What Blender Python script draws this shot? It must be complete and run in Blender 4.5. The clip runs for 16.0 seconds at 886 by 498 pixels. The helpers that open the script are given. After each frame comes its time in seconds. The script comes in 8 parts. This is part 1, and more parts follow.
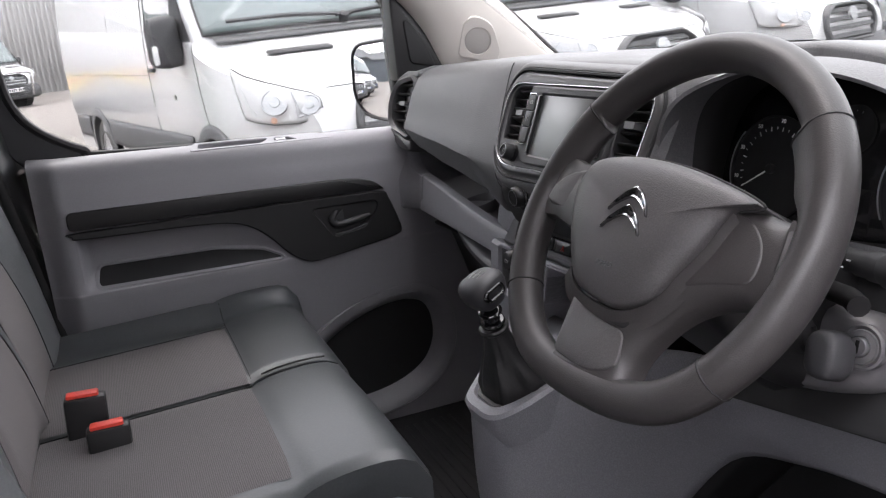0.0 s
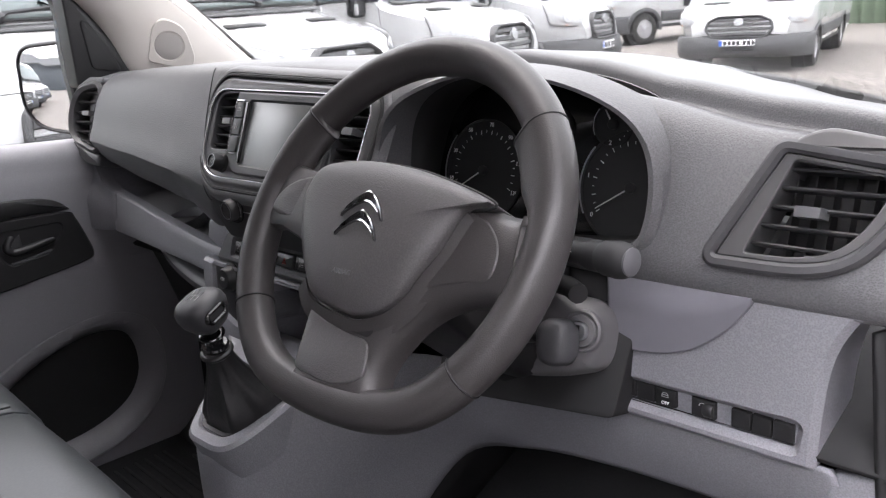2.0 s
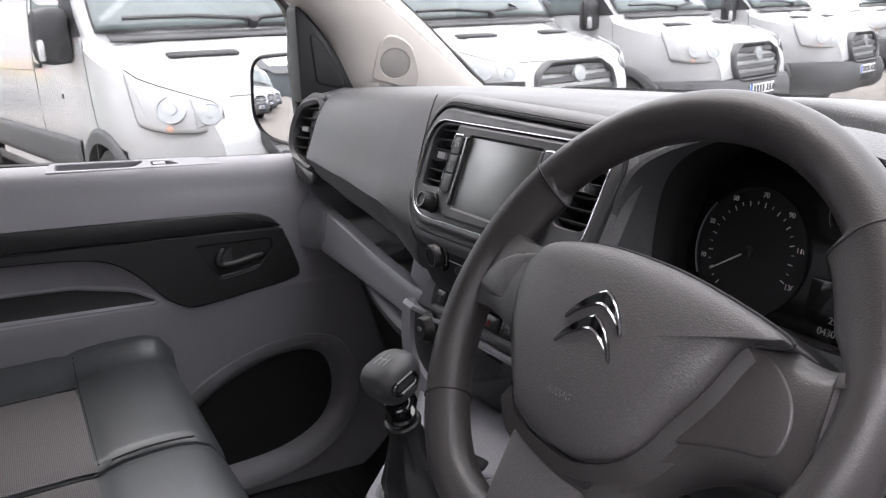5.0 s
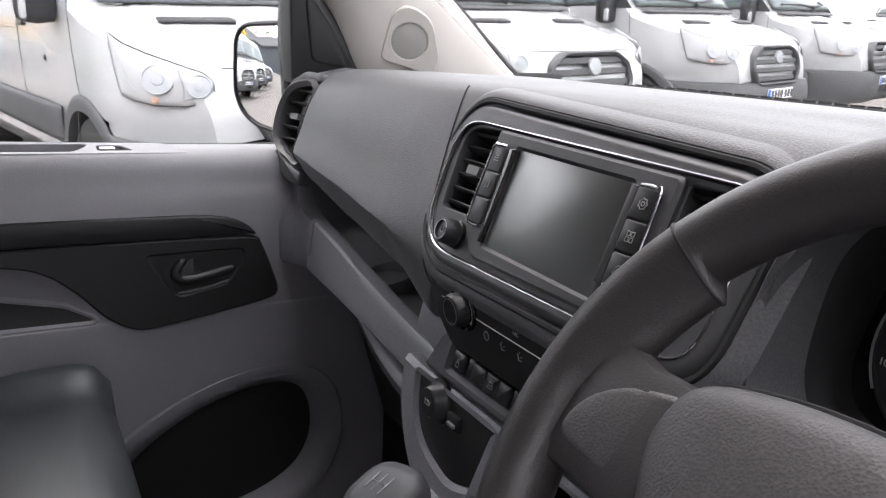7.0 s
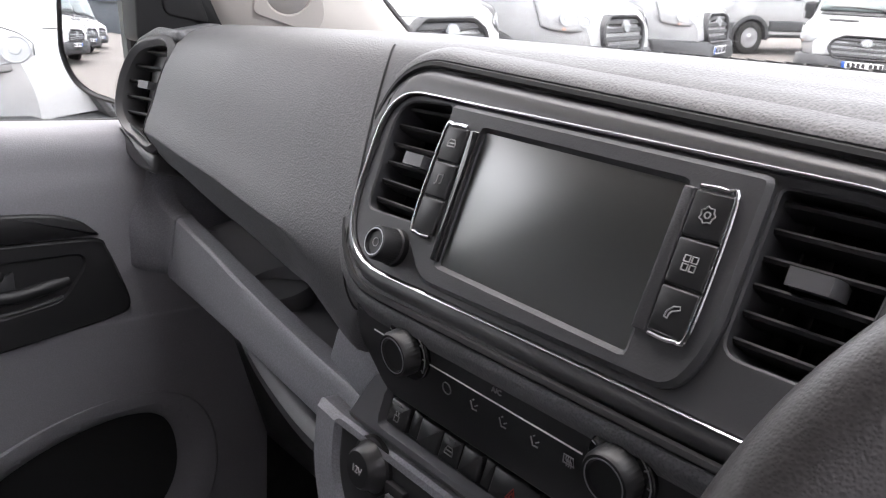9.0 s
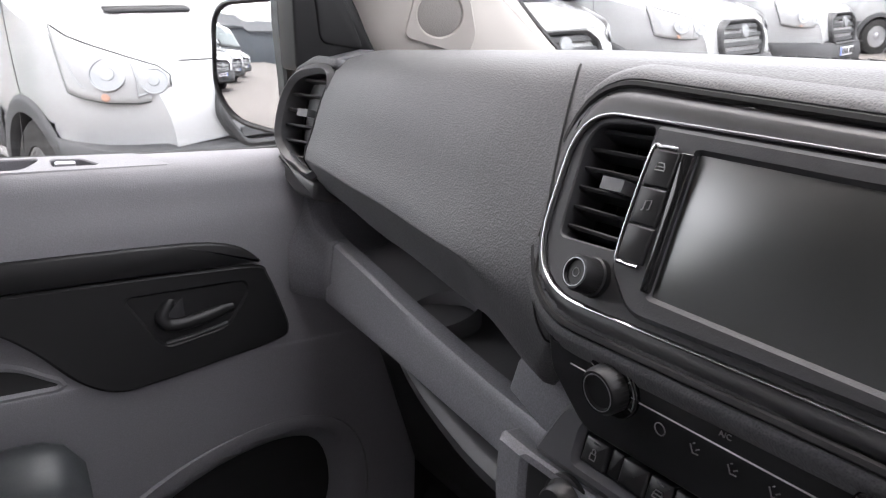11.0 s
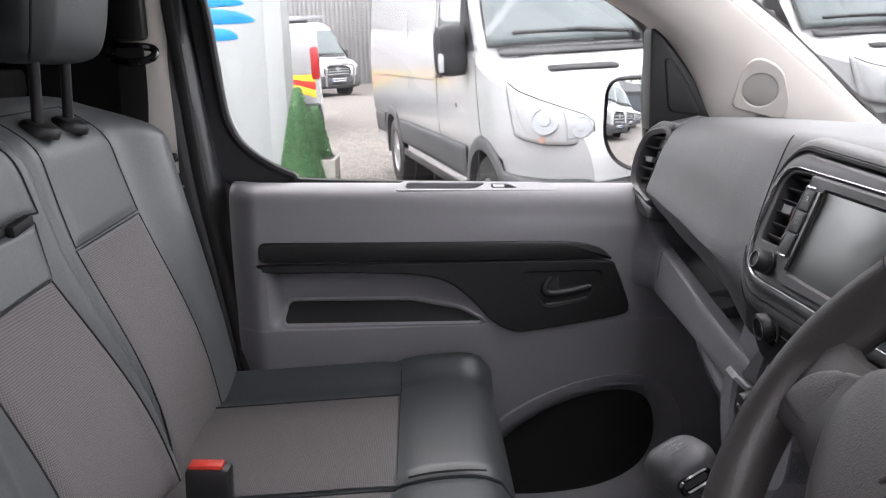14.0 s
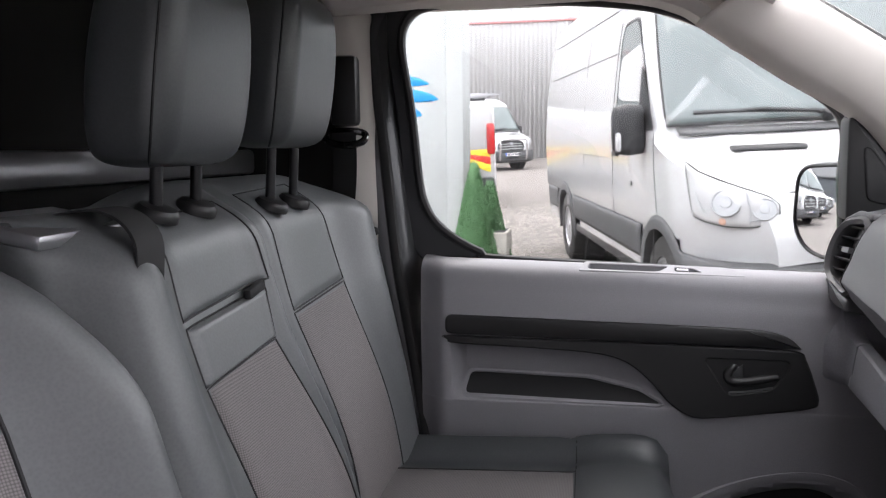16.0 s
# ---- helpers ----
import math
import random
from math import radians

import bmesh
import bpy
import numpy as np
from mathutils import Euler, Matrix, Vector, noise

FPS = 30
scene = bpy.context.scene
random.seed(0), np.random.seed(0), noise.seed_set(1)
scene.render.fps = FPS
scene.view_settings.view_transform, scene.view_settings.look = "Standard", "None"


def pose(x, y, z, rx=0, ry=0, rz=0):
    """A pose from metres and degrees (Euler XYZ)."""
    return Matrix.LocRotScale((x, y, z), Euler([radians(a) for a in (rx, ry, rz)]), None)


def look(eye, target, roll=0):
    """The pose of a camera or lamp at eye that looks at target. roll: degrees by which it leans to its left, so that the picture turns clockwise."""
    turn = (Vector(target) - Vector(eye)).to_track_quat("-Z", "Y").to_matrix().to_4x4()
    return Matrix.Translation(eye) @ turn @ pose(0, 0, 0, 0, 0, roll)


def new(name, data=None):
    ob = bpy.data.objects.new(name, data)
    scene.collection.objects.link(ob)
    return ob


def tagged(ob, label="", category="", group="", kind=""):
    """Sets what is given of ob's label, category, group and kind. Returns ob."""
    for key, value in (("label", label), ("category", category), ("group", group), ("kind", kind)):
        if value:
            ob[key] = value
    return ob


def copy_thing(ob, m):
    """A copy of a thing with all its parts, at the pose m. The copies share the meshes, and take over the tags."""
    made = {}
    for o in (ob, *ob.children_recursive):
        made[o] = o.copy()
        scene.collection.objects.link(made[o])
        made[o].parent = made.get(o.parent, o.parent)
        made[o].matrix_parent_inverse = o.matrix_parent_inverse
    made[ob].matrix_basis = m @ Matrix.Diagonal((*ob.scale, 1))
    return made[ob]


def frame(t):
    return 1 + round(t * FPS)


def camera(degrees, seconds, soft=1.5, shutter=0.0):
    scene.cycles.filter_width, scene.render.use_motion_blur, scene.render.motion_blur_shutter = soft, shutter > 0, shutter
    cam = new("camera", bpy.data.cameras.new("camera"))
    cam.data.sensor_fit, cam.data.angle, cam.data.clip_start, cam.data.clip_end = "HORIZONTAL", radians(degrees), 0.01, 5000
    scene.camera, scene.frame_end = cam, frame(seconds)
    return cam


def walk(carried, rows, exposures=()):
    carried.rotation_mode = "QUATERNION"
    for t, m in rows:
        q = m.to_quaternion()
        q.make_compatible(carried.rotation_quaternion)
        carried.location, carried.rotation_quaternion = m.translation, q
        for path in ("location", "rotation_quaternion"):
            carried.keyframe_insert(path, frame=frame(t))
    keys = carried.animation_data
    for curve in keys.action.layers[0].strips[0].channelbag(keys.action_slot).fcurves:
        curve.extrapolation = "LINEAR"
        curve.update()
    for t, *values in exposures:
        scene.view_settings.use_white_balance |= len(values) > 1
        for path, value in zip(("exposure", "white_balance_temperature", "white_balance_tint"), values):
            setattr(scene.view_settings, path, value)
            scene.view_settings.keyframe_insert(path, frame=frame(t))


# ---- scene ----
cam = camera(58.0, 16.0, 1.2)
PATH = [
    (0, (-0.36, -1.001, 0.995), (0.352, 0.803, 0.507), -5.4),
    (0.5, (-0.403, -0.954, 0.994), (0.581, 0.711, 0.487), -4.2),
    (1, (-0.402, -0.938, 0.998), (0.752, 0.615, 0.494), -3.4),
    (1.5, (-0.377, -0.945, 0.988), (0.906, 0.503, 0.478), -3.2),
    (2, (-0.366, -0.952, 0.985), (0.964, 0.45, 0.469), -3.9),
    (2.2, (-0.364, -0.949, 0.985), (0.963, 0.453, 0.463), -4.2),
    (2.5, (-0.378, -0.943, 0.988), (0.963, 0.447, 0.469), -4.3),
    (3, (-0.391, -0.923, 0.992), (0.954, 0.465, 0.478), -4.0),
    (3.5, (-0.391, -0.892, 0.997), (0.905, 0.546, 0.494), -2.9),
    (4, (-0.334, -0.888, 1.005), (0.796, 0.691, 0.524), -2.0),
    (4.5, (-0.282, -0.881, 1.015), (0.653, 0.823, 0.546), -2.3),
    (5, (-0.268, -0.8, 1.013), (0.656, 0.91, 0.543), -1.6),
    (5.2, (-0.269, -0.761, 1.014), (0.657, 0.948, 0.543), -1.3),
    (7.3, (-0.142, -0.477, 0.999), (0.818, 1.205, 0.499), 2.9),
    (7.5, (-0.139, -0.445, 0.982), (0.879, 1.206, 0.495), 3.8),
    (7.8, (-0.127, -0.394, 0.988), (0.939, 1.205, 0.435), 3.4),
    (8, (-0.122, -0.367, 0.985), (1.024, 1.172, 0.421), 4.0),
    (8.2, (-0.099, -0.351, 0.981), (1.095, 1.149, 0.414), 4.6),
    (10.3, (-0.125, -0.249, 0.991), (1.098, 1.237, 0.448), 0.6),
    (10.5, (-0.132, -0.244, 0.988), (1.047, 1.28, 0.453), 0.5),
    (11, (-0.137, -0.246, 0.986), (0.885, 1.388, 0.449), 0.2),
    (11.5, (-0.14, -0.27, 0.982), (0.714, 1.458, 0.447), 0.2),
    (12, (-0.129, -0.328, 0.982), (0.548, 1.477, 0.45), -1.3),
    (12.5, (-0.134, -0.416, 0.999), (0.36, 1.451, 0.477), -2.1),
    (13, (-0.135, -0.523, 1.012), (0.226, 1.377, 0.504), -2.2),
    (13.5, (-0.154, -0.642, 1.03), (0.076, 1.288, 0.557), -1.4),
    (14, (-0.17, -0.738, 1.044), (-0.119, 1.214, 0.614), -1.5),
    (14.5, (-0.186, -0.779, 1.055), (-0.261, 1.186, 0.687), -1.0),
    (15, (-0.202, -0.795, 1.085), (-0.415, 1.175, 0.82), -1.1),
    (15.5, (-0.201, -0.797, 1.094), (-0.504, 1.167, 0.867), -1.0),
    (16, (-0.199, -0.799, 1.063), (-0.556, 1.153, 0.819), -0.7),
]
walk(cam, [(t, look(eye, target, roll)) for t, eye, target, roll in PATH],
     [(0, 3.70, 6620, 17), (2.5, 3.85, 6620, 17), (5, 3.75, 6620, 17), (7.5, 3.70, 6620, 17), (8, 4.00, 6620, 17), (11, 3.85, 6620, 17), (13, 3.80, 6620, 17), (16, 3.70, 6620, 17)])

# ---- light: bright overcast sky over an open yard ----
world = bpy.data.worlds.new("overcast_sky")
scene.world = world
world.use_nodes = True
wn, wl = world.node_tree.nodes, world.node_tree.links
sky = wn.new("ShaderNodeTexSky")
sky.sky_type, sky.sun_disc = "NISHITA", False
sky.sun_elevation, sky.sun_rotation = radians(70), radians(-27)
sky.dust_density, sky.air_density = 4.0, 1.0
cloud = wn.new("ShaderNodeMix")
cloud.data_type = "RGBA"
cloud.inputs["Factor"].default_value = 0.8
cloud.inputs["B"].default_value = (11.5, 11.7, 12.0, 1)
wl.new(sky.outputs["Color"], cloud.inputs["A"])
wl.new(cloud.outputs["Result"], wn["Background"].inputs["Color"])
wn["Background"].inputs["Strength"].default_value = 0.12
sun_data = bpy.data.lights.new("sun", "SUN")
sun_data.energy, sun_data.angle, sun_data.color = 0.5, radians(60), (1.0, 0.96, 0.9)
sun = new("sun", sun_data)
sun.matrix_world = look((-2, 4, 12), (0, 0, 0))

# ---- mesh tools ----
def lerp(a, b, t):
    return a + (b - a) * t


def smooth(a, b, t):
    t = min(1.0, max(0.0, (t - a) / (b - a)))
    return t * t * (3 - 2 * t)


def spline(pts, n=6, closed=False):
    """A smooth line through points, n steps from one to the next."""
    pts = [Vector(p) for p in pts]
    out, m = [], len(pts)
    for i in range(m if closed else m - 1):
        if closed:
            p0, p1, p2, p3 = (pts[(i + k) % m] for k in (-1, 0, 1, 2))
        else:
            p0, p1, p2, p3 = (pts[min(m - 1, max(0, i + k))] for k in (-1, 0, 1, 2))
        for k in range(n):
            t = k / n
            out.append(0.5 * (2 * p1 + (p2 - p0) * t + (2 * p0 - 5 * p1 + 4 * p2 - p3) * t * t + (3 * p1 - p0 - 3 * p2 + p3) * t ** 3))
    if not closed:
        out.append(pts[-1])
    return out


def round_rect(w, h, r, n=5):
    """A rounded rectangle round the origin, as 2D points."""
    out = []
    for cx, cy, a0 in ((w / 2 - r, h / 2 - r, 0), (-w / 2 + r, h / 2 - r, 90), (-w / 2 + r, -h / 2 + r, 180), (w / 2 - r, -h / 2 + r, 270)):
        for k in range(n + 1):
            a = radians(a0 + 90 * k / n)
            out.append(Vector((cx + r * math.cos(a), cy + r * math.sin(a))))
    return out


def round_poly(pts, r, n=4):
    """A polygon with rounded corners, 2D. r may be one number or one for each corner."""
    pts = [Vector(p) for p in pts]
    out = []
    for i, p in enumerate(pts):
        a, b = pts[i - 1], pts[(i + 1) % len(pts)]
        rr = r[i] if isinstance(r, (list, tuple)) else r
        ra, rb = min(rr, (a - p).length * 0.48), min(rr, (b - p).length * 0.48)
        s, e = p + (a - p).normalized() * ra, p + (b - p).normalized() * rb
        for k in range(n + 1):
            t = k / n
            out.append((1 - t) ** 2 * s + 2 * t * (1 - t) * p + t * t * e)
    return out


def inset(poly, d):
    """A 2D polygon moved inwards by d (anticlockwise order)."""
    area = sum(poly[i - 1].x * poly[i].y - poly[i].x * poly[i - 1].y for i in range(len(poly)))
    sign = 1 if area > 0 else -1
    out = []
    for i, p in enumerate(poly):
        a, b = poly[i - 1], poly[(i + 1) % len(poly)]
        e1, e2 = (p - a), (b - p)
        e1 = e1.normalized() if e1.length > 1e-9 else e2.normalized()
        e2 = e2.normalized() if e2.length > 1e-9 else e1
        n = Vector((-(e1.y + e2.y), e1.x + e2.x))
        n = n.normalized() if n.length > 1e-6 else Vector((-e1.y, e1.x))
        k = max(0.35, n.dot(Vector((-e1.y, e1.x))))
        out.append(p + n * (sign * d / k))
    return out


def inside(p, poly):
    """Whether a 2D point lies in a polygon."""
    hit = False
    for i in range(len(poly)):
        a, b = poly[i - 1], poly[i]
        if (a[1] > p[1]) != (b[1] > p[1]) and p[0] < (b[0] - a[0]) * (p[1] - a[1]) / (b[1] - a[1]) + a[0]:
            hit = not hit
    return hit


class Frame:
    """A plane in space: origin, two directions in it and its normal."""

    def __init__(self, o, u, v):
        self.o, self.u = Vector(o), Vector(u).normalized()
        self.n = self.u.cross(Vector(v)).normalized()
        self.v = self.n.cross(self.u)

    def at(self, a, b, h=0.0):
        return self.o + self.u * a + self.v * b + self.n * h


class Geo:
    def __init__(self):
        self.v, self.f = [], []

    def ring(self, pts):
        k = len(self.v)
        self.v += [tuple(p) for p in pts]
        return list(range(k, len(self.v)))

    def bridge(self, a, b, closed=True):
        for i in range(len(a) if closed else len(a) - 1):
            j = (i + 1) % len(a)
            self.f.append((a[i], a[j], b[j], b[i]))

    def loft(self, rings, closed=True, caps=True, loop=False):
        idx = [self.ring(r) for r in rings]
        for a, b in zip(idx, idx[1:] + (idx[:1] if loop else [])):
            self.bridge(a, b, closed)
        if caps and closed and not loop:
            self.f.append(tuple(reversed(idx[0])))
            self.f.append(tuple(idx[-1]))
        return self

    def tube(self, pts, r, n=10, closed=False, flat=1.0, up=None):
        pts = [Vector(p) for p in pts]
        rings, side = [], None
        for i, p in enumerate(pts):
            a = pts[i - 1] if closed or i else p
            b = pts[(i + 1) % len(pts)] if closed or i < len(pts) - 1 else p
            t = (b - a).normalized()
            if side is None:
                ref = Vector(up) if up else (Vector((0, 0, 1)) if abs(t.z) < 0.9 else Vector((1, 0, 0)))
                side = t.cross(ref).normalized()
            else:
                side = (side - t * side.dot(t)).normalized()
            other = t.cross(side)
            rr = r[i] if isinstance(r, (list, tuple)) else r
            rings.append([p + rr * (side * math.cos(2 * math.pi * k / n) * flat + other * math.sin(2 * math.pi * k / n)) for k in range(n)])
        return self.loft(rings, True, True, closed)

    def plate(self, poly, fr, h0, h1, b=0.002, back=True):
        """A slab from a 2D outline on a frame, from height h0 to h1, its upper edge rounded by b."""
        poly = [Vector(p) for p in poly]
        rings = [[fr.at(p.x, p.y, h0) for p in poly], [fr.at(p.x, p.y, h1 - b) for p in poly]]
        q = inset(poly, b * 0.35)
        rings.append([fr.at(p.x, p.y, h1 - b * 0.3) for p in q])
        q = inset(poly, b)
        rings.append([fr.at(p.x, p.y, h1) for p in q])
        idx = [self.ring(r) for r in rings]
        for a, c in zip(idx, idx[1:]):
            self.bridge(a, c)
        self.f.append(tuple(idx[-1]))
        if back:
            self.f.append(tuple(reversed(idx[0])))
        return self

    def rim_plate(self, outer, inner, fr, h0, h1, b=0.002, depth=0.0):
        """A flat ring between two outlines of one count; depth: how far its inner wall goes down below h0."""
        o2, i2 = inset(outer, b), inset(inner, -b)
        rings = [[fr.at(p.x, p.y, h0) for p in outer], [fr.at(p.x, p.y, h1 - b) for p in outer], [fr.at(p.x, p.y, h1) for p in o2],
                 [fr.at(p.x, p.y, h1) for p in i2], [fr.at(p.x, p.y, h1 - b) for p in inner], [fr.at(p.x, p.y, h0 - depth) for p in inner]]
        return self.loft(rings, True, False)

    def pierced(self, outer, holes, fr, h0, h1, b=0.0015, depth=0.0):
        """A slab with holes; the walls of the holes go down depth below h0."""
        bm = bmesh.new()
        loops = [inset(outer, b)] + [inset(h, -b) for h in holes]
        for loop in loops:
            vs = [bm.verts.new(fr.at(p.x, p.y, h1)) for p in loop]
            for i in range(len(vs)):
                bm.edges.new((vs[i - 1], vs[i]))
        bmesh.ops.triangle_fill(bm, use_beauty=True, edges=bm.edges[:], normal=fr.n)
        bm.verts.index_update()
        k = len(self.v)
        self.v += [tuple(v.co) for v in bm.verts]
        self.f += [tuple(k + v.index for v in f.verts) for f in bm.faces]
        bm.free()
        for n, (raw, top) in enumerate(zip([outer] + list(holes), loops)):
            low = h0 if n == 0 else h0 - depth
            self.loft([[fr.at(p.x, p.y, h1) for p in top], [fr.at(p.x, p.y, h1 - b) for p in raw], [fr.at(p.x, p.y, low) for p in raw]], True, False)
        return self

    def lathe(self, prof, o, axis, n=24, caps=True):
        o, ax = Vector(o), Vector(axis).normalized()
        s = ax.cross(Vector((0, 0, 1)) if abs(ax.z) < 0.9 else Vector((1, 0, 0))).normalized()
        t = ax.cross(s)
        return self.loft([[o + ax * h + r * (s * math.cos(2 * math.pi * k / n) + t * math.sin(2 * math.pi * k / n)) for k in range(n)] for r, h in prof], True, caps)

    def box(self, c, s, b=0.003, m=None, seg=2):
        bm = bmesh.new()
        bmesh.ops.create_cube(bm, size=1.0, matrix=Matrix.Diagonal((*s, 1)))
        if b > 0:
            bmesh.ops.bevel(bm, geom=bm.edges[:], offset=min(b, min(s) * 0.45), segments=seg, affect="EDGES", profile=0.5)
        mat = Matrix.Translation(c) @ (m.to_4x4() if m else Matrix())
        k = len(self.v)
        bm.verts.ensure_lookup_table()
        self.v += [tuple(mat @ v.co) for v in bm.verts]
        self.f += [tuple(k + v.index for v in f.verts) for f in bm.faces]
        bm.free()
        return self

    def sheet(self, fn, nu, nv, skip=None):
        """A grid of fn(u, v), u and v from 0 to 1; skip(p) leaves faces out."""
        k = len(self.v)
        pts = [Vector(fn(i / nu, j / nv)) for i in range(nu + 1) for j in range(nv + 1)]
        self.v += [tuple(p) for p in pts]
        for i in range(nu):
            for j in range(nv):
                a, b, c, d = i * (nv + 1) + j, (i + 1) * (nv + 1) + j, (i + 1) * (nv + 1) + j + 1, i * (nv + 1) + j + 1
                if skip and skip((pts[a] + pts[b] + pts[c] + pts[d]) / 4):
                    continue
                self.f.append((k + a, k + b, k + c, k + d))
        return self

    def move(self, m, start=0):
        self.v[start:] = [tuple(m @ Vector(p)) for p in self.v[start:]]
        return self


def part(name, geo, mat, parent=None, label="", sharp=40, thick=0.0, bevel=0.0):
    """One mesh object from a Geo, under a thing or a part."""
    me = bpy.data.meshes.new(name)
    me.from_pydata(geo.v, [], geo.f)
    bm = bmesh.new()
    bm.from_mesh(me)
    bmesh.ops.remove_doubles(bm, verts=bm.verts, dist=1e-5)
    if len(bm.faces) < 60000:
        bmesh.ops.recalc_face_normals(bm, faces=bm.faces)
    bm.to_mesh(me)
    bm.free()
    me.materials.append(mat)
    me.polygons.foreach_set("use_smooth", [True] * len(me.polygons))
    me.set_sharp_from_angle(angle=radians(sharp))
    ob = new(name, me)
    if parent:
        ob.parent = parent
        bpy.context.view_layer.update()
        ob.matrix_parent_inverse = parent.matrix_world.inverted()
    if label:
        ob["label"] = label
    if thick:
        mod = ob.modifiers.new("thickness", "SOLIDIFY")
        mod.thickness, mod.offset = thick, 0.0
    if bevel:
        mod = ob.modifiers.new("edge", "BEVEL")
        mod.width, mod.segments, mod.limit_method, mod.angle_limit = bevel, 2, "ANGLE", radians(40)
    return ob


def thing(name, at, label, category, group="", kind=""):
    ob = new(name)
    ob.empty_display_size = 0.05
    ob.location = at
    bpy.context.view_layer.update()
    return tagged(ob, label, category, group, kind)


def words(name, text, fr, a, b, size, mat, parent, depth=0.0004):
    """Flat lettering on a frame, centred at (a, b)."""
    cu = bpy.data.curves.new(name, "FONT")
    cu.body, cu.size, cu.align_x, cu.align_y, cu.extrude = text, size, "CENTER", "CENTER", depth
    tmp = new(name + "_tmp", cu)
    bpy.context.view_layer.update()
    me = bpy.data.meshes.new_from_object(tmp.evaluated_get(bpy.context.evaluated_depsgraph_get()))
    bpy.data.objects.remove(tmp)
    m = Matrix((fr.u, fr.v, fr.n)).transposed().to_4x4()
    me.transform(Matrix.Translation(fr.at(a, b)) @ m)
    me.materials.clear()
    me.materials.append(mat)
    ob = new(name, me)
    if parent:
        ob.parent = parent
        bpy.context.view_layer.update()
        ob.matrix_parent_inverse = parent.matrix_world.inverted()
    return ob

# ---- materials ----
def material(name, color, rough=0.5, metal=0.0, grain=0.0, size=0.002, bump=0.15, stain=0.12, stain_size=0.15, spec=0.5, coat=0.0, kind="noise", rvar=0.08, pits=0.16):
    """A surface with grain (fine relief) and stains (slow change of colour and gloss), at real size."""
    m = bpy.data.materials.new(name)
    m.use_nodes = True
    n, l = m.node_tree.nodes, m.node_tree.links
    b = n["Principled BSDF"]
    b.inputs["Roughness"].default_value, b.inputs["Metallic"].default_value = rough, metal
    b.inputs["Specular IOR Level"].default_value, b.inputs["Coat Weight"].default_value = spec, coat
    co = n.new("ShaderNodeTexCoord")
    slow = n.new("ShaderNodeTexNoise")
    slow.inputs["Scale"].default_value, slow.inputs["Detail"].default_value = 1 / stain_size, 5
    l.new(co.outputs["Object"], slow.inputs["Vector"])
    ramp = n.new("ShaderNodeMix")
    ramp.data_type = "RGBA"
    ramp.inputs["A"].default_value = (*[c * (1 - stain) for c in color], 1)
    ramp.inputs["B"].default_value = (*[min(1, c * (1 + stain)) for c in color], 1)
    l.new(slow.outputs["Fac"], ramp.inputs["Factor"])
    l.new(ramp.outputs["Result"], b.inputs["Base Color"])
    mr = n.new("ShaderNodeMapRange")
    mr.inputs["To Min"].default_value, mr.inputs["To Max"].default_value = max(0.0, rough - rvar), min(1.0, rough + rvar)
    l.new(slow.outputs["Fac"], mr.inputs["Value"])
    l.new(mr.outputs["Result"], b.inputs["Roughness"])
    if grain:
        if kind == "leather":
            tex = n.new("ShaderNodeTexVoronoi")
            tex.feature = "SMOOTH_F1"
            tex.inputs["Scale"].default_value = 1 / size
            out = tex.outputs["Distance"]
        else:
            tex = n.new("ShaderNodeTexNoise")
            tex.inputs["Scale"].default_value, tex.inputs["Detail"].default_value = 1 / size, 3
            out = tex.outputs["Fac"]
        l.new(co.outputs["Object"], tex.inputs["Vector"])
        bp = n.new("ShaderNodeBump")
        bp.inputs["Strength"].default_value, bp.inputs["Distance"].default_value = bump, grain
        l.new(out, bp.inputs["Height"])
        l.new(bp.outputs["Normal"], b.inputs["Normal"])
        if kind == "leather":
            # the hollows of the grain are darker, its ridges lighter
            pit = n.new("ShaderNodeMapRange")
            pit.inputs["From Min"].default_value, pit.inputs["From Max"].default_value = 0.1, 0.7
            pit.inputs["To Min"].default_value, pit.inputs["To Max"].default_value = 1.0 - pits, 1.0 + pits
            l.new(out, pit.inputs["Value"])
            hv = n.new("ShaderNodeHueSaturation")
            l.new(ramp.outputs["Result"], hv.inputs["Color"])
            l.new(pit.outputs["Result"], hv.inputs["Value"])
            l.new(hv.outputs["Color"], b.inputs["Base Color"])
    return m


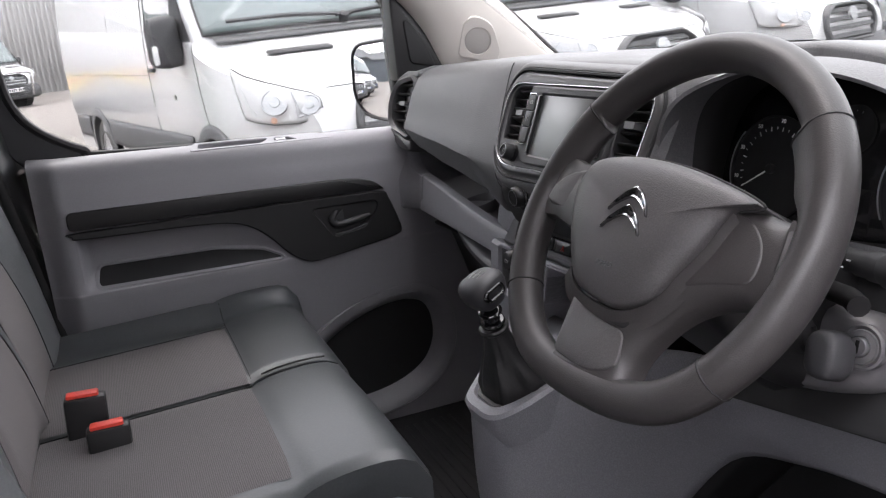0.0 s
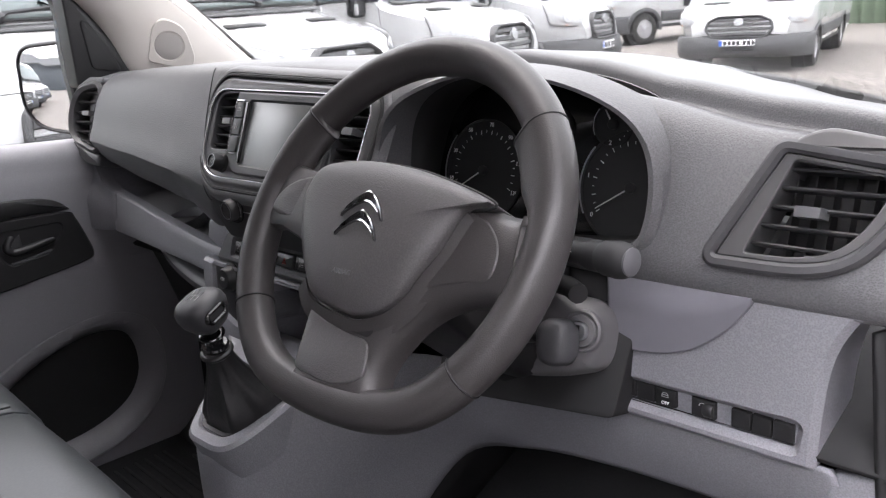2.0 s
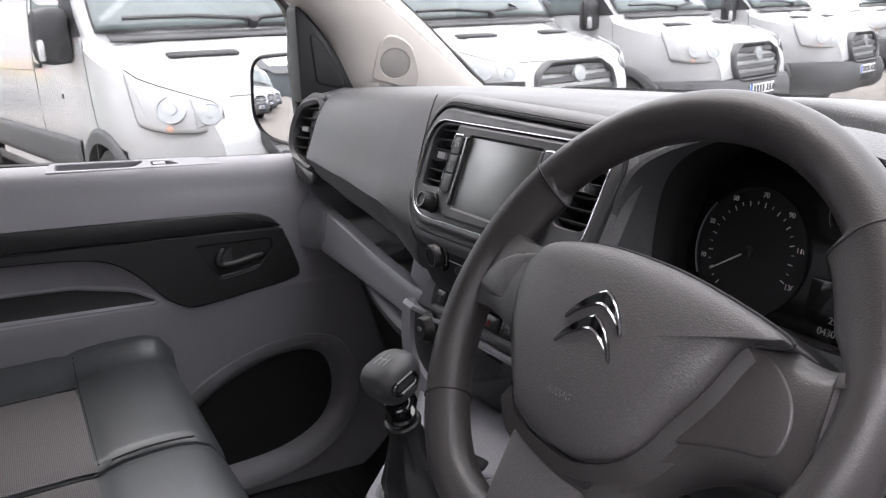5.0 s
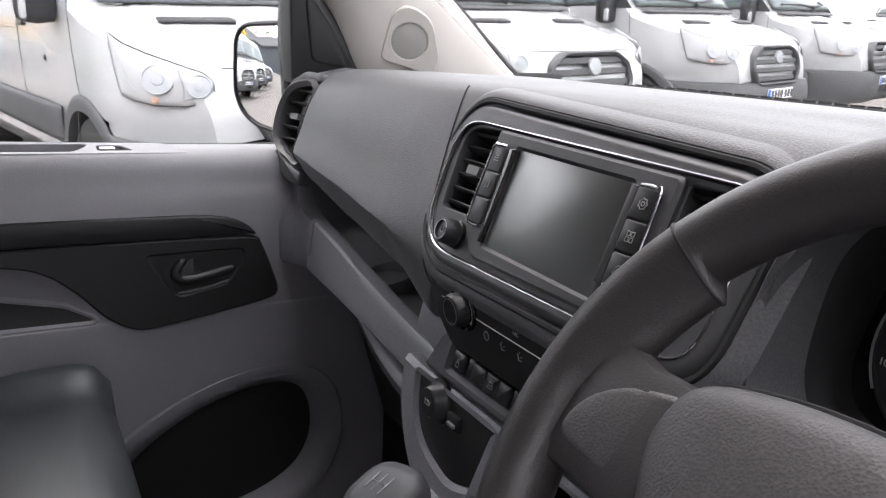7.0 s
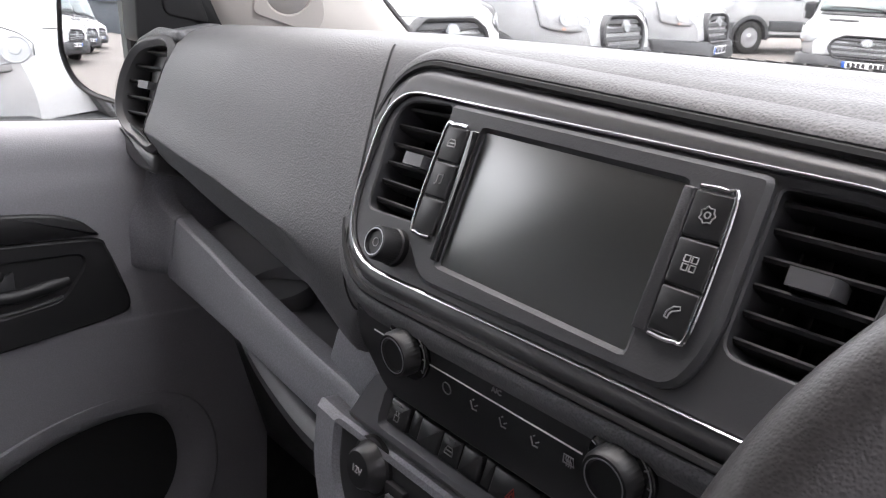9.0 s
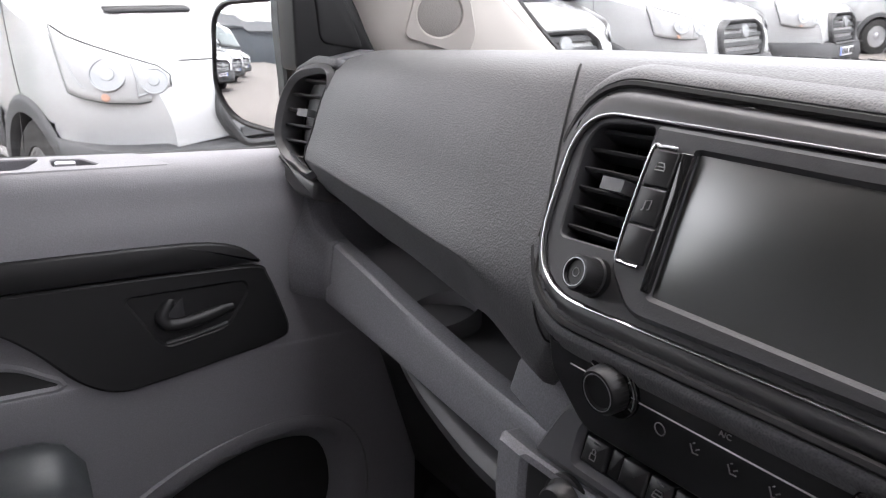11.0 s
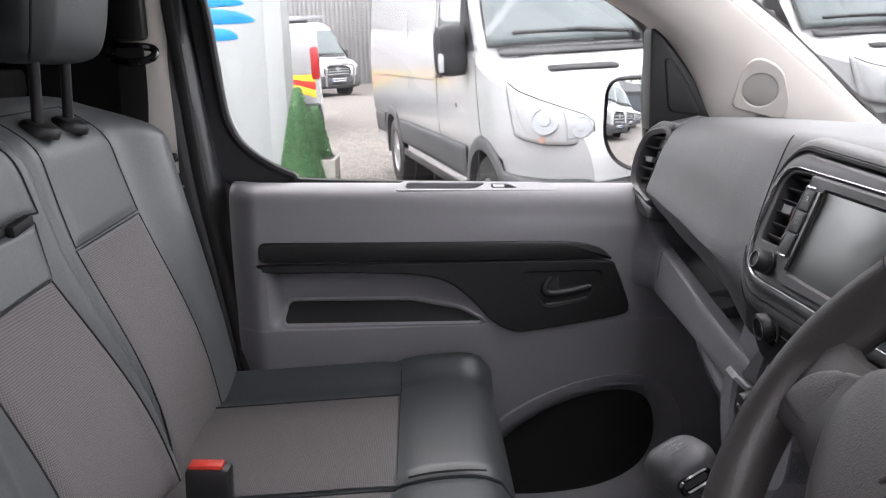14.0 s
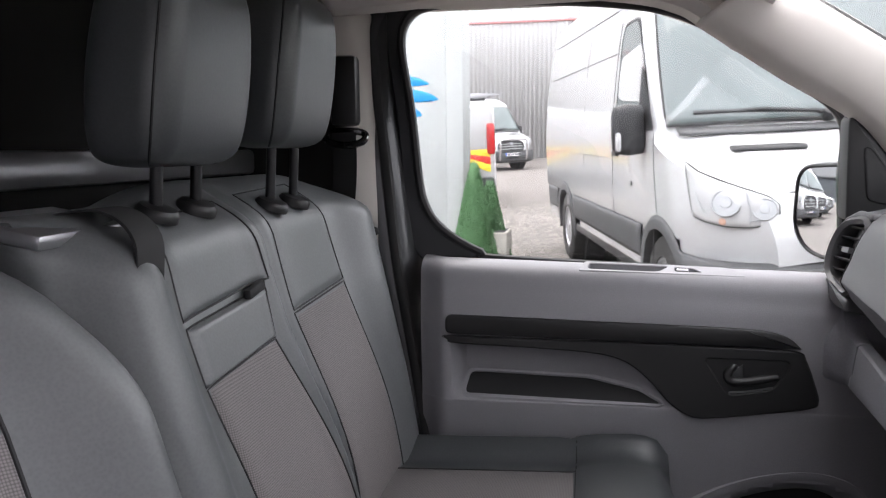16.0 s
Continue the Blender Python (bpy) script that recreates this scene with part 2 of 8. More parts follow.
def woven(name, c1, c2, pitch, turn=(0, 0, 0)):
    """A knitted seat cloth: fine cells in two tones with relief."""
    m = material(name, c1, 0.85, stain=0.06)
    n, l = m.node_tree.nodes, m.node_tree.links
    b = n["Principled BSDF"]
    co = n.new("ShaderNodeTexCoord")
    mp = n.new("ShaderNodeMapping")
    mp.inputs["Scale"].default_value = (1 / pitch,) * 3
    mp.inputs["Rotation"].default_value = turn
    l.new(co.outputs["Object"], mp.inputs["Vector"])
    vo = n.new("ShaderNodeTexVoronoi")
    vo.voronoi_dimensions = "2D"
    vo.inputs["Scale"].default_value, vo.inputs["Randomness"].default_value = 1.0, 0.12
    l.new(mp.outputs["Vector"], vo.inputs["Vector"])
    mix = n.new("ShaderNodeMix")
    mix.data_type = "RGBA"
    mix.inputs["A"].default_value, mix.inputs["B"].default_value = (*c2, 1), (*c1, 1)
    cr = n.new("ShaderNodeMapRange")
    cr.inputs["From Min"].default_value, cr.inputs["From Max"].default_value = 0.2, 0.55
    l.new(vo.outputs["Distance"], cr.inputs["Value"])
    l.new(cr.outputs["Result"], mix.inputs["Factor"])
    l.new(mix.outputs["Result"], b.inputs["Base Color"])
    bp = n.new("ShaderNodeBump")
    bp.inputs["Strength"].default_value, bp.inputs["Distance"].default_value = 0.5, 0.0006
    bp.invert = True
    l.new(vo.outputs["Distance"], bp.inputs["Height"])
    l.new(bp.outputs["Normal"], b.inputs["Normal"])
    return m


def glass(name, tint, gloss=0.05):
    """Thin glass of a given tint: light goes straight through, with a glossy surface."""
    m = bpy.data.materials.new(name)
    m.use_nodes = True
    n, l = m.node_tree.nodes, m.node_tree.links
    n.remove(n["Principled BSDF"])
    tr, gl, mx, fr = n.new("ShaderNodeBsdfTransparent"), n.new("ShaderNodeBsdfGlossy"), n.new("ShaderNodeMixShader"), n.new("ShaderNodeLayerWeight")
    pw, sc = n.new("ShaderNodeMath"), n.new("ShaderNodeMath")
    pw.operation, sc.operation = "POWER", "MULTIPLY_ADD"
    pw.inputs[1].default_value, sc.inputs[1].default_value, sc.inputs[2].default_value = 5.0, 0.5, gloss * 0.5
    tr.inputs["Color"].default_value = (*tint, 1)
    gl.inputs["Roughness"].default_value = 0.02
    l.new(fr.outputs["Facing"], pw.inputs[0])
    l.new(pw.outputs["Value"], sc.inputs[0])
    l.new(sc.outputs["Value"], mx.inputs["Fac"])
    l.new(tr.outputs["BSDF"], mx.inputs[1])
    l.new(gl.outputs["BSDF"], mx.inputs[2])
    l.new(mx.outputs["Shader"], n["Material Output"].inputs["Surface"])
    return m


dash_black = material("dash_grained_plastic", (0.116, 0.116, 0.120), 0.48, grain=0.0008, size=0.0015, bump=0.5, kind="leather", stain=0.10, spec=0.45, pits=0.18)
bezel_satin = material("bezel_satin_plastic", (0.075, 0.074, 0.076), 0.36, grain=0.0002, size=0.001, bump=0.12, stain=0.08, spec=0.45)
ledge_grey = material("ledge_dark_grey_plastic", (0.095, 0.095, 0.101), 0.45, grain=0.0003, size=0.0014, bump=0.3, stain=0.08)
key_black = material("key_satin_plastic", (0.020, 0.020, 0.021), 0.36, grain=0.0001, size=0.001, bump=0.1, stain=0.1)
shelf_grey = material("shelf_dark_grey_plastic", (0.130, 0.131, 0.140), 0.48, grain=0.0003, size=0.0015, bump=0.3, stain=0.08)
tray_grey = material("dark_tray_plastic", (0.045, 0.045, 0.048), 0.5, grain=0.0004, size=0.0015, bump=0.4, stain=0.1)
dash_grey = material("dash_grey_plastic", (0.220, 0.220, 0.240), 0.5, grain=0.0004, size=0.0015, bump=0.4, kind="leather", stain=0.06)
door_grey = material("door_grey_plastic", (0.250, 0.246, 0.262), 0.47, grain=0.0004, size=0.0015, bump=0.35, kind="leather", stain=0.06, pits=0.07)
trim_black = material("satin_black_plastic", (0.019, 0.019, 0.020), 0.40, grain=0.0002, size=0.001, bump=0.15, stain=0.15, spec=0.4)
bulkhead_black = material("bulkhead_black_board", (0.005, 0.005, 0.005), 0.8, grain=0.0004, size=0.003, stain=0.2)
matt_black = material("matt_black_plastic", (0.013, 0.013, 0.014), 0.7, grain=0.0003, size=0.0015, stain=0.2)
vent_black = material("vent_black_plastic", (0.020, 0.020, 0.022), 0.34, stain=0.15)
gloss_black = material("gloss_black_plastic", (0.010, 0.010, 0.011), 0.12, stain=0.1, coat=0.3)
screen_glass = material("dark_screen_glass", (0.010, 0.011, 0.0105), 0.33, stain=0.1, spec=1.0, rvar=0.03)
screen_glass.node_tree.nodes["Principled BSDF"].inputs["IOR"].default_value = 2.0
rim_skin = material("wheel_grained_skin", (0.037, 0.034, 0.034), 0.42, grain=0.0005, size=0.0011, bump=0.28, kind="leather", stain=0.15, pits=0.14)
hub_skin = material("wheel_hub_plastic", (0.074, 0.070, 0.071), 0.46, grain=0.0004, size=0.0013, bump=0.6, kind="leather", stain=0.1)
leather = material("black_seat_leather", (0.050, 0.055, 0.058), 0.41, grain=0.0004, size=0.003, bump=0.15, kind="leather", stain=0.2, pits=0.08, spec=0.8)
# lighter copy of the seat leather: light on the backrests put into the colour
seat_back = material("seat_back_lit_leather", (0.112, 0.118, 0.122), 0.42, grain=0.0004, size=0.003, bump=0.15, kind="leather", stain=0.15, pits=0.08, spec=0.7)
# dash_grey made darker: shade behind the wheel is put into the colour
shaded_grey = material("shaded_grey_plastic", (0.130, 0.127, 0.132), 0.45, grain=0.0003, size=0.0014, bump=0.3, stain=0.06)
lid_grey = material("lid_smooth_grey_plastic", (0.165, 0.163, 0.185), 0.5, grain=0.0002, size=0.001, bump=0.1, stain=0.04)
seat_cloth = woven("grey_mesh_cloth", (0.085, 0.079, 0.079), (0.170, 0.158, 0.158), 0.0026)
# seat_cloth turned upright and lightened, with the backrest's light in its colour
back_cloth = woven("grey_mesh_lit_back_cloth", (0.120, 0.110, 0.110), (0.225, 0.207, 0.206), 0.0026, (0, radians(78), 0))
boot_hide = material("gear_boot_hide", (0.016, 0.016, 0.017), 0.42, grain=0.0006, size=0.004, bump=0.3, kind="leather", stain=0.2)
chrome = material("chrome", (0.62, 0.62, 0.64), 0.16, 1.0, stain=0.05, rvar=0.05)
chevron_chrome = material("dark_chrome", (0.30, 0.30, 0.31), 0.14, 1.0, stain=0.05, rvar=0.05)
silver_paint = material("silver_paint", (0.42, 0.42, 0.44), 0.32, 0.8, stain=0.08)
mark_white = material("white_marking", (0.75, 0.75, 0.75), 0.6)
mark_grey = material("grey_marking", (0.28, 0.28, 0.28), 0.6)
tab_grey = material("vent_tab_grey", (0.085, 0.085, 0.09), 0.4, stain=0.1)
mark_red = material("red_marking", (0.55, 0.08, 0.06), 0.5)
buckle_red = material("red_buckle_plastic", (0.70, 0.05, 0.03), 0.4)
beige_trim = material("beige_pillar_plastic", (0.55, 0.515, 0.48), 0.62, grain=0.0003, size=0.0015, stain=0.05)
headlining = material("beige_headlining_cloth", (0.58, 0.545, 0.51), 0.9, grain=0.0006, size=0.0012, bump=0.3, stain=0.05)
belt_web = material("black_belt_webbing", (0.018, 0.018, 0.019), 0.75, grain=0.0005, size=0.0012, bump=0.4)
carpet = material("black_rubber_mat", (0.018, 0.018, 0.020), 0.75, grain=0.0015, size=0.004, bump=0.4, stain=0.4, stain_size=0.06)
body_paint_dark = material("grey_painted_sill", (0.030, 0.031, 0.034), 0.3, 0.2, coat=0.3)
rubber = material("black_rubber", (0.014, 0.014, 0.015), 0.6, stain=0.2)
steel = material("black_steel", (0.03, 0.03, 0.032), 0.35, 0.6)
mirror_silver = material("mirror_silver", (0.88, 0.89, 0.90), 0.01, 1.0, stain=0.01, rvar=0.005)
# tint dims the yard seen outside: exposure put into the glass colour
cabin_glass = glass("cabin_glass", (0.495, 0.503, 0.500), 0.05)
van_white = material("white_van_paint", (0.45, 0.455, 0.46), 0.22, coat=0.5, stain=0.03, stain_size=0.8)
van_grey = material("grey_bumper_plastic", (0.062, 0.063, 0.066), 0.6, grain=0.0008, size=0.003, stain=0.12)
van_black = material("black_van_plastic", (0.018, 0.018, 0.020), 0.5, stain=0.2)
van_glass = material("tinted_van_glass", (0.10, 0.125, 0.125), 0.06, spec=0.8, stain=0.25, stain_size=0.5, rvar=0.02)
lamp_glass = material("clear_lamp_lens", (0.42, 0.425, 0.43), 0.14, stain=0.15, stain_size=0.06, coat=0.4)
lamp_chrome = material("lamp_reflector", (0.32, 0.33, 0.34), 0.36, 0.4, stain=0.3, stain_size=0.03)
grille_black = material("grille_dark_plastic", (0.050, 0.051, 0.053), 0.5, stain=0.15)
tyre = material("tyre_rubber", (0.022, 0.021, 0.020), 0.8, grain=0.003, size=0.02, bump=0.5, stain=0.3, stain_size=0.05)

# ---- the cab: floor, passenger door, pillars, roof, bulkhead, glass ----
V2 = Vector
FD = Frame((0, 0.700, 0), (1, 0, 0), (0, 0, 1))

floor = thing("floor", (0, 0, 0.12), "black rubber mat floor of the van cab", "floor", kind="structure")
g = Geo()
g.sheet(lambda u, v: (lerp(-0.95, 0.34, u), lerp(-0.86, 0.78, v), 0.12 + 0.002 * math.sin(60 * v)), 30, 40)
g.sheet(lambda u, v: (lerp(0.34, 0.62, u), lerp(-0.86, 0.78, v), 0.12 + 0.36 * u ** 1.3), 12, 10)
g.sheet(lambda u, v: (0.62 + 0.02 * u, lerp(-0.86, 0.78, v), 0.48 + 0.28 * u), 4, 10)
part("floor_mat", g, carpet, floor, thick=0.01)
g = Geo()
for k in range(9):
    g.box((0.10 + 0.022 * k, 0.47, 0.1265), (0.008, 0.42, 0.004), 0.0015)
part("mat_ribs", g, carpet, floor)
g = Geo().tube(spline([(0.02, 0.26, 0.131), (0.06, 0.24, 0.131), (0.24, 0.25, 0.131), (0.30, 0.30, 0.131), (0.31, 0.60, 0.131)], 6), 0.004, 6)
part("mat_edge", g, rubber, floor)

# door panel
def sill(x):
    return 0.853 - 0.03 * (x + 0.355)


def door_section(x):
    r = smooth(-0.462, -0.435, x) * (1 - smooth(-0.20, -0.04, x))
    zt = sill(x)
    e = 0.03 * (1 - smooth(-0.53, -0.47, x))
    base = [(0.800, zt - 0.011), (0.770, zt - 0.006), (0.735, zt - 0.010), (0.712, zt - 0.026), (0.705, zt - 0.060), (0.701, 0.756), (0.700, 0.726),
            (0.700 + 0.006 * r, 0.702), (0.700 + 0.038 * r, 0.688), (0.702 + 0.046 * r, 0.640), (0.704 + 0.046 * r, 0.612), (0.704 + 0.004 * r, 0.583),
            (0.703, 0.570), (0.711, 0.520), (0.720, 0.440), (0.726, 0.330), (0.730, 0.200), (0.732, 0.090)]
    return [Vector((x, y + e, z)) for y, z in base]


BIN = [(p.x, p.y) for p in spline([(-0.075, 0.255), (-0.030, 0.330), (0.045, 0.385), (0.130, 0.420), (0.215, 0.432), (0.275, 0.412), (0.300, 0.360), (0.296, 0.290), (0.255, 0.230), (0.165, 0.190), (0.03, 0.178), (-0.06, 0.195)], 5, True)]
SLOT = [(p.x, p.y) for p in round_poly([(-0.436, 0.589), (-0.06, 0.586), (-0.10, 0.606), (-0.20, 0.617), (-0.40, 0.622), (-0.428, 0.622)], 0.010)]
dish = [V2(p) for p in round_poly([(0.014, 0.678), (0.158, 0.677), (0.161, 0.664), (0.133, 0.624), (0.056, 0.611)], [0.010, 0.008, 0.010, 0.014, 0.014], 5)]
BIN2 = inset([V2(p) for p in BIN], -0.010)
SLOT2 = inset([V2(p) for p in SLOT], -0.005)
FS = Frame((-0.06, 0.745, sill(-0.06) - 0.012), (1, 0.004, -0.03), (0, 1, 0.25))
well = round_poly([(-0.140, -0.012), (-0.010, -0.012), (0.012, 0.016), (-0.136, 0.017)], [0.008, 0.01, 0.008, 0.006])
well2 = round_poly([(0.022, -0.008), (0.070, -0.008), (0.055, 0.010), (0.022, 0.012)], 0.004)
bez = round_poly([(-0.158, -0.022), (0.15, -0.020), (0.125, 0.022), (-0.146, 0.026)], [0.008, 0.008, 0.02, 0.010])
bez_in = inset(bez, 0.004)


def in_well(p):
    q = p - FS.o
    return inside((q.dot(FS.u), q.dot(FS.v)), bez_in)


cols = [spline(door_section(lerp(-0.525, 0.42, i / 190)), 8) for i in range(191)]
nrow = len(cols[0]) - 1
door = thing("door_1", (-0.05, 0.78, 0.09), "closed passenger door with grey plastic lining and black handle panel", "door", kind="structure")
g = Geo().sheet(lambda u, v: cols[round(u * 190)][round(v * nrow)], 190, nrow, lambda p: inside((p.x, p.z), BIN2) or inside((p.x, p.z), dish) or (p.z > 0.80 and p.y < 0.79 and in_well(p)) or (0.57 < p.z < 0.63 and inside((p.x, p.z), SLOT2)))
part("door_panel", g, door_grey, door)
skin = spline([(0, 0.835, -0.10), (0, 0.880, 0.10), (0, 0.892, 0.45), (0, 0.880, 0.70), (0, 0.850, 0.79), (0, 0.815, 0.825)], 5)
part("door_skin", Geo().sheet(lambda u, v: Vector((lerp(-0.62, 0.50, u), 0, 0)) + skin[round(v * (len(skin) - 1))], 10, len(skin) - 1), body_paint_dark, door, "dark painted outer door skin", thick=0.004)
strip = [V2(p) for p in round_poly([(-0.470, 0.712), (0.182, 0.700), (0.160, 0.722), (0.118, 0.734), (0.05, 0.737), (-0.470, 0.749)], [0.012, 0.004, 0.03, 0.04, 0.03, 0.014])]
part("trim_strip", Geo().plate(strip, FD, -0.012, 0.008, 0.003), trim_black, door, "satin black trim strip")
handle_out = [V2((p.x, p.y)) for p in spline([(-0.464, 0.708), (-0.30, 0.705), (-0.05, 0.703), (0.12, 0.699), (0.178, 0.695), (0.190, 0.680), (0.205, 0.640), (0.214, 0.604), (0.198, 0.590), (0.12, 0.577),
                                           (0.04, 0.566), (-0.005, 0.565), (-0.045, 0.588), (-0.085, 0.632), (-0.125, 0.664), (-0.175, 0.679), (-0.27, 0.686), (-0.445, 0.692), (-0.466, 0.699)], 5, True)]
part("handle_panel", Geo().pierced(handle_out, [dish], FD, -0.02, 0.006, 0.003, 0.02), trim_black, door, "satin black handle panel")
g = Geo().loft([[FD.at(p.x, p.y, 0.003) for p in dish]] + [[FD.at(lerp(0.094, p.x, s), lerp(0.650, p.y, s), -h) for p in dish] for s, h in ((0.98, 0.000), (0.86, 0.006), (0.76, 0.012), (0.66, 0.017), (0.1, 0.019))], True, True)
part("handle_dish", g, trim_black, door)
lev = part("door_handle", Geo().tube(spline([FD.at(0.142, 0.646, -0.002), FD.at(0.112, 0.641, 0.003), FD.at(0.080, 0.637, 0.005), FD.at(0.062, 0.638, 0.005), FD.at(0.055, 0.648, 0.004), FD.at(0.061, 0.660, 0.002), FD.at(0.074, 0.669, -0.003)], 5), [0.0075] * 3 + [0.0085] * 10 + [0.0085] * 10 + [0.0075] * 5 + [0.005] * 3, 12), trim_black, door)
part("handle_fin", Geo().plate([V2(p) for p in round_poly([(0.062, 0.640), (0.083, 0.640), (0.082, 0.671), (0.070, 0.663), (0.061, 0.652)], 0.003)], FD, -0.016, 0.004, 0.002), tray_grey, lev)
part("handle_bar", Geo().tube(spline([FD.at(0.084, 0.650, -0.010), FD.at(0.115, 0.652, -0.006), FD.at(0.138, 0.656, -0.008)], 5), [0.006] * 4 + [0.007] * 4 + [0.005] * 3, 12), trim_black, lev)
part("handle_ledge", Geo().tube(spline([FD.at(0.058, 0.6145, 0.003), FD.at(0.095, 0.6185, 0.003), FD.at(0.134, 0.6265, 0.003)], 6), 0.0030, 8), tray_grey, door)


def lining_y(x, z):
    """How far out the lining's face lies at a place."""
    col = spline(door_section(x), 8)
    for a, b in zip(col[24:], col[25:]):
        if min(a.z, b.z) <= z <= max(a.z, b.z) and abs(a.z - b.z) > 1e-9:
            return lerp(a.y, b.y, (z - a.z) / (b.z - a.z))
    return 0.71


slot_in, slot_out = [V2(p) for p in SLOT], inset([V2(p) for p in SLOT], -0.009)
mid = inset([V2(p) for p in SLOT], -0.004)
g = Geo().loft([[Vector((p.x, lining_y(p.x, p.y) + 0.001, p.y)) for p in slot_out], [Vector((p.x, lining_y(p.x, p.y) - 0.003, p.y)) for p in mid], [Vector((p.x, lining_y(p.x, p.y) - 0.001, p.y)) for p in slot_in]], True, False)
part("pocket_lip", g, door_grey, door)
# pocket lined in black: the shade inside is put into the colour
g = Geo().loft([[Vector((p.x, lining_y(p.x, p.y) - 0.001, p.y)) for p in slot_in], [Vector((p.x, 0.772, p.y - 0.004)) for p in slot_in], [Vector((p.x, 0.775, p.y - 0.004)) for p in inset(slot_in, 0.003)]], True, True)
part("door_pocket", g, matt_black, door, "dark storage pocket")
ring = [V2(p) for p in BIN]
g = Geo().loft([[Vector((p.x, y, p.y)) for p in inset(ring, d)] for d, y in ((-0.040, 0.732), (-0.030, 0.7175), (-0.016, 0.7180), (-0.004, 0.7260), (0.010, 0.7400), (0.018, 0.760))], True, False)
part("bin_rim", g, door_grey, door)
# black inside of the bin paints the shade of the recess
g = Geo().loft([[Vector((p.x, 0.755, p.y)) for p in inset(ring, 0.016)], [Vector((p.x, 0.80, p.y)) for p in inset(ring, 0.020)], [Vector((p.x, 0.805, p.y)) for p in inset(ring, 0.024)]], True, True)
part("door_bin", g, matt_black, door, "deep door bin, coloured black for the shade inside")
sp = part("switch_panel", Geo().pierced(bez, [well, well2], FS, -0.004, 0.004, 0.0015, 0.014), door_grey, door)
g = Geo().plate([V2(p) for p in well], FS, -0.018, -0.015, 0.001).plate([V2(p) for p in well2], FS, -0.018, -0.012, 0.001)
part("grip_well", g, matt_black, sp)
part("window_switch", Geo().box(FS.at(0.036, 0.001, -0.001), (0.022, 0.010, 0.012), 0.002, Matrix((FS.u, FS.v, FS.n)).transposed()), silver_paint, sp)

# window frame, seals and glass of the passenger door
part("waist_seal", Geo().tube([(x, 0.802, sill(x) - 0.015) for x in (-0.52, -0.3, -0.1, 0.1, 0.30)], 0.007, 8), rubber, door)
WIN = [(p.x, p.y) for p in spline([(-0.36, 0.843), (-0.413, 0.857), (-0.467, 0.885), (-0.507, 0.918), (-0.530, 0.957), (-0.541, 1.01), (-0.555, 1.15), (-0.573, 1.27), (-0.562, 1.322), (-0.520, 1.346), (-0.40, 1.352), (-0.20, 1.342), (-0.05, 1.318), (0.06, 1.262), (0.16, 1.193), (0.262, 1.115), (0.268, 1.0), (0.270, 0.820), (0.20, 0.818)], 6, True)]
FWn = Frame((0, 0.800, 0), (1, 0, 0), (0, 0, 1))
wfr = [V2(p) for p in WIN]
big = [V2((p.x + 0.10 * (p.x + 0.15) / max(0.2, abs(p.x + 0.15)) * 0.35, p.y + (0.035 if p.y > 1.0 else -0.07))) for p in wfr]
part("window_frame", Geo().rim_plate(big, wfr, FWn, -0.05, 0.0, 0.004, 0.0), body_paint_dark, door, "dark grey window frame")
part("window_seal", Geo().tube([FWn.at(p.x, p.y, -0.002) for p in wfr], 0.009, 8, True), rubber, door)
part("window_pane", Geo().plate(inset(wfr, -0.01), FWn, -0.026, -0.021, 0.001), cabin_glass, door, "side window glass, tinted to dim the bright yard")
# mirror sail panel at the front corner of the window
sail = [V2(p) for p in round_poly([(0.252, 0.930), (0.375, 0.930), (0.352, 0.985), (0.325, 1.035), (0.290, 1.080), (0.258, 1.118), (0.250, 1.110)], [0.01, 0.01, 0.03, 0.03, 0.03, 0.01, 0.01])]
FSa = Frame((0, 0.745, 0), (1, -0.05, 0), (0, 0, 1))
part("sail_panel", Geo().plate(sail, FSa, -0.05, 0.008, 0.004), trim_black, door)
part("sail_recess", Geo().plate([V2(p) for p in round_poly([(0.285, 0.965), (0.345, 0.955), (0.322, 1.012), (0.288, 1.060), (0.275, 1.06)], 0.012)], FSa, 0.004, 0.0115, 0.003), matt_black, door)

# door aperture edge with its seal, B-pillar
pillar_b = thing("pillar_b", (-0.60, 0.78, 0.12), "dark painted door pillar with rubber seal and beige upper cover", "pillar", kind="structure")
edge = spline([(-0.505, 0.755, 0.36), (-0.518, 0.758, 0.50), (-0.552, 0.770, 0.70), (-0.578, 0.778, 0.85), (-0.600, 0.79, 1.05), (-0.618, 0.80, 1.20), (-0.622, 0.805, 1.29), (-0.600, 0.806, 1.345), (-0.54, 0.806, 1.372), (-0.42, 0.804, 1.380)], 6)
part("door_seal", Geo().tube([p + Vector((-0.004, -0.012, 0)) for p in edge], 0.012, 8, flat=0.8), rubber, pillar_b)
g = Geo().loft([[p + Vector((0.045, 0.05, 0)), p + Vector((0.012, 0.0, 0)), p + Vector((-0.035, -0.020, 0)), p + Vector((-0.052, -0.016, 0)), p + Vector((-0.085, 0.05, 0))] for p in edge], False, False)
part("pillar_skin", g, body_paint_dark, pillar_b, "dark painted steel pillar", thick=0.006)
g = Geo()
for k in range(11):
    p = edge[6 + 2 * k]
    g.lathe([(0.0024, 0.0), (0.0022, 0.0015), (0.001, 0.002)], p + Vector((-0.034, -0.022, 0)), (0.3, -1, 0), 8)
part("pillar_clips", g, silver_paint, pillar_b)
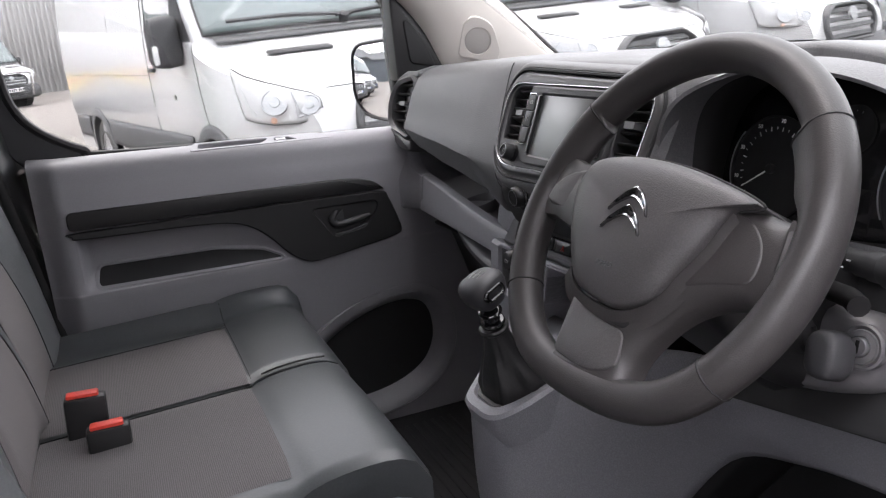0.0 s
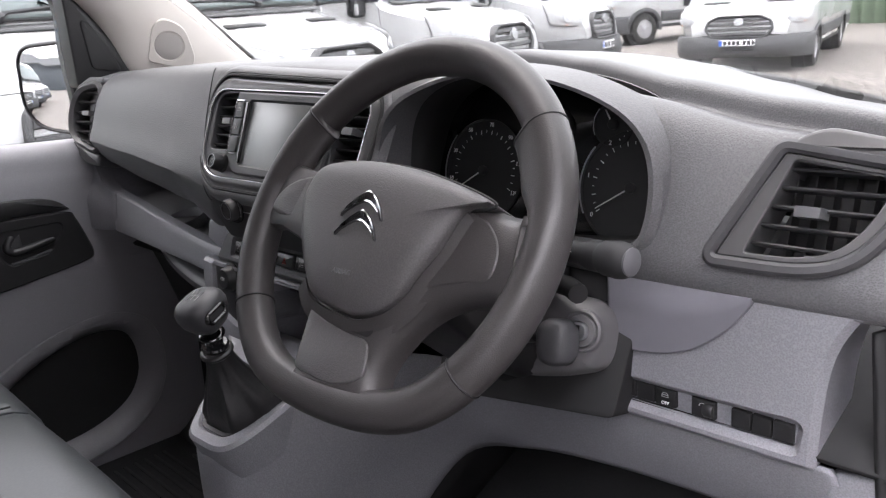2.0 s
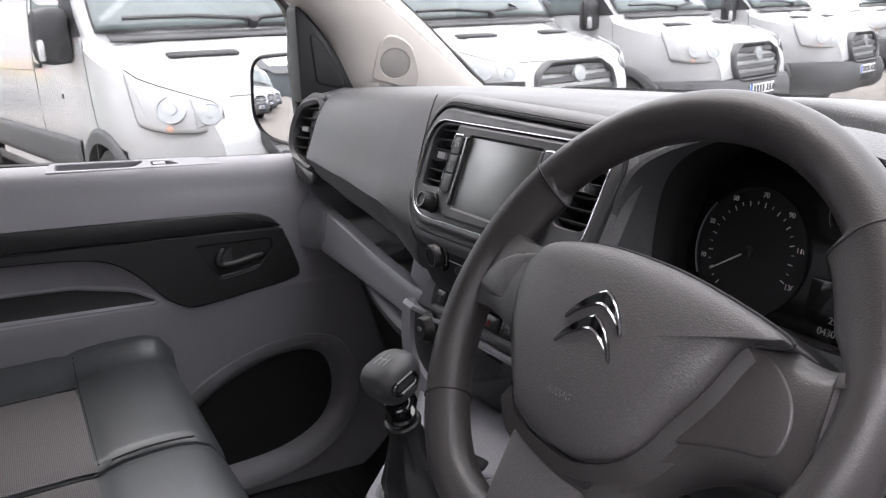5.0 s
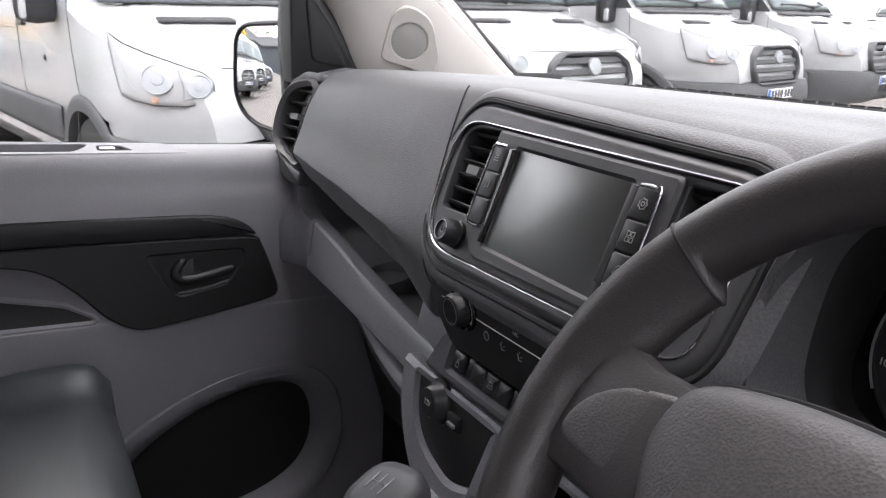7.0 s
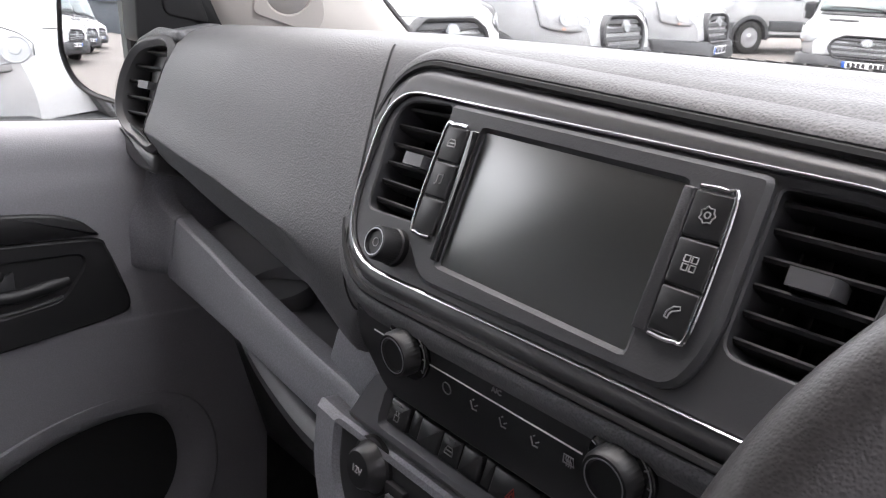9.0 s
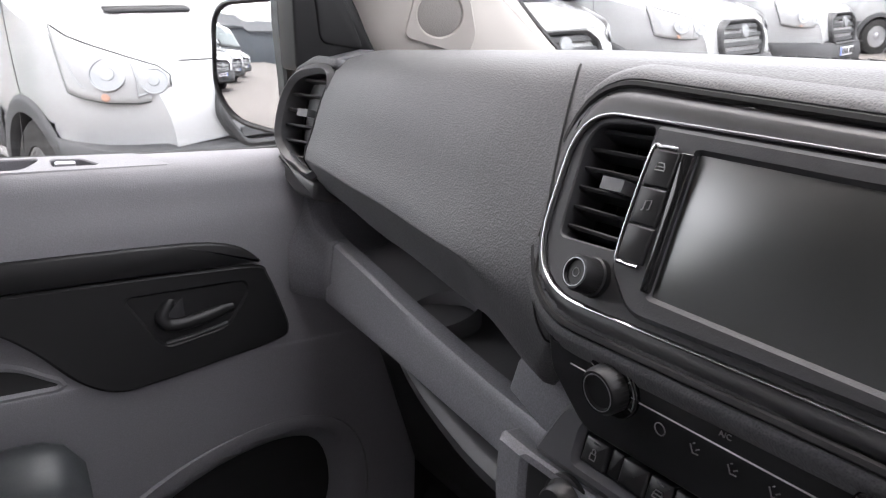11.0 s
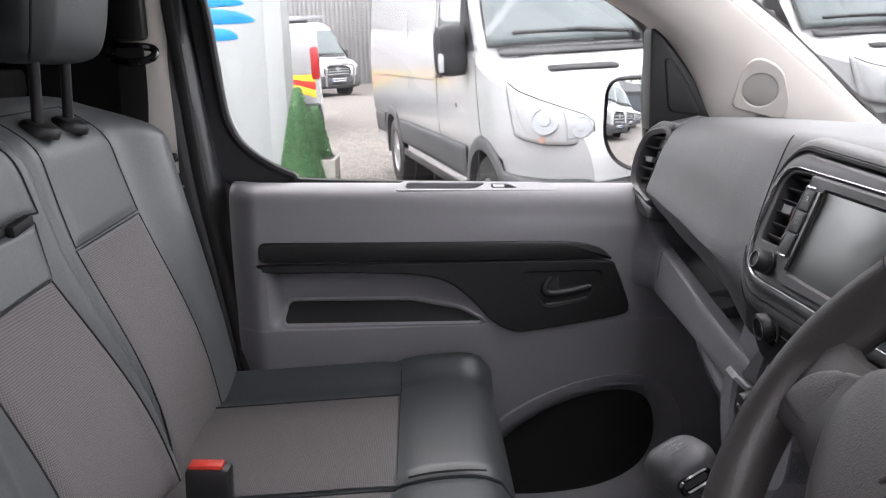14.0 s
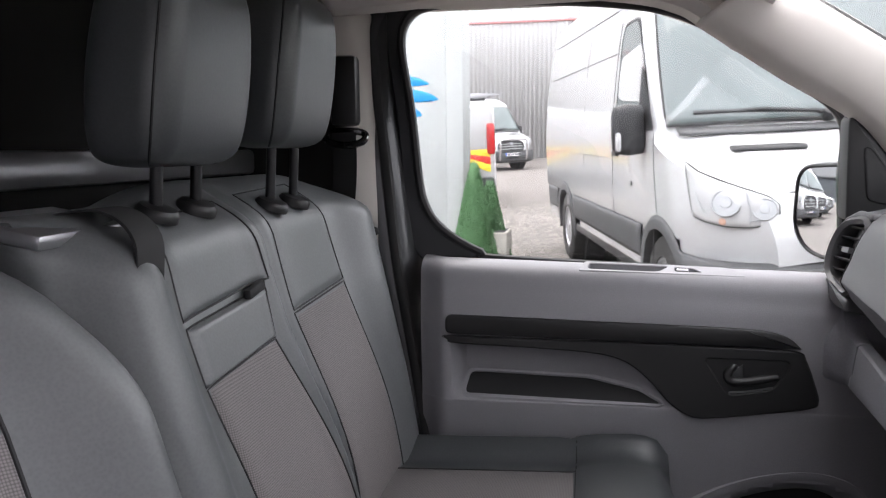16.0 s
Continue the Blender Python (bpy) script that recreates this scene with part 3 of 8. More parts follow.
cover = [[Vector((-0.600 + dx, 0.792, z)), Vector((-0.632 + dx, 0.755, z)), Vector((-0.668 + dx, 0.745, z)), Vector((-0.70 + dx, 0.80, z))] for z, dx in ((0.875, 0.012), (0.95, 0.004), (1.08, -0.012), (1.20, -0.022), (1.30, -0.03), (1.38, -0.03))]
part("pillar_cover", Geo().loft(cover, False, False), beige_trim, pillar_b, "beige plastic pillar cover", thick=0.004)
part("cover_screw", Geo().lathe([(0.009, 0), (0.009, 0.004), (0.005, 0.006), (0.004, 0.003)], (-0.620, 0.744, 0.905), (0.25, -1, 0), 14), trim_black, pillar_b)
part("cover_clip", Geo().box((-0.512, 0.748, 0.395), (0.05, 0.04, 0.045), 0.008), trim_black, pillar_b)

# seat belt of the outer passenger seat
belt = thing("seat_belt", (-0.69, 0.72, 0.6), "black seat belt hanging from its height adjuster on the pillar", "seat belt")
part("adjuster", Geo().box((-0.668, 0.725, 1.180), (0.055, 0.035, 0.135), 0.010), trim_black, belt)
part("guide_loop", Geo().tube(spline([(-0.700, 0.705, 1.085), (-0.66, 0.69, 1.075), (-0.628, 0.70, 1.082), (-0.628, 0.715, 1.098), (-0.66, 0.71, 1.103), (-0.70, 0.72, 1.10)], 4, True), 0.007, 8, True), gloss_black, belt)
bp = spline([(-0.664, 0.706, 1.10), (-0.668, 0.712, 1.00), (-0.69, 0.722, 0.85), (-0.72, 0.73, 0.65)], 6)
part("webbing", Geo().loft([[p + Vector((-0.026, 0.002, 0)), p + Vector((0.024, -0.006, 0)), p + Vector((0.024, -0.009, 0)), p + Vector((-0.026, -0.001, 0))] for p in bp]), belt_web, belt)

# A-pillar on the passenger side
def pillar_a(sgn):
    low = spline([(0.360, 0.735, 0.935), (0.352, 0.725, 0.965), (0.318, 0.722, 1.045), (0.262, 0.720, 1.112), (0.150, 0.716, 1.180), (0.055, 0.712, 1.242), (-0.01, 0.71, 1.285)], 5)
    high = spline([(0.66, 0.672, 0.915), (0.600, 0.675, 0.965), (0.517, 0.680, 1.048), (0.430, 0.682, 1.122), (0.286, 0.680, 1.222), (0.145, 0.676, 1.312), (0.085, 0.674, 1.35)], 5)
    rings = []
    for a, b in zip(low, high):
        a, b = Vector((a.x, a.y * sgn, a.z)), Vector((b.x, b.y * sgn, b.z))
        bow = Vector((-0.02, -0.022 * sgn, -0.012)) * min(1.0, (b - a).length / 0.18)
        rings.append([a + Vector((0.005, 0.05 * sgn, 0)), a + Vector((-0.004, 0.012 * sgn, -0.004)), a, lerp(a, b, 0.12) + bow * 0.55, lerp(a, b, 0.35) + bow, lerp(a, b, 0.65) + bow, lerp(a, b, 0.9) + bow * 0.6, b, b + Vector((0.012, 0.01 * sgn, 0.008)), b + Vector((0.03, 0.06 * sgn, 0.02))])
    return Geo().loft(rings, False, False)


for name, sgn in (("pillar_a_left", 1), ("pillar_a_right", -1.14)):
    pa = thing(name, (0.45, 0.70 * sgn, 0.95), "beige plastic windscreen pillar cover with speaker grille" if sgn > 0 else "beige plastic windscreen pillar cover", "pillar", kind="structure")
    part("pillar_cover", pillar_a(sgn), beige_trim, pa, thick=0.004)
    g = Geo().tube([Vector((p.x + 0.012, (p.y + 0.02) * sgn, p.z + 0.012)) for p in spline([(0.66, 0.672, 0.915), (0.517, 0.680, 1.048), (0.430, 0.682, 1.122), (0.286, 0.680, 1.222), (0.10, 0.676, 1.34)], 6)], 0.007, 6)
    part("glass_seal", g, rubber, pa)
    if sgn > 0:
        FK = Frame((0.430, 0.664, 1.004), (0.85, -0.30, -0.28), (-0.05, -0.20, 0.98))
        tri = [V2(p) for p in round_poly([(-0.038, -0.046), (0.052, -0.044), (0.054, -0.015), (0.022, 0.040), (-0.022, 0.050), (-0.042, 0.030)], [0.012, 0.012, 0.012, 0.02, 0.02, 0.02])]
        hole = [V2((0.0295 * math.cos(a) - 0.002, 0.0295 * math.sin(a) - 0.004)) for a in (2 * math.pi * k / 28 for k in range(28))]
        spk = part("speaker_bezel", Geo().pierced(tri, [hole], FK, -0.012, 0.0015, 0.0015, 0.0), beige_trim, pa)
        part("speaker_grille", Geo().lathe([(0.0290, -0.001), (0.020, 0.0015), (0.001, 0.002)], FK.at(-0.002, -0.004), FK.n, 28), material("beige_speaker_mesh", (0.36, 0.34, 0.32), 0.8, grain=0.001, size=0.0015, bump=0.8), spk)

# roof lining and header
ceiling = thing("ceiling", (-0.3, 0, 1.36), "beige cloth roof lining of the van cab", "ceiling", kind="structure")
def roof_at(x, y):
    edge_z = 1.352 - 0.55 * max(0.0, x + 0.13) ** 1.3 if x > -0.13 else 1.352
    k = smooth(0.50, 0.80, abs(y))
    return lerp(min(1.47, edge_z + 0.10), edge_z - 0.005, k)


g = Geo().sheet(lambda u, v: (lerp(-1.0, 0.17 - 0.10 * abs(lerp(-0.83, 0.83, v)) ** 2 * 1.4, u), lerp(-0.83, 0.83, v), roof_at(lerp(-1.0, 0.10, u), lerp(-0.83, 0.83, v))), 44, 60)
part("roof_lining", g, headlining, ceiling, thick=0.012)
g = Geo().loft([[Vector((x, 0.70, z + 0.035)), Vector((x, 0.690, z + 0.01)), Vector((x, 0.705, z - 0.012)), Vector((x, 0.74, z - 0.018)), Vector((x, 0.785, z - 0.010)), Vector((x, 0.80, z + 0.03))] for x, z in [(p.x, p.y) for p in spline([(-0.70, 1.345), (-0.56, 1.350), (-0.40, 1.362), (-0.20, 1.354), (-0.06, 1.330), (0.01, 1.290), (0.062, 1.252)], 5)]], False, False)
part("roof_edge", g, headlining, ceiling, thick=0.004)
visor = thing("sun_visor", (0.05, 0.42, 1.38), "beige folded-up sun visor against the roof lining", "sun visor")
part("visor_board", Geo().box((-0.02, 0.45, 1.352), (0.17, 0.36, 0.022), 0.010, Matrix.Rotation(radians(12), 3, "Y")), headlining, visor)
grab = thing("grab_handle", (-0.28, 0.70, 1.36), "beige plastic grab handle on the roof edge", "handle")
part("grip", Geo().tube(spline([(-0.36, 0.70, 1.37), (-0.35, 0.685, 1.352), (-0.30, 0.680, 1.346), (-0.24, 0.685, 1.352), (-0.23, 0.70, 1.37)], 4), 0.009, 8), beige_trim, grab)

# bulkhead behind the seats and the driver's side
bulk = thing("bulkhead", (-0.95, 0, 0.12), "dark bulkhead panel behind the seats", "wall", kind="structure")
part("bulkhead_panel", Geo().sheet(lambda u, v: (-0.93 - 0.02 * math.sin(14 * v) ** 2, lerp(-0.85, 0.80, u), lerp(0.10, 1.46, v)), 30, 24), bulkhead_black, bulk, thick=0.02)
part("bulkhead_rail", Geo().box((-0.905, 0.0, 1.045), (0.03, 1.6, 0.05), 0.010), silver_paint, bulk)
wall_l = thing("wall_left", (-0.8, 0.80, 0.12), "black cab side wall behind the door", "wall", kind="structure")
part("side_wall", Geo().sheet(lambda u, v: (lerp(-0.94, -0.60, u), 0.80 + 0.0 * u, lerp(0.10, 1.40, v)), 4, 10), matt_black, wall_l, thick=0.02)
wall_r = thing("wall_right", (-0.8, -0.84, 0.12), "black cab side wall behind the open driver door", "wall", kind="structure")
part("side_wall", Geo().sheet(lambda u, v: (lerp(-0.94, -0.72, u), -0.84, lerp(0.10, 1.40, v)), 4, 10), matt_black, wall_r, thick=0.02)
sill_l = thing("wall_front_left", (0.4, 0.78, 0.1), "black footwell side wall in front of the door", "wall", kind="structure")
part("side_wall", Geo().sheet(lambda u, v: (lerp(0.36, 0.80, u), 0.765, lerp(0.08, 0.95, v)), 4, 6), matt_black, sill_l, thick=0.02)
sill_r = thing("wall_front_right", (0.4, -0.85, 0.1), "black footwell side wall ahead of the open driver door", "wall", kind="structure")
part("side_wall", Geo().sheet(lambda u, v: (lerp(0.33, 0.80, u), -0.86, lerp(0.08, 0.93, v)), 4, 6), matt_black, sill_r, thick=0.02)

# windscreen
ws = thing("windscreen", (0.75, 0, 0.93), "laminated windscreen of the van, tinted to dim the bright yard", "windscreen", kind="structure")
def screen_at(u, v):
    y = lerp(-0.80, 0.72, u)
    bow = 0.10 * (1 - (y / 0.72) ** 2)
    side = (y / 0.72) ** 2
    base = 0.80 - (0.16 if y > 0 else 0.29) * side
    return (lerp(base, 0.20 - 0.09 * side, v), y, lerp(0.917 - (0.0 if y > 0 else 0.045) * side, 1.362, v) + 0.0 * bow)


part("windscreen_pane", Geo().sheet(screen_at, 24, 10), cabin_glass, ws, thick=0.004)
part("windscreen_band", Geo().tube([Vector(screen_at(k / 24, 0.0)) + Vector((0.0, 0, 0.004)) for k in range(25)], 0.010, 6), rubber, ws)

sill_step = thing("door_sill", (-0.2, -0.84, 0.1), "dark painted door sill on the driver side", "sill", kind="structure")
part("sill_box", Geo().box((-0.20, -0.865, 0.02), (1.14, 0.09, 0.36), 0.03), body_paint_dark, sill_step)

# ---- dashboard ----
DASH = [
    (0.720, [(0.78, 0.915), (0.60, 0.932), (0.44, 0.945), (0.37, 0.948), (0.335, 0.944), (0.310, 0.936), (0.295, 0.920), (0.285, 0.89), (0.280, 0.86), (0.276, 0.825), (0.275, 0.805), (0.285, 0.79), (0.33, 0.78)]),
    (0.650, [(0.78, 0.920), (0.60, 0.938), (0.43, 0.954), (0.35, 0.958), (0.315, 0.955), (0.288, 0.947), (0.268, 0.930), (0.252, 0.90), (0.242, 0.86), (0.237, 0.826), (0.236, 0.803), (0.247, 0.785), (0.31, 0.772)]),
    (0.480, [(0.79, 0.924), (0.61, 0.943), (0.44, 0.959), (0.35, 0.962), (0.315, 0.960), (0.288, 0.952), (0.268, 0.934), (0.250, 0.90), (0.236, 0.86), (0.226, 0.815), (0.226, 0.785), (0.242, 0.762), (0.30, 0.750)]),
    (0.300, [(0.80, 0.926), (0.62, 0.946), (0.45, 0.963), (0.35, 0.966), (0.315, 0.964), (0.290, 0.957), (0.272, 0.940), (0.250, 0.90), (0.234, 0.86), (0.219, 0.803), (0.222, 0.768), (0.240, 0.741), (0.30, 0.728)]),
    (0.200, [(0.80, 0.928), (0.62, 0.948), (0.46, 0.962), (0.36, 0.966), (0.322, 0.965), (0.296, 0.961), (0.280, 0.946), (0.258, 0.90), (0.240, 0.86), (0.220, 0.795), (0.224, 0.752), (0.238, 0.715), (0.29, 0.70)]),
    (0.170, [(0.80, 0.928), (0.62, 0.948), (0.46, 0.962), (0.36, 0.966), (0.322, 0.965), (0.296, 0.961), (0.280, 0.946), (0.258, 0.90), (0.240, 0.86), (0.219, 0.805), (0.216, 0.784), (0.230, 0.772), (0.29, 0.764)]),
    (0.000, [(0.81, 0.930), (0.63, 0.948), (0.47, 0.961), (0.37, 0.965), (0.330, 0.964), (0.304, 0.959), (0.288, 0.947), (0.262, 0.90), (0.243, 0.86), (0.220, 0.802), (0.217, 0.782), (0.230, 0.772), (0.29, 0.764)]),
    (-0.190, [(0.81, 0.930), (0.64, 0.948), (0.48, 0.959), (0.40, 0.962), (0.362, 0.959), (0.326, 0.956), (0.290, 0.947), (0.264, 0.91), (0.247, 0.86), (0.236, 0.800), (0.238, 0.778), (0.250, 0.765), (0.30, 0.758)]),
    (-0.280, [(0.79, 0.928), (0.64, 0.945), (0.50, 0.956), (0.435, 0.957), (0.410, 0.948), (0.360, 0.951), (0.318, 0.951), (0.290, 0.932), (0.280, 0.87), (0.276, 0.800), (0.277, 0.770), (0.290, 0.745), (0.33, 0.738)]),
    (-0.400, [(0.72, 0.919), (0.60, 0.933), (0.49, 0.943), (0.420, 0.944), (0.396, 0.934), (0.357, 0.943), (0.320, 0.947), (0.290, 0.930), (0.282, 0.87), (0.280, 0.800), (0.280, 0.765), (0.292, 0.740), (0.33, 0.733)]),
    (-0.520, [(0.64, 0.902), (0.55, 0.912), (0.46, 0.920), (0.400, 0.922), (0.376, 0.912), (0.354, 0.915), (0.330, 0.914), (0.304, 0.900), (0.292, 0.858), (0.284, 0.800), (0.280, 0.765), (0.290, 0.738), (0.33, 0.730)]),
    (-0.640, [(0.56, 0.888), (0.49, 0.897), (0.42, 0.905), (0.372, 0.906), (0.350, 0.896), (0.339, 0.893), (0.328, 0.885), (0.314, 0.866), (0.300, 0.832), (0.288, 0.790), (0.283, 0.760), (0.292, 0.737), (0.33, 0.730)]),
    (-0.800, [(0.50, 0.870), (0.44, 0.879), (0.38, 0.887), (0.340, 0.888), (0.326, 0.880), (0.321, 0.874), (0.316, 0.866), (0.309, 0.850), (0.300, 0.822), (0.290, 0.786), (0.286, 0.760), (0.296, 0.737), (0.34, 0.730)]),
]


for y, sec in DASH:
    if y > 0.25:
        cx, cz = lerp(0.213, 0.228, smooth(0.2, 0.7, y)), lerp(0.797, 0.832, smooth(0.18, 0.72, y))
        sec[8] = (lerp(sec[7][0], cx, 0.52), lerp(sec[7][1], cz, 0.52))
        sec[9], sec[10] = (cx + 0.0015, cz + 0.007), (cx + 0.004, cz - 0.006)
        sec[11] = (cx + 0.034, min(sec[11][1], cz - 0.034))
    deep = smooth(-0.16, -0.28, y)
    for k, dx, dz in ((3, -0.004, 0.003), (4, 0.010, -0.010), (5, 0.006, -0.007)):
        sec[k] = (sec[k][0] + dx * deep, sec[k][1] + dz * deep)


def dash_row(y):
    ys = [-s[0] for s in DASH]
    i = max(0, min(len(DASH) - 2, next((k for k in range(len(ys) - 1) if ys[k + 1] >= -y), len(ys) - 2)))
    t = (-y - ys[i]) / (ys[i + 1] - ys[i])
    t = lerp(t, smooth(0, 1, t), 0.35)
    return spline([(lerp(a[0], b[0], t), y, lerp(a[1], b[1], t)) for a, b in zip(DASH[i][1], DASH[i + 1][1])], 5)


FB = Frame((0.2455, 0.0, 0.8625), (0, -1, 0), (0.05, 0, 0.125))
CHROME = round_poly([(-0.2065, 0.0700), (0.190, 0.0605), (0.176, -0.0665), (-0.2045, -0.0680)], [0.042, 0.032, 0.032, 0.062], 9)
CLUSTER = spline([(-0.203, 0.79), (-0.206, 0.850), (-0.220, 0.893), (-0.250, 0.921), (-0.300, 0.938), (-0.370, 0.942), (-0.450, 0.932), (-0.514, 0.910), (-0.548, 0.882), (-0.559, 0.845), (-0.553, 0.798), (-0.535, 0.774), (-0.487, 0.762), (-0.345, 0.752), (-0.235, 0.762)], 5, True)
FR = Frame((0.298, -0.690, 0.825), (0, -1, 0), (0.32, 0, 0.95))
RVENT = round_poly([(-0.0695, -0.0480), (0.0180, -0.0465), (0.0550, -0.0260), (0.0850, 0.0350), (-0.0215, 0.0475)], [0.004, 0.040, 0.050, 0.012, 0.004], 6)
FV = Frame((0.2475, 0.690, 0.880), (0.22, -1, 0), (0.24, 0, 0.97))
LVENT = [V2((p.x, p.y)) for p in spline([(0.034, 0.046), (0.0, 0.049), (-0.030, 0.038), (-0.046, 0.010), (-0.046, -0.026), (-0.028, -0.046), (0.0, -0.055), (0.034, -0.062), (0.0345, -0.010)], 5, True)]


def in_opening(p):
    if 0.775 < p.z < 0.965 and p.x < 0.33:
        q = p - FB.o
        if inside((q.dot(FB.u), q.dot(FB.v)), surround_hole):
            return True
        if inside((p.y, p.z), CL2):
            return True
        q = p - FR.o
        if inside((q.dot(FR.u), q.dot(FR.v)), RV2):
            return True
        q = p - FV.o
        return p.y > 0.62 and inside((q.dot(FV.u), q.dot(FV.v)), LV2)
    return False


surround_out = inset(CHROME, -0.014)
surround_out = [V2((p.x + 0.005 * smooth(-0.10, -0.2, p.x), p.y + smooth(0.02, 0.07, p.y) * lerp(0.007, -0.002, smooth(-0.05, 0.2, p.x)))) for p in surround_out]
surround_hole = inset(surround_out, 0.006)
CL2 = [(p.x, p.y) for p in inset([V2((q.x, q.y)) for q in CLUSTER], -0.003)]
RV2 = inset(RVENT, 0.004)
LV2 = inset(LVENT, 0.004)

dash = thing("dashboard", (0.45, 0, 0.7), "dark grey grained plastic van dashboard with grey lower sections", "dashboard")
NY = 320
rows_y = [lerp(0.700, -0.80, i / NY) for i in range(NY + 1)]
table = [dash_row(y) for y in rows_y]
nz = len(table[0]) - 1
part("upper_pad", Geo().sheet(lambda u, v: table[round(u * NY)][round(v * nz)], NY, nz, in_opening), dash_black, dash, sharp=60)
# joints of the airbag cover
for y0, y1 in ((0.236, 0.178), (0.655, 0.652)):
    line = []
    for k in range(26, 55):
        y = lerp(y0, y1, (k - 26) / 28)
        line.append(dash_row(y)[k] + Vector((-0.0004, 0, 0.0002)))
    part("cover_joint", Geo().tube(line, 0.0011, 5), matt_black, dash)

# bulkhead ahead of the footwells, closing the underside of the dashboard
ends = [table[k][0] for k in range(0, NY + 1, 8)]
part("scuttle_panel", Geo().sheet(lambda u, v: (lambda p: lerp(Vector((min(0.62, p.x - 0.04), p.y * 1.1, 0.74)), p + Vector((0.03, 0, -0.012)), v))(ends[round(u * (len(ends) - 1))]), len(ends) - 1, 4), matt_black, dash, thick=0.006)
part("under_panel", Geo().sheet(lambda u, v: (lerp(0.30, 0.64, v), lerp(-0.86, 0.78, u), lerp(0.60, 0.74, v)), 12, 6), matt_black, dash, thick=0.006)

# defroster slot in the top of the pad
def pad_top(y, x):
    row = dash_row(y)
    for a, b in zip(row, row[1:]):
        if b.x <= x <= a.x:
            return lerp(a, b, (a.x - x) / (a.x - b.x))
    return row[0]


g = Geo().loft([[pad_top(y, x) + Vector((0, 0, h)) for x, h in ((0.548, -0.002), (0.546, 0.002), (0.504, 0.002), (0.502, -0.002))] for y in [lerp(0.225, -0.170, k / 24) for k in range(25)]], True, True)
slot = part("defroster_slot", g, matt_black, dash, "black defroster slot")
for k in range(24):
    y = lerp(0.215, -0.160, k / 23)
    part("slot_rib", Geo().loft([[pad_top(y + d, x) + Vector((0, 0, h)) for x, h in ((0.547, 0.001), (0.545, 0.0035), (0.505, 0.0035), (0.503, 0.001))] for d in (-0.0012, 0.0012)], True, True), trim_black, slot)

# centre bezel
roll = [(0.0, -0.020), (0.0005, -0.008), (0.002, -0.002), (0.0045, 0.0018), (0.008, 0.0038)]
g = Geo().loft([[FB.at(p.x, p.y, h) for p in inset(surround_out, d)] for d, h in roll] + [[FB.at(p.x, p.y, h) for p in inset(CHROME, -d)] for d, h in ((0.003, 0.0044), (0.0, 0.0040))], True, False)
part("bezel_surround", g, bezel_satin, dash, "satin dark grey bezel surround")
g = Geo().loft([[FB.at(p.x, p.y, h) for p in inset(surround_out, -d)] for d, h in ((0.003, -0.010), (0.0035, -0.001), (0.0055, 0.0012), (0.0100, 0.0008), (0.0150, -0.0030), (0.0200, -0.0100))], True, False)
part("bezel_collar", g, dash_black, dash, "grained edge of the pad round the bezel")
part("bezel_gap", Geo().tube([FB.at(p.x, p.y, 0.0005) for p in inset(surround_out, -0.0016)], 0.0030, 6, True), matt_black, dash)
bz = part("chrome_ring", Geo().rim_plate(CHROME, inset(CHROME, 0.0021), FB, -0.01, 0.0056, 0.0008), chrome, dash, "chrome ring round the screen")
vl = round_poly([(-0.195, 0.0615), (-0.1335, 0.0630), (-0.1315, -0.0235), (-0.1895, -0.0250)], [0.026, 0.004, 0.004, 0.008], 5)
vr = round_poly([(0.1190, 0.0535), (0.1815, 0.0530), (0.1735, -0.0310), (0.1180, -0.0310)], [0.004, 0.024, 0.014, 0.010], 5)
face_in = inset(CHROME, 0.0018)
part("bezel_face", Geo().pierced(face_in, [vl, vr], FB, -0.012, 0.001, 0.0012, 0.05), tray_grey, dash)
raised = round_poly([(-0.1275, 0.0640), (0.1165, 0.0575), (0.1165, -0.0300), (0.104, -0.0590), (-0.1000, -0.0605), (-0.1265, -0.0350)], [0.004, 0.006, 0.016, 0.014, 0.012, 0.008])
SCREEN = [(-0.0875, 0.0488), (0.0715, 0.0448), (0.0700, -0.0478), (-0.0865, -0.0440)]
part("screen_surround", Geo().pierced(raised, [[V2(p) for p in round_poly(SCREEN, 0.002, 2)]], FB, 0.0, 0.0075, 0.0030, 0.0), tray_grey, dash)
part("touch_screen", Geo().plate(inset([V2(p) for p in round_poly(SCREEN, 0.002, 2)], -0.001), FB, 0.000, 0.0046, 0.0004), screen_glass, dash, "dark glossy touch screen, switched off")


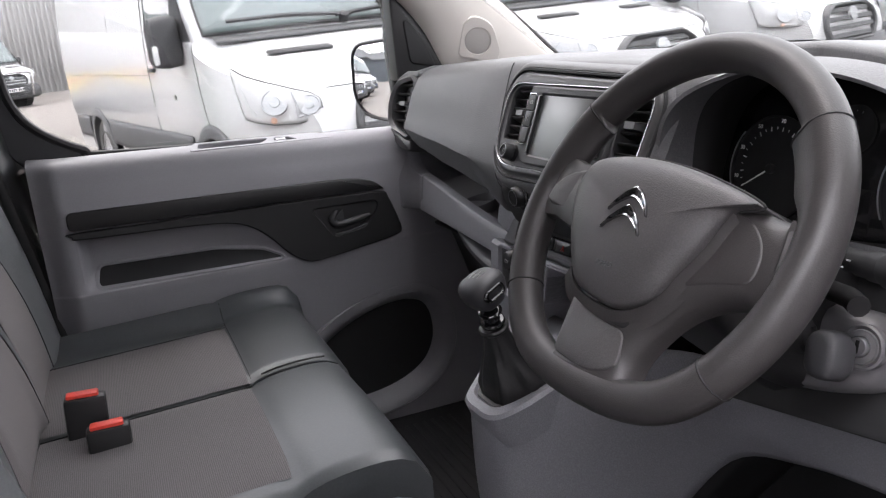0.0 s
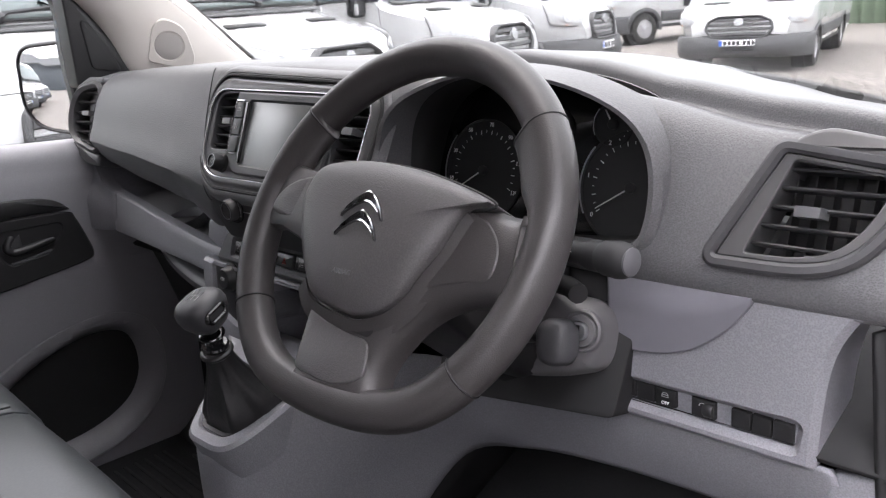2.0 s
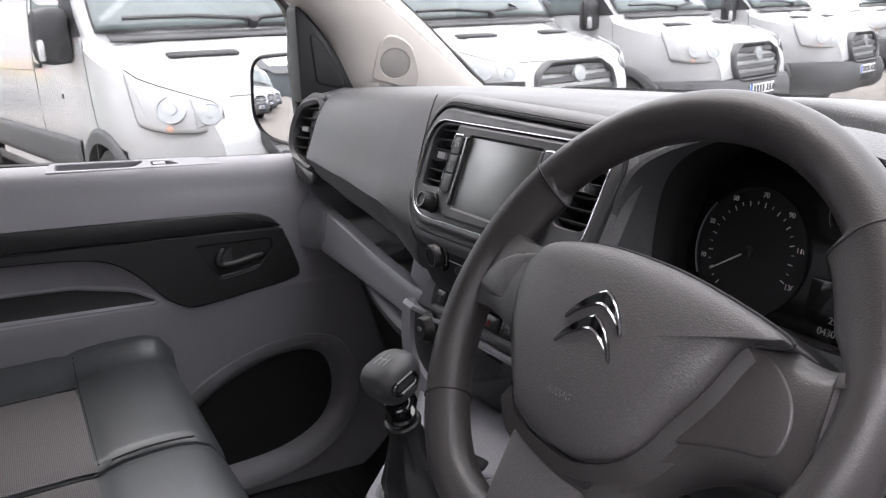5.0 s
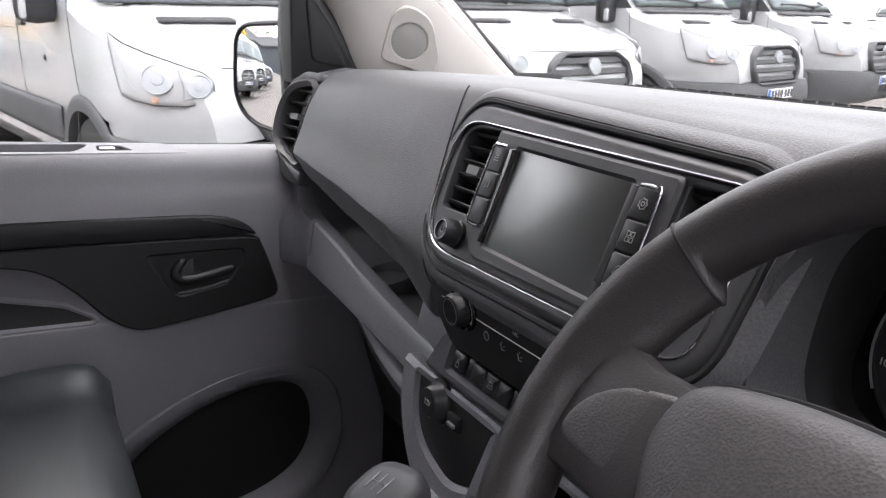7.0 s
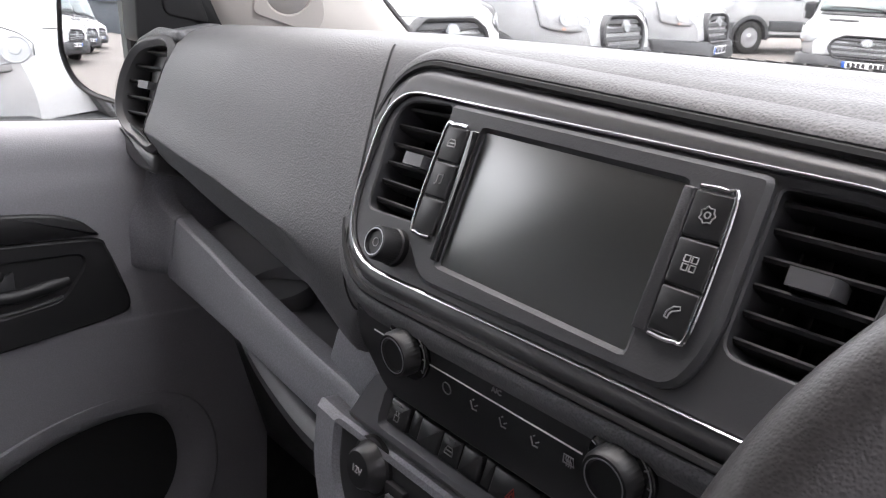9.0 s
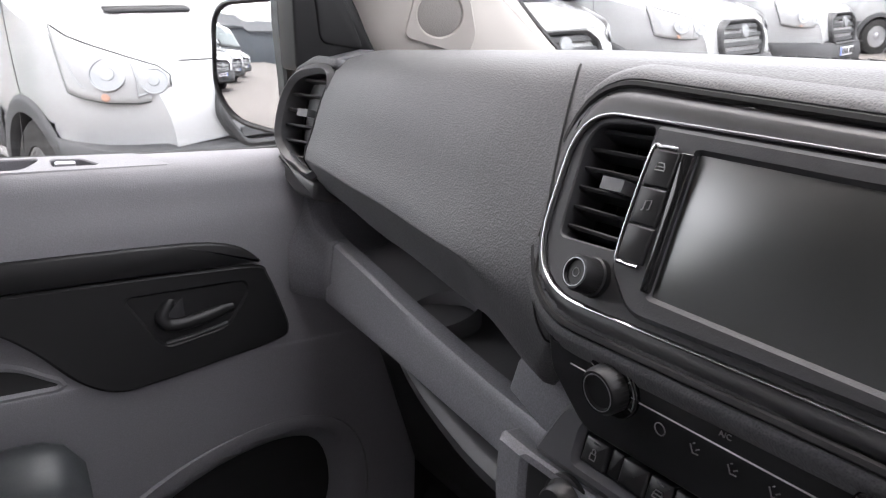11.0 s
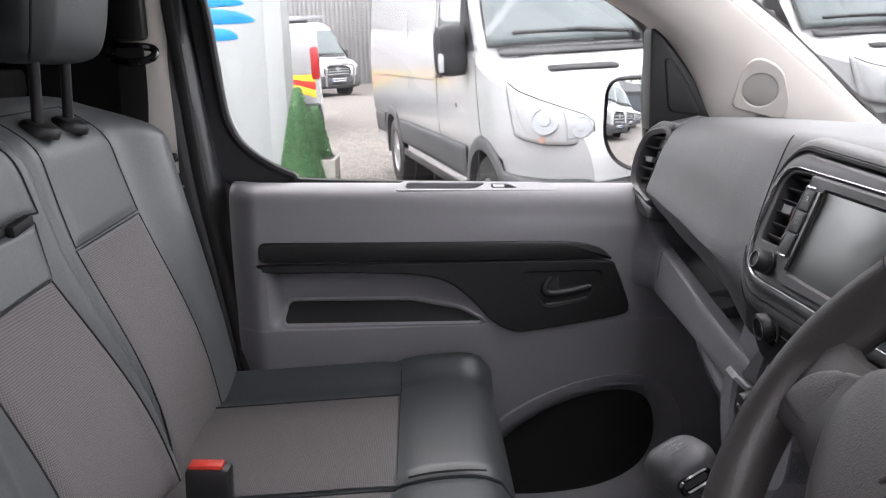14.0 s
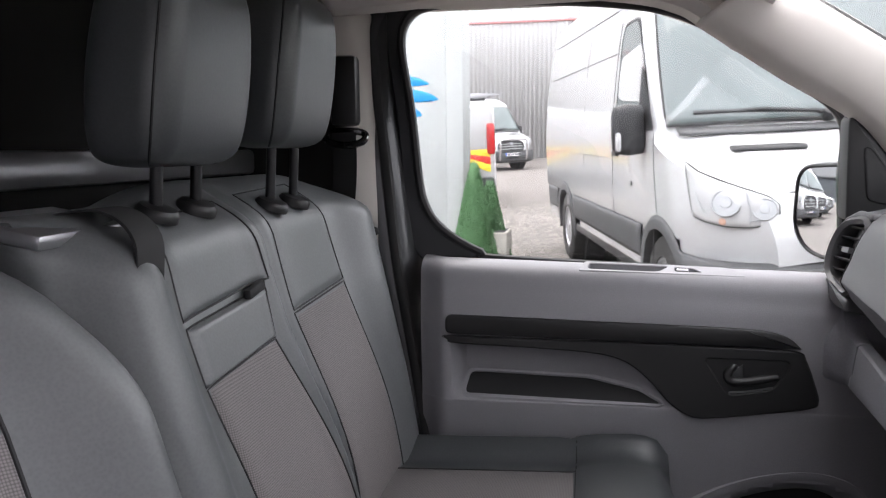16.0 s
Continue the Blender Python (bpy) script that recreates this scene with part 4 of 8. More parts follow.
def vent(name, poly, fr, parent, n, tilt=0.0, tab=None, deep=0.05):
    """Slats, fins and a thumb tab in a dark duct."""
    part(name + "_duct", Geo().plate(poly, fr, -deep - 0.006, -deep, 0.001), matt_black, parent)
    ys = [p.y for p in poly]
    lo, hi = min(ys), max(ys)
    for k in range(n):
        b = lerp(lo, hi, (k + 0.6) / n)
        xs = []
        for i in range(len(poly)):
            a, c = poly[i - 1], poly[i]
            if (a.y > b) != (c.y > b):
                xs.append(lerp(a.x, c.x, (b - a.y) / (c.y - a.y)))
        if len(xs) < 2:
            continue
        x0, x1 = min(xs), max(xs)
        g = Geo()
        prof = [(-0.0, 0.0016), (-0.016, 0.0008), (-0.016, -0.0008), (-0.0, -0.0016), (0.0012, 0.0)]
        g.loft([[fr.at(x, b + dv + dh * tilt, dh - 0.006) for dh, dv in prof] for x in (x0 - 0.001, x1 + 0.001)])
        part("slat", g, vent_black, parent)
    m = max(3, int((max(p.x for p in poly) - min(p.x for p in poly)) / 0.014))
    for k in range(m):
        a = lerp(min(p.x for p in poly), max(p.x for p in poly), (k + 0.5) / m)
        if inside((a, 0.5 * (lo + hi)), poly):
            part("fin", Geo().loft([[fr.at(a + s, lo if e else hi, h) for s, h in ((-0.0008, -0.028), (0.0008, -0.028), (0.0008, -0.044), (-0.0008, -0.044))] for e in (0, 1)]), matt_black, parent)
    if tab:
        g = Geo().loft([[fr.at(tab[0] + s * w, tab[1] + t, h) for s, t in ((-1, 0.0045), (1, 0.0045), (1, -0.0045), (-1, -0.0045))] for h, w in ((-0.012, 0.012), (0.002, 0.012), (0.006, 0.0105))])
        part("thumb_tab", g, tab_grey, parent, "grey thumb tab")


vent("left_centre_vent", vl, FB, dash, 6, 0.3, (-0.150, 0.0190))
vent("right_centre_vent", vr, FB, dash, 6, 0.3, (0.148, 0.0140))


def icon(kind, fr, a, b, s, mat, parent, h=0.0):
    """Small line symbols as printed on switches."""
    g = Geo()
    def line(*pts, r=0.06):
        g.tube([fr.at(a + x * s, b + y * s, h) for x, y in pts], s * r, 5)
    ringp = [(0.5 * math.cos(t), 0.5 * math.sin(t)) for t in (2 * math.pi * k / 14 for k in range(15))]
    if kind == "car":
        line((-0.5, -0.2), (-0.45, 0.1), (-0.3, 0.4), (0.3, 0.4), (0.45, 0.1), (0.5, -0.2), (-0.5, -0.2)); line((-0.45, 0.1), (0.45, 0.1))
    elif kind == "note":
        line((-0.3, -0.35), (-0.25, 0.4), (0.35, 0.5), (0.3, -0.25)); line((-0.45, -0.4), (-0.3, -0.35)); line((0.15, -0.3), (0.3, -0.25))
    elif kind == "ring":
        line(*ringp)
    elif kind == "gear":
        line(*[(x * (0.9 if k % 2 else 1.15), y * (0.9 if k % 2 else 1.15)) for k, (x, y) in enumerate(ringp)]); line(*[(x * 0.4, y * 0.4) for x, y in ringp])
    elif kind == "grid":
        for x in (-0.28, 0.28):
            for y in (-0.28, 0.28):
                line((x - 0.2, y - 0.2), (x + 0.2, y - 0.2), (x + 0.2, y + 0.2), (x - 0.2, y + 0.2), (x - 0.2, y - 0.2))
    elif kind == "phone":
        line((-0.45, -0.4), (-0.35, 0.0), (0.0, 0.35), (0.45, 0.45), (0.5, 0.25), (0.3, 0.15), (0.0, 0.05), (-0.15, -0.15), (-0.2, -0.45), (-0.45, -0.4))
    elif kind == "lock":
        line((-0.3, -0.45), (0.3, -0.45), (0.3, 0.05), (-0.3, 0.05), (-0.3, -0.45)); line((-0.18, 0.05), (-0.18, 0.35), (0.0, 0.48), (0.18, 0.35), (0.18, 0.05))
    elif kind == "triangle":
        line((-0.5, -0.4), (0.5, -0.4), (0.0, 0.5), (-0.5, -0.4)); line((-0.24, -0.25), (0.24, -0.25), (0.0, 0.18), (-0.24, -0.25))
    elif kind == "seat":
        line((-0.1, -0.45), (0.4, -0.4)); line((-0.1, -0.45), (-0.3, 0.2)); line((-0.05, 0.35), (0.1, 0.45)); line((0.2, -0.1), (0.5, 0.1))
    elif kind == "screen":
        line((-0.5, -0.25), (-0.4, 0.4), (0.4, 0.4), (0.5, -0.25), (-0.5, -0.25))
        for x in (-0.2, 0.0, 0.2):
            line((x, -0.45), (x + 0.06, -0.1), (x - 0.06, 0.1), (x, 0.3))
    elif kind == "arc":
        line(*[(0.5 * math.cos(t), 0.5 * math.sin(t)) for t in (radians(-60 + 24 * k) for k in range(11))])
    else:
        line((-0.4, 0.0), (0.4, 0.0))
    return part("symbol", g, mat, parent)


def keys(n, a0, a1, b0, b1, fr, h, parent, icons, silver_side):
    """A column of flat keys with a silver edge."""
    hgt = (b1 - b0) / n
    for k in range(n):
        poly = round_poly([(a0, b1 - k * hgt - 0.0006), (a1, b1 - k * hgt - 0.0006), (a1, b1 - (k + 1) * hgt + 0.0006), (a0, b1 - (k + 1) * hgt + 0.0006)], 0.0015, 2)
        kb = part("key", Geo().plate(poly, fr, 0.004, h, 0.0012), key_black, parent)
        if icons[k]:
            icon(icons[k], fr, 0.5 * (a0 + a1), b1 - (k + 0.5) * hgt, 0.008, mark_grey, kb, h + 0.0003)
    s = a0 - 0.001 if silver_side < 0 else a1 + 0.001
    o = a1 - 0.002 if silver_side < 0 else a0 + 0.002
    e = 0.007 * -silver_side
    line = [(o, b1 + 0.001), (s + e, b1 + 0.001), (s, b1 - 0.005), (s, b0 + 0.007), (s + e, b0 - 0.001), (o, b0 - 0.001)]
    part("silver_edge", Geo().tube([fr.at(p.x, p.y, h - 0.0006) for p in spline([(a, b, 0) for a, b in line], 5)], 0.0014, 8), chrome, parent, "silver key edge")


keys(3, -0.1205, -0.0985, -0.0285, 0.0480, FB, 0.0105, dash, ("car", "note", ""), -1)
part("key_flank", Geo().plate(round_poly([(-0.0978, 0.0480), (-0.0885, 0.0478), (-0.0875, -0.0430), (-0.0935, -0.0430)], 0.001, 2), FB, 0.004, 0.0095, 0.001), gloss_black, dash)
keys(3, 0.0805, 0.1030, -0.0330, 0.0435, FB, 0.0105, dash, ("gear", "grid", "phone"), 1)
part("key_flank", Geo().plate(round_poly([(0.0725, 0.0437), (0.0798, 0.0435), (0.0798, -0.0345), (0.0712, -0.0345)], 0.001, 2), FB, 0.004, 0.0100, 0.001), tray_grey, dash)


def knob(fr, a, b, r, h, parent, name="knob", label=""):
    o = fr.at(a, b, 0)
    rings = []
    for q, hh, rib in ((1.12, 0, 0), (1.12, 0.25, 0), (1.0, 0.3, 1), (0.97, 0.88, 1), (0.9, 1.0, 0), (0.72, 1.0, 0), (0.68, 0.9, 0), (0.02, 0.9, 0)):
        rings.append([fr.at(a + r * (q + 0.035 * rib * (k % 2)) * math.cos(math.pi * k / 36), b + r * (q + 0.035 * rib * (k % 2)) * math.sin(math.pi * k / 36), h * hh) for k in range(72)])
    kn = part(name, Geo().loft(rings), trim_black, parent, label)
    part("knob_ring", Geo().lathe([(r * 0.80, h * 0.98), (r * 0.80, h * 1.02), (r * 0.755, h * 1.02), (r * 0.755, h * 0.96)], o, fr.n, 32, False), silver_paint, kn, "silver ring")
    return kn


kn = knob(FB, -0.1405, -0.0455, 0.0125, 0.022, dash, "power_knob")
icon("ring", FB, -0.1405, -0.0455, 0.006, mark_grey, kn, 0.0202)

# heater panel
FH = Frame((0.2235, 0.010, 0.745), (0, -1, 0), (-0.10, 0, 1))
hp = part("heater_panel", Geo().plate(round_poly([(-0.1655, 0.0300), (0.155, 0.0330), (0.150, -0.036), (-0.130, -0.036), (-0.1630, -0.0005)], [0.005, 0.006, 0.006, 0.01, 0.006]), FH, -0.02, 0.004, 0.002), key_black, dash, "black heater control panel")
part("heater_inset", Geo().rim_plate(round_poly([(-0.1605, 0.0275), (0.150, 0.0300), (0.150, 0.0255), (-0.1605, 0.0230)], 0.002), round_poly([(-0.1585, 0.0263), (0.148, 0.0288), (0.148, 0.0267), (-0.1585, 0.0242)], 0.001), FH, 0.002, 0.0050, 0.0004), tray_grey, hp)
g = Geo().tube([FH.at(-0.0750, 0.0090, 0.0045), FH.at(0.0640, 0.0080, 0.0045)], 0.0007, 4)
g.tube([FH.at(-0.1400, 0.0118, 0.0045), FH.at(-0.1225, 0.0114, 0.0045)], 0.0007, 4)
part("white_line", g, mark_white, hp)
for a in (-0.096, 0.092):
    k = knob(FH, a, 0.0125, 0.0165, 0.020, dash, "heater_knob", "black rotary knob with silver ring")
    ring = [V2((a + 0.0228 * math.cos(t), 0.0125 + 0.0228 * math.sin(t))) for t in (2 * math.pi * j / 40 for j in range(40))]
    part("knob_collar", Geo().plate(ring, FH, 0.002, 0.0075, 0.0015), gloss_black, k)
    arc = [FH.at(a + 0.0208 * math.cos(radians(t)), 0.0125 + 0.0208 * math.sin(radians(t)), 0.0078) for t in range(-28, 104, 6)]
    part("scale_arc", Geo().tube(arc, 0.0005, 4), mark_grey, k)
    g = Geo()
    for t in range(-30, 151, 30):
        g.tube([FH.at(a + q * math.cos(radians(t)), 0.0125 + q * math.sin(radians(t)), 0.0078) for q in (0.0186, 0.0215)], 0.0005, 4)
    part("scale_marks", g, mark_grey, k)
for a, kind in ((-0.0560, "ring"), (-0.0290, "seat"), (-0.0015, "seat"), (0.0262, "seat"), (0.0540, "screen")):
    icon(kind, FH, a, -0.0020, 0.0085, mark_grey, hp, 0.0045)
words("heater_words", "A/C", FH, -0.0065, 0.0172, 0.0055, mark_grey, hp).location = FH.n * 0.0045

# switch row on a grey ledge
FT = Frame((0.238, 0.010, 0.682), (0, -1, 0), (0.30, 0, 0.95))
led = part("switch_ledge", Geo().pierced(round_poly([(-0.1640, 0.0310), (0.16, 0.0310), (0.16, -0.022), (-0.1880, -0.022)], [0.014, 0.01, 0.006, 0.008]), [round_poly([(-0.1400, 0.0155), (0.128, 0.0155), (0.128, -0.0075), (-0.1400, -0.0075)], 0.003, 2)], FT, -0.030, 0.010, 0.005, 0.0), ledge_grey, dash, "dark grey switch ledge")
part("switch_tray", Geo().plate(round_poly([(-0.142, 0.0175), (0.130, 0.0175), (0.130, -0.0095), (-0.142, -0.0095)], 0.002, 2), FT, -0.012, -0.004, 0.001), matt_black, led)
lims = [-0.1375, -0.1130, -0.0995, -0.0740, -0.0520, -0.0315, -0.0200, 0.0225, 0.0340, 0.0550, 0.0800, 0.1030, 0.1260]
for k in range(len(lims) - 1):
    a0, a1 = lims[k] + 0.0006, lims[k + 1] - 0.0006
    low = k in (1, 5, 7)
    kb = part("switch", Geo().plate(round_poly([(a0, 0.0140), (a1, 0.0140), (a1, -0.0062), (a0, -0.0062)], 0.0015, 2), FT, -0.008, 0.0055 if low else 0.0085, 0.0018), trim_black if low else key_black, led)
    c = 0.5 * (a0 + a1)
    if k in (0, 3, 6, 8):
        icon({0: "lock", 3: "car", 6: "triangle", 8: "car"}[k], FT, c, 0.0025, 0.0088, mark_red if k == 6 else mark_grey, kb, 0.0088)
    if k in (0, 3):
        part("switch_led", Geo().box(FT.at(c, 0.0108, 0.0086), (0.0008, 0.006, 0.0012), 0), tab_grey, kb)

# lower centre stack: grey frame, socket panel, open cubby
FC = Frame((0.226, 0.010, 0.610), (0, -1, 0), (0.10, 0, 1))
cs_out = [V2((p.x, p.y)) for p in round_poly([(-0.230, 0.053), (-0.192, 0.050), (0.165, 0.050), (0.17, -0.085), (-0.10, -0.115), (-0.19, -0.075), (-0.228, -0.01)], [0.01, 0.006, 0.01, 0.02, 0.05, 0.05, 0.05], 5)]
sock = round_poly([(-0.190, 0.044), (-0.035, 0.044), (-0.040, -0.020), (-0.105, -0.045), (-0.165, -0.030), (-0.188, 0.0)], [0.006, 0.006, 0.02, 0.02, 0.03, 0.02], 4)
cub = round_poly([(-0.030, 0.042), (0.150, 0.042), (0.150, -0.065), (-0.070, -0.080), (-0.060, -0.040)], 0.012)
part("stack_frame", Geo().pierced(cs_out, [sock, cub], FC, -0.05, 0.012, 0.006, 0.03), dash_grey, dash, "grey plastic console frame")
part("socket_panel", Geo().plate(sock, FC, -0.05, 0.008, 0.001), key_black, dash)
part("socket_collar", Geo().lathe([(0.0245, 0.007), (0.0240, 0.011), (0.0215, 0.012), (0.0205, 0.009)], FC.at(-0.1400, 0.0300), FC.n, 30), trim_black, dash)
part("cubby", Geo().plate(cub, FC, -0.14, -0.12, 0.001), matt_black, dash, "dark open cubby")
sk = part("power_socket", Geo().lathe([(0.021, 0.006), (0.021, 0.012), (0.0185, 0.015), (0.0165, 0.022), (0.0145, 0.024), (0.001, 0.0245)], FC.at(-0.1400, 0.0300), FC.n, 28), key_black, dash, "round black 12V socket cap")
words("socket_words", "12V", FC, -0.1400, 0.0300, 0.0085, mark_grey, sk).location = FC.n * 0.0248
part("usb_port", Geo().box(FC.at(-0.1060, 0.0220, 0.008), (0.010, 0.024, 0.016), 0.002), matt_black, dash)
part("usb_tongue", Geo().box(FC.at(-0.1060, 0.0195, 0.012), (0.008, 0.014, 0.004), 0.001), silver_paint, dash)

# passenger side shelf: open tray and its grey lip
spline_lip = spline([(0.252, 0.648, 0.7250), (0.250, 0.550, 0.7105), (0.248, 0.470, 0.6975), (0.243, 0.337, 0.6810), (0.239, 0.250, 0.6740), (0.235, 0.190, 0.6730)], 8)
NL = len(spline_lip) - 1


def lip_z(y):
    """Height of the lip's top at a place across the cab."""
    for a, b in zip(spline_lip, spline_lip[1:]):
        if b.y <= y <= a.y:
            return lerp(a.z, b.z, (a.y - y) / (a.y - b.y))
    return spline_lip[-1].z if y < 0.3 else 0.725 + 0.15 * (y - 0.648)


def lip_ring(p):
    """Section of the grey lip, from the tray over its top and down its front."""
    d = p.z - (0.630 + 0.045 * (p.y - 0.25))
    return [p + Vector((a, 0, c)) for a, c in ((0.15, -0.026), (0.048, -0.025), (0.036, -0.022), (0.031, -0.012), (0.0275, -0.0025), (0.0255, 0.0), (0.0110, 0.0), (0.0080, -0.0008), (0.0060, -0.0028), (0.0030, -0.25 * d), (0.0, -0.5 * d), (-0.0025, -0.75 * d), (-0.004, -d + 0.004), (-0.003, -d), (0.003, -d - 0.002), (0.07, -d - 0.001))]


g = Geo().loft([lip_ring(p) for p in spline_lip], False, False)
part("shelf_lip", g, dash_grey, dash, "grey shelf lip", sharp=30, thick=0.003)
# the lip's end swells into a fender that rises to the vent beside the door
def fender_ring(x, y, bottom, top, lean):
    """A section of the fender, from behind its foot up its face and over into the tray."""
    h = top - bottom
    face = [Vector((x + 0.05, y, bottom - 0.002)), Vector((x + 0.008, y, bottom))]
    face += [Vector((x + lean * smooth(0.35, 1.0, k / 7) + 0.004 * (1 - k / 7), y + 0.3 * lean * smooth(0.35, 1.0, k / 7), bottom + 0.004 + (h - 0.007) * k / 7)) for k in range(8)]
    t = Vector((x + lean, y + 0.3 * lean, top))
    return face + [t + Vector((0.004, 0, -0.0006)), t + Vector((0.009, 0, 0.0)), t + Vector((0.022, -0.001, -0.001)), t + Vector((0.027, -0.002, -0.006)), t + Vector((0.036, -0.004, -0.022)), t + Vector((0.12, -0.004, -0.028))]


fender = [(0.300, 0.738, 0.650, 0.800, 0.010), (0.246, 0.733, 0.650, 0.800, 0.014), (0.222, 0.722, 0.650, 0.802, 0.026), (0.216, 0.708, 0.650, 0.800, 0.032), (0.220, 0.693, 0.650, 0.782, 0.028), (0.232, 0.673, 0.649, 0.744, 0.016), (0.244, 0.655, 0.6485, 0.7275, 0.012), (0.2475, 0.636, 0.648, 0.7240, 0.008)]
fine = []
for a, b, c, d in zip([fender[0]] + fender, fender, fender[1:], fender[2:] + [fender[-1]]):
    for k in range(5):
        t = k / 5
        fine.append([0.5 * (2 * q + (r - p) * t + (2 * p - 5 * q + 4 * r - w) * t * t + (3 * q - p - 3 * r + w) * t ** 3) for p, q, r, w in zip(a, b, c, d)])
part("lip_end", Geo().loft([fender_ring(*q) for q in fine + [fender[-1]]], False, False), dash_grey, dash, "grey end of the shelf lip", sharp=40, thick=0.003)
g = Geo().tube([p + Vector((0.037, 0, -0.0190)) for p in spline_lip[1:-8]], 0.0016, 6)
part("shelf_edge", g, silver_paint, dash)
g = Geo().sheet(lambda u, v: (lerp(0.262, 0.40, v), lerp(0.72, 0.20, u), lip_z(lerp(0.72, 0.20, u)) - 0.024 + 0.004 * v), NL, 6)
g.sheet(lambda u, v: (0.40 - 0.02 * v, lerp(0.70, 0.20, u), lerp(0.64, 0.80, v)), 10, 4)
part("shelf_tray", g, shelf_grey, dash, thick=0.004)
cup = [(0.300 + 0.040 * math.cos(t), 0.455 + 0.040 * math.sin(t)) for t in (2 * math.pi * k / 32 for k in range(32))]
g = Geo().loft([[Vector((x, y, z + 0.010 * (x - 0.30) / 0.04)) for x, y in [(lerp(0.300, q[0], s), lerp(0.455, q[1], s)) for q in cup]] for s, z in ((1.10, 0.660), (1.10, 0.684), (1.04, 0.6875), (0.98, 0.684), (0.94, 0.672))], True, False)
part("cup_holder", g, shelf_grey, dash, "dark round cup holder")
part("corner_pad", Geo().plate(round_poly([(-0.2560, 0.690), (-0.190, 0.668), (-0.140, 0.686), (-0.150, 0.722), (-0.247, 0.722)], 0.004), Frame((0.178, 0, 0), (0, -1, 0), (0.095, 0, 1)), -0.03, 0.0, 0.003), dash_grey, dash)
# the glove tray beneath the lip and its lower frame
g = Geo().sheet(lambda u, v: (lerp(0.300, 0.42, v ** 0.7) + 0.02 * u, lerp(0.72, 0.21, u), 0.615 + 0.045 * lerp(0.47, -0.04, u) - 0.30 * v), NL, 10)
# dark grey here holds the shade of the footwell
part("knee_panel", g, tray_grey, dash, "lower plastic panel, coloured dark for the footwell shade", thick=0.004)
g = Geo().loft([[p + Vector(d) for d in ((0.060, 0, 0.004), (0.020, 0, 0.002), (0.006, 0, -0.002), (0.0, 0, -0.010), (0.002, 0, -0.022), (0.012, 0, -0.030), (0.06, 0, -0.034))] for p in spline([(0.300, 0.600, 0.655), (0.272, 0.500, 0.632), (0.258, 0.425, 0.6165), (0.249, 0.334, 0.602), (0.246, 0.262, 0.597), (0.246, 0.205, 0.596)], 6)], False, False)
# darker than the lip above: its shadow is put into the colour
part("glove_frame", g, ledge_grey, dash, thick=0.003)
# closes the gap between the pad's end and the body side
part("end_filler", Geo().box((0.55, 0.735, 0.905), (0.44, 0.09, 0.012), 0.003, Matrix.Rotation(radians(4), 3, "Y")), matt_black, dash)

# left end vent
part("end_vent_panel", Geo().rim_plate(inset(LVENT, -0.013), LVENT, FV, -0.020, 0.007, 0.006, 0.03), bezel_satin, dash, "satin grey vent surround")
vent("end_vent", LVENT, FV, dash, 6, 0.2, (0.000, 0.002), 0.045)
capo = [V2((p.x, p.y)) for p in round_poly([(-0.050, -0.050), (0.0, -0.070), (0.042, -0.078), (0.042, -0.102), (0.0, -0.098), (-0.045, -0.075)], 0.008)]
part("vent_cap", Geo().plate(capo, FV, -0.05, 0.0, 0.006), bezel_satin, dash)
capt = [V2((p.x, p.y)) for p in round_poly([(0.048, 0.072), (0.0, 0.074), (-0.036, 0.058), (-0.050, 0.034), (-0.030, 0.052), (0.0, 0.060), (0.048, 0.058)], 0.006)]
part("vent_brow", Geo().plate(capt, FV, -0.05, 0.001, 0.004), dash_black, dash)
part("end_cheek", Geo().loft([[Vector((x + 0.01, 0.735, z)), Vector((x, 0.728, z)), Vector((x - 0.004, 0.70, z)), Vector((x, 0.68, z))] for x, z in ((0.34, 0.955), (0.29, 0.945), (0.272, 0.90), (0.262, 0.85), (0.258, 0.80), (0.29, 0.775))], False, False), dash_black, dash, thick=0.004)

# right vent
part("side_vent_panel", Geo().rim_plate(inset(RVENT, -0.0115), RVENT, FR, -0.03, 0.006, 0.003, 0.03), tray_grey, dash)
part("side_vent_brow", Geo().plate(round_poly([(-0.0225, 0.0495), (0.0880, 0.0375), (0.1000, 0.0560), (0.0120, 0.0700), (-0.0110, 0.0620)], [0.003, 0.006, 0.006, 0.010, 0.012]), FR, -0.05, 0.005, 0.004), bezel_satin, dash)
vin = round_poly([(-0.0440, -0.0425), (0.0130, -0.0405), (0.0450, -0.0230), (0.0720, 0.0320), (-0.0135, 0.0415)], [0.004, 0.030, 0.040, 0.010, 0.004], 6)
part("side_vent_flank", Geo().pierced(inset(RVENT, 0.0005), [vin], FR, -0.02, 0.001, 0.001, 0.02), bezel_satin, dash)
vent("side_vent", vin, FR, dash, 5, 0.1, (0.006, -0.002))

# instrument binnacle
FCl = Frame((0.352, -0.365, 0.830), (0, -1, 0), (0.22, 0, 0.97))
ring0 = [Vector((0.290, p.x, p.y)) for p in CLUSTER]
cx, cz = -0.380, 0.845
def lip_ring_at(x0, rise, sy, sz):
    return [Vector((x0 + rise * max(0, (p.z - 0.85) / 0.1) - 0.034 * smooth(-0.30, -0.20, p.y), cx + (p.y - cx) * sy, cz + (p.z - cz) * sz)) for p in ring0]


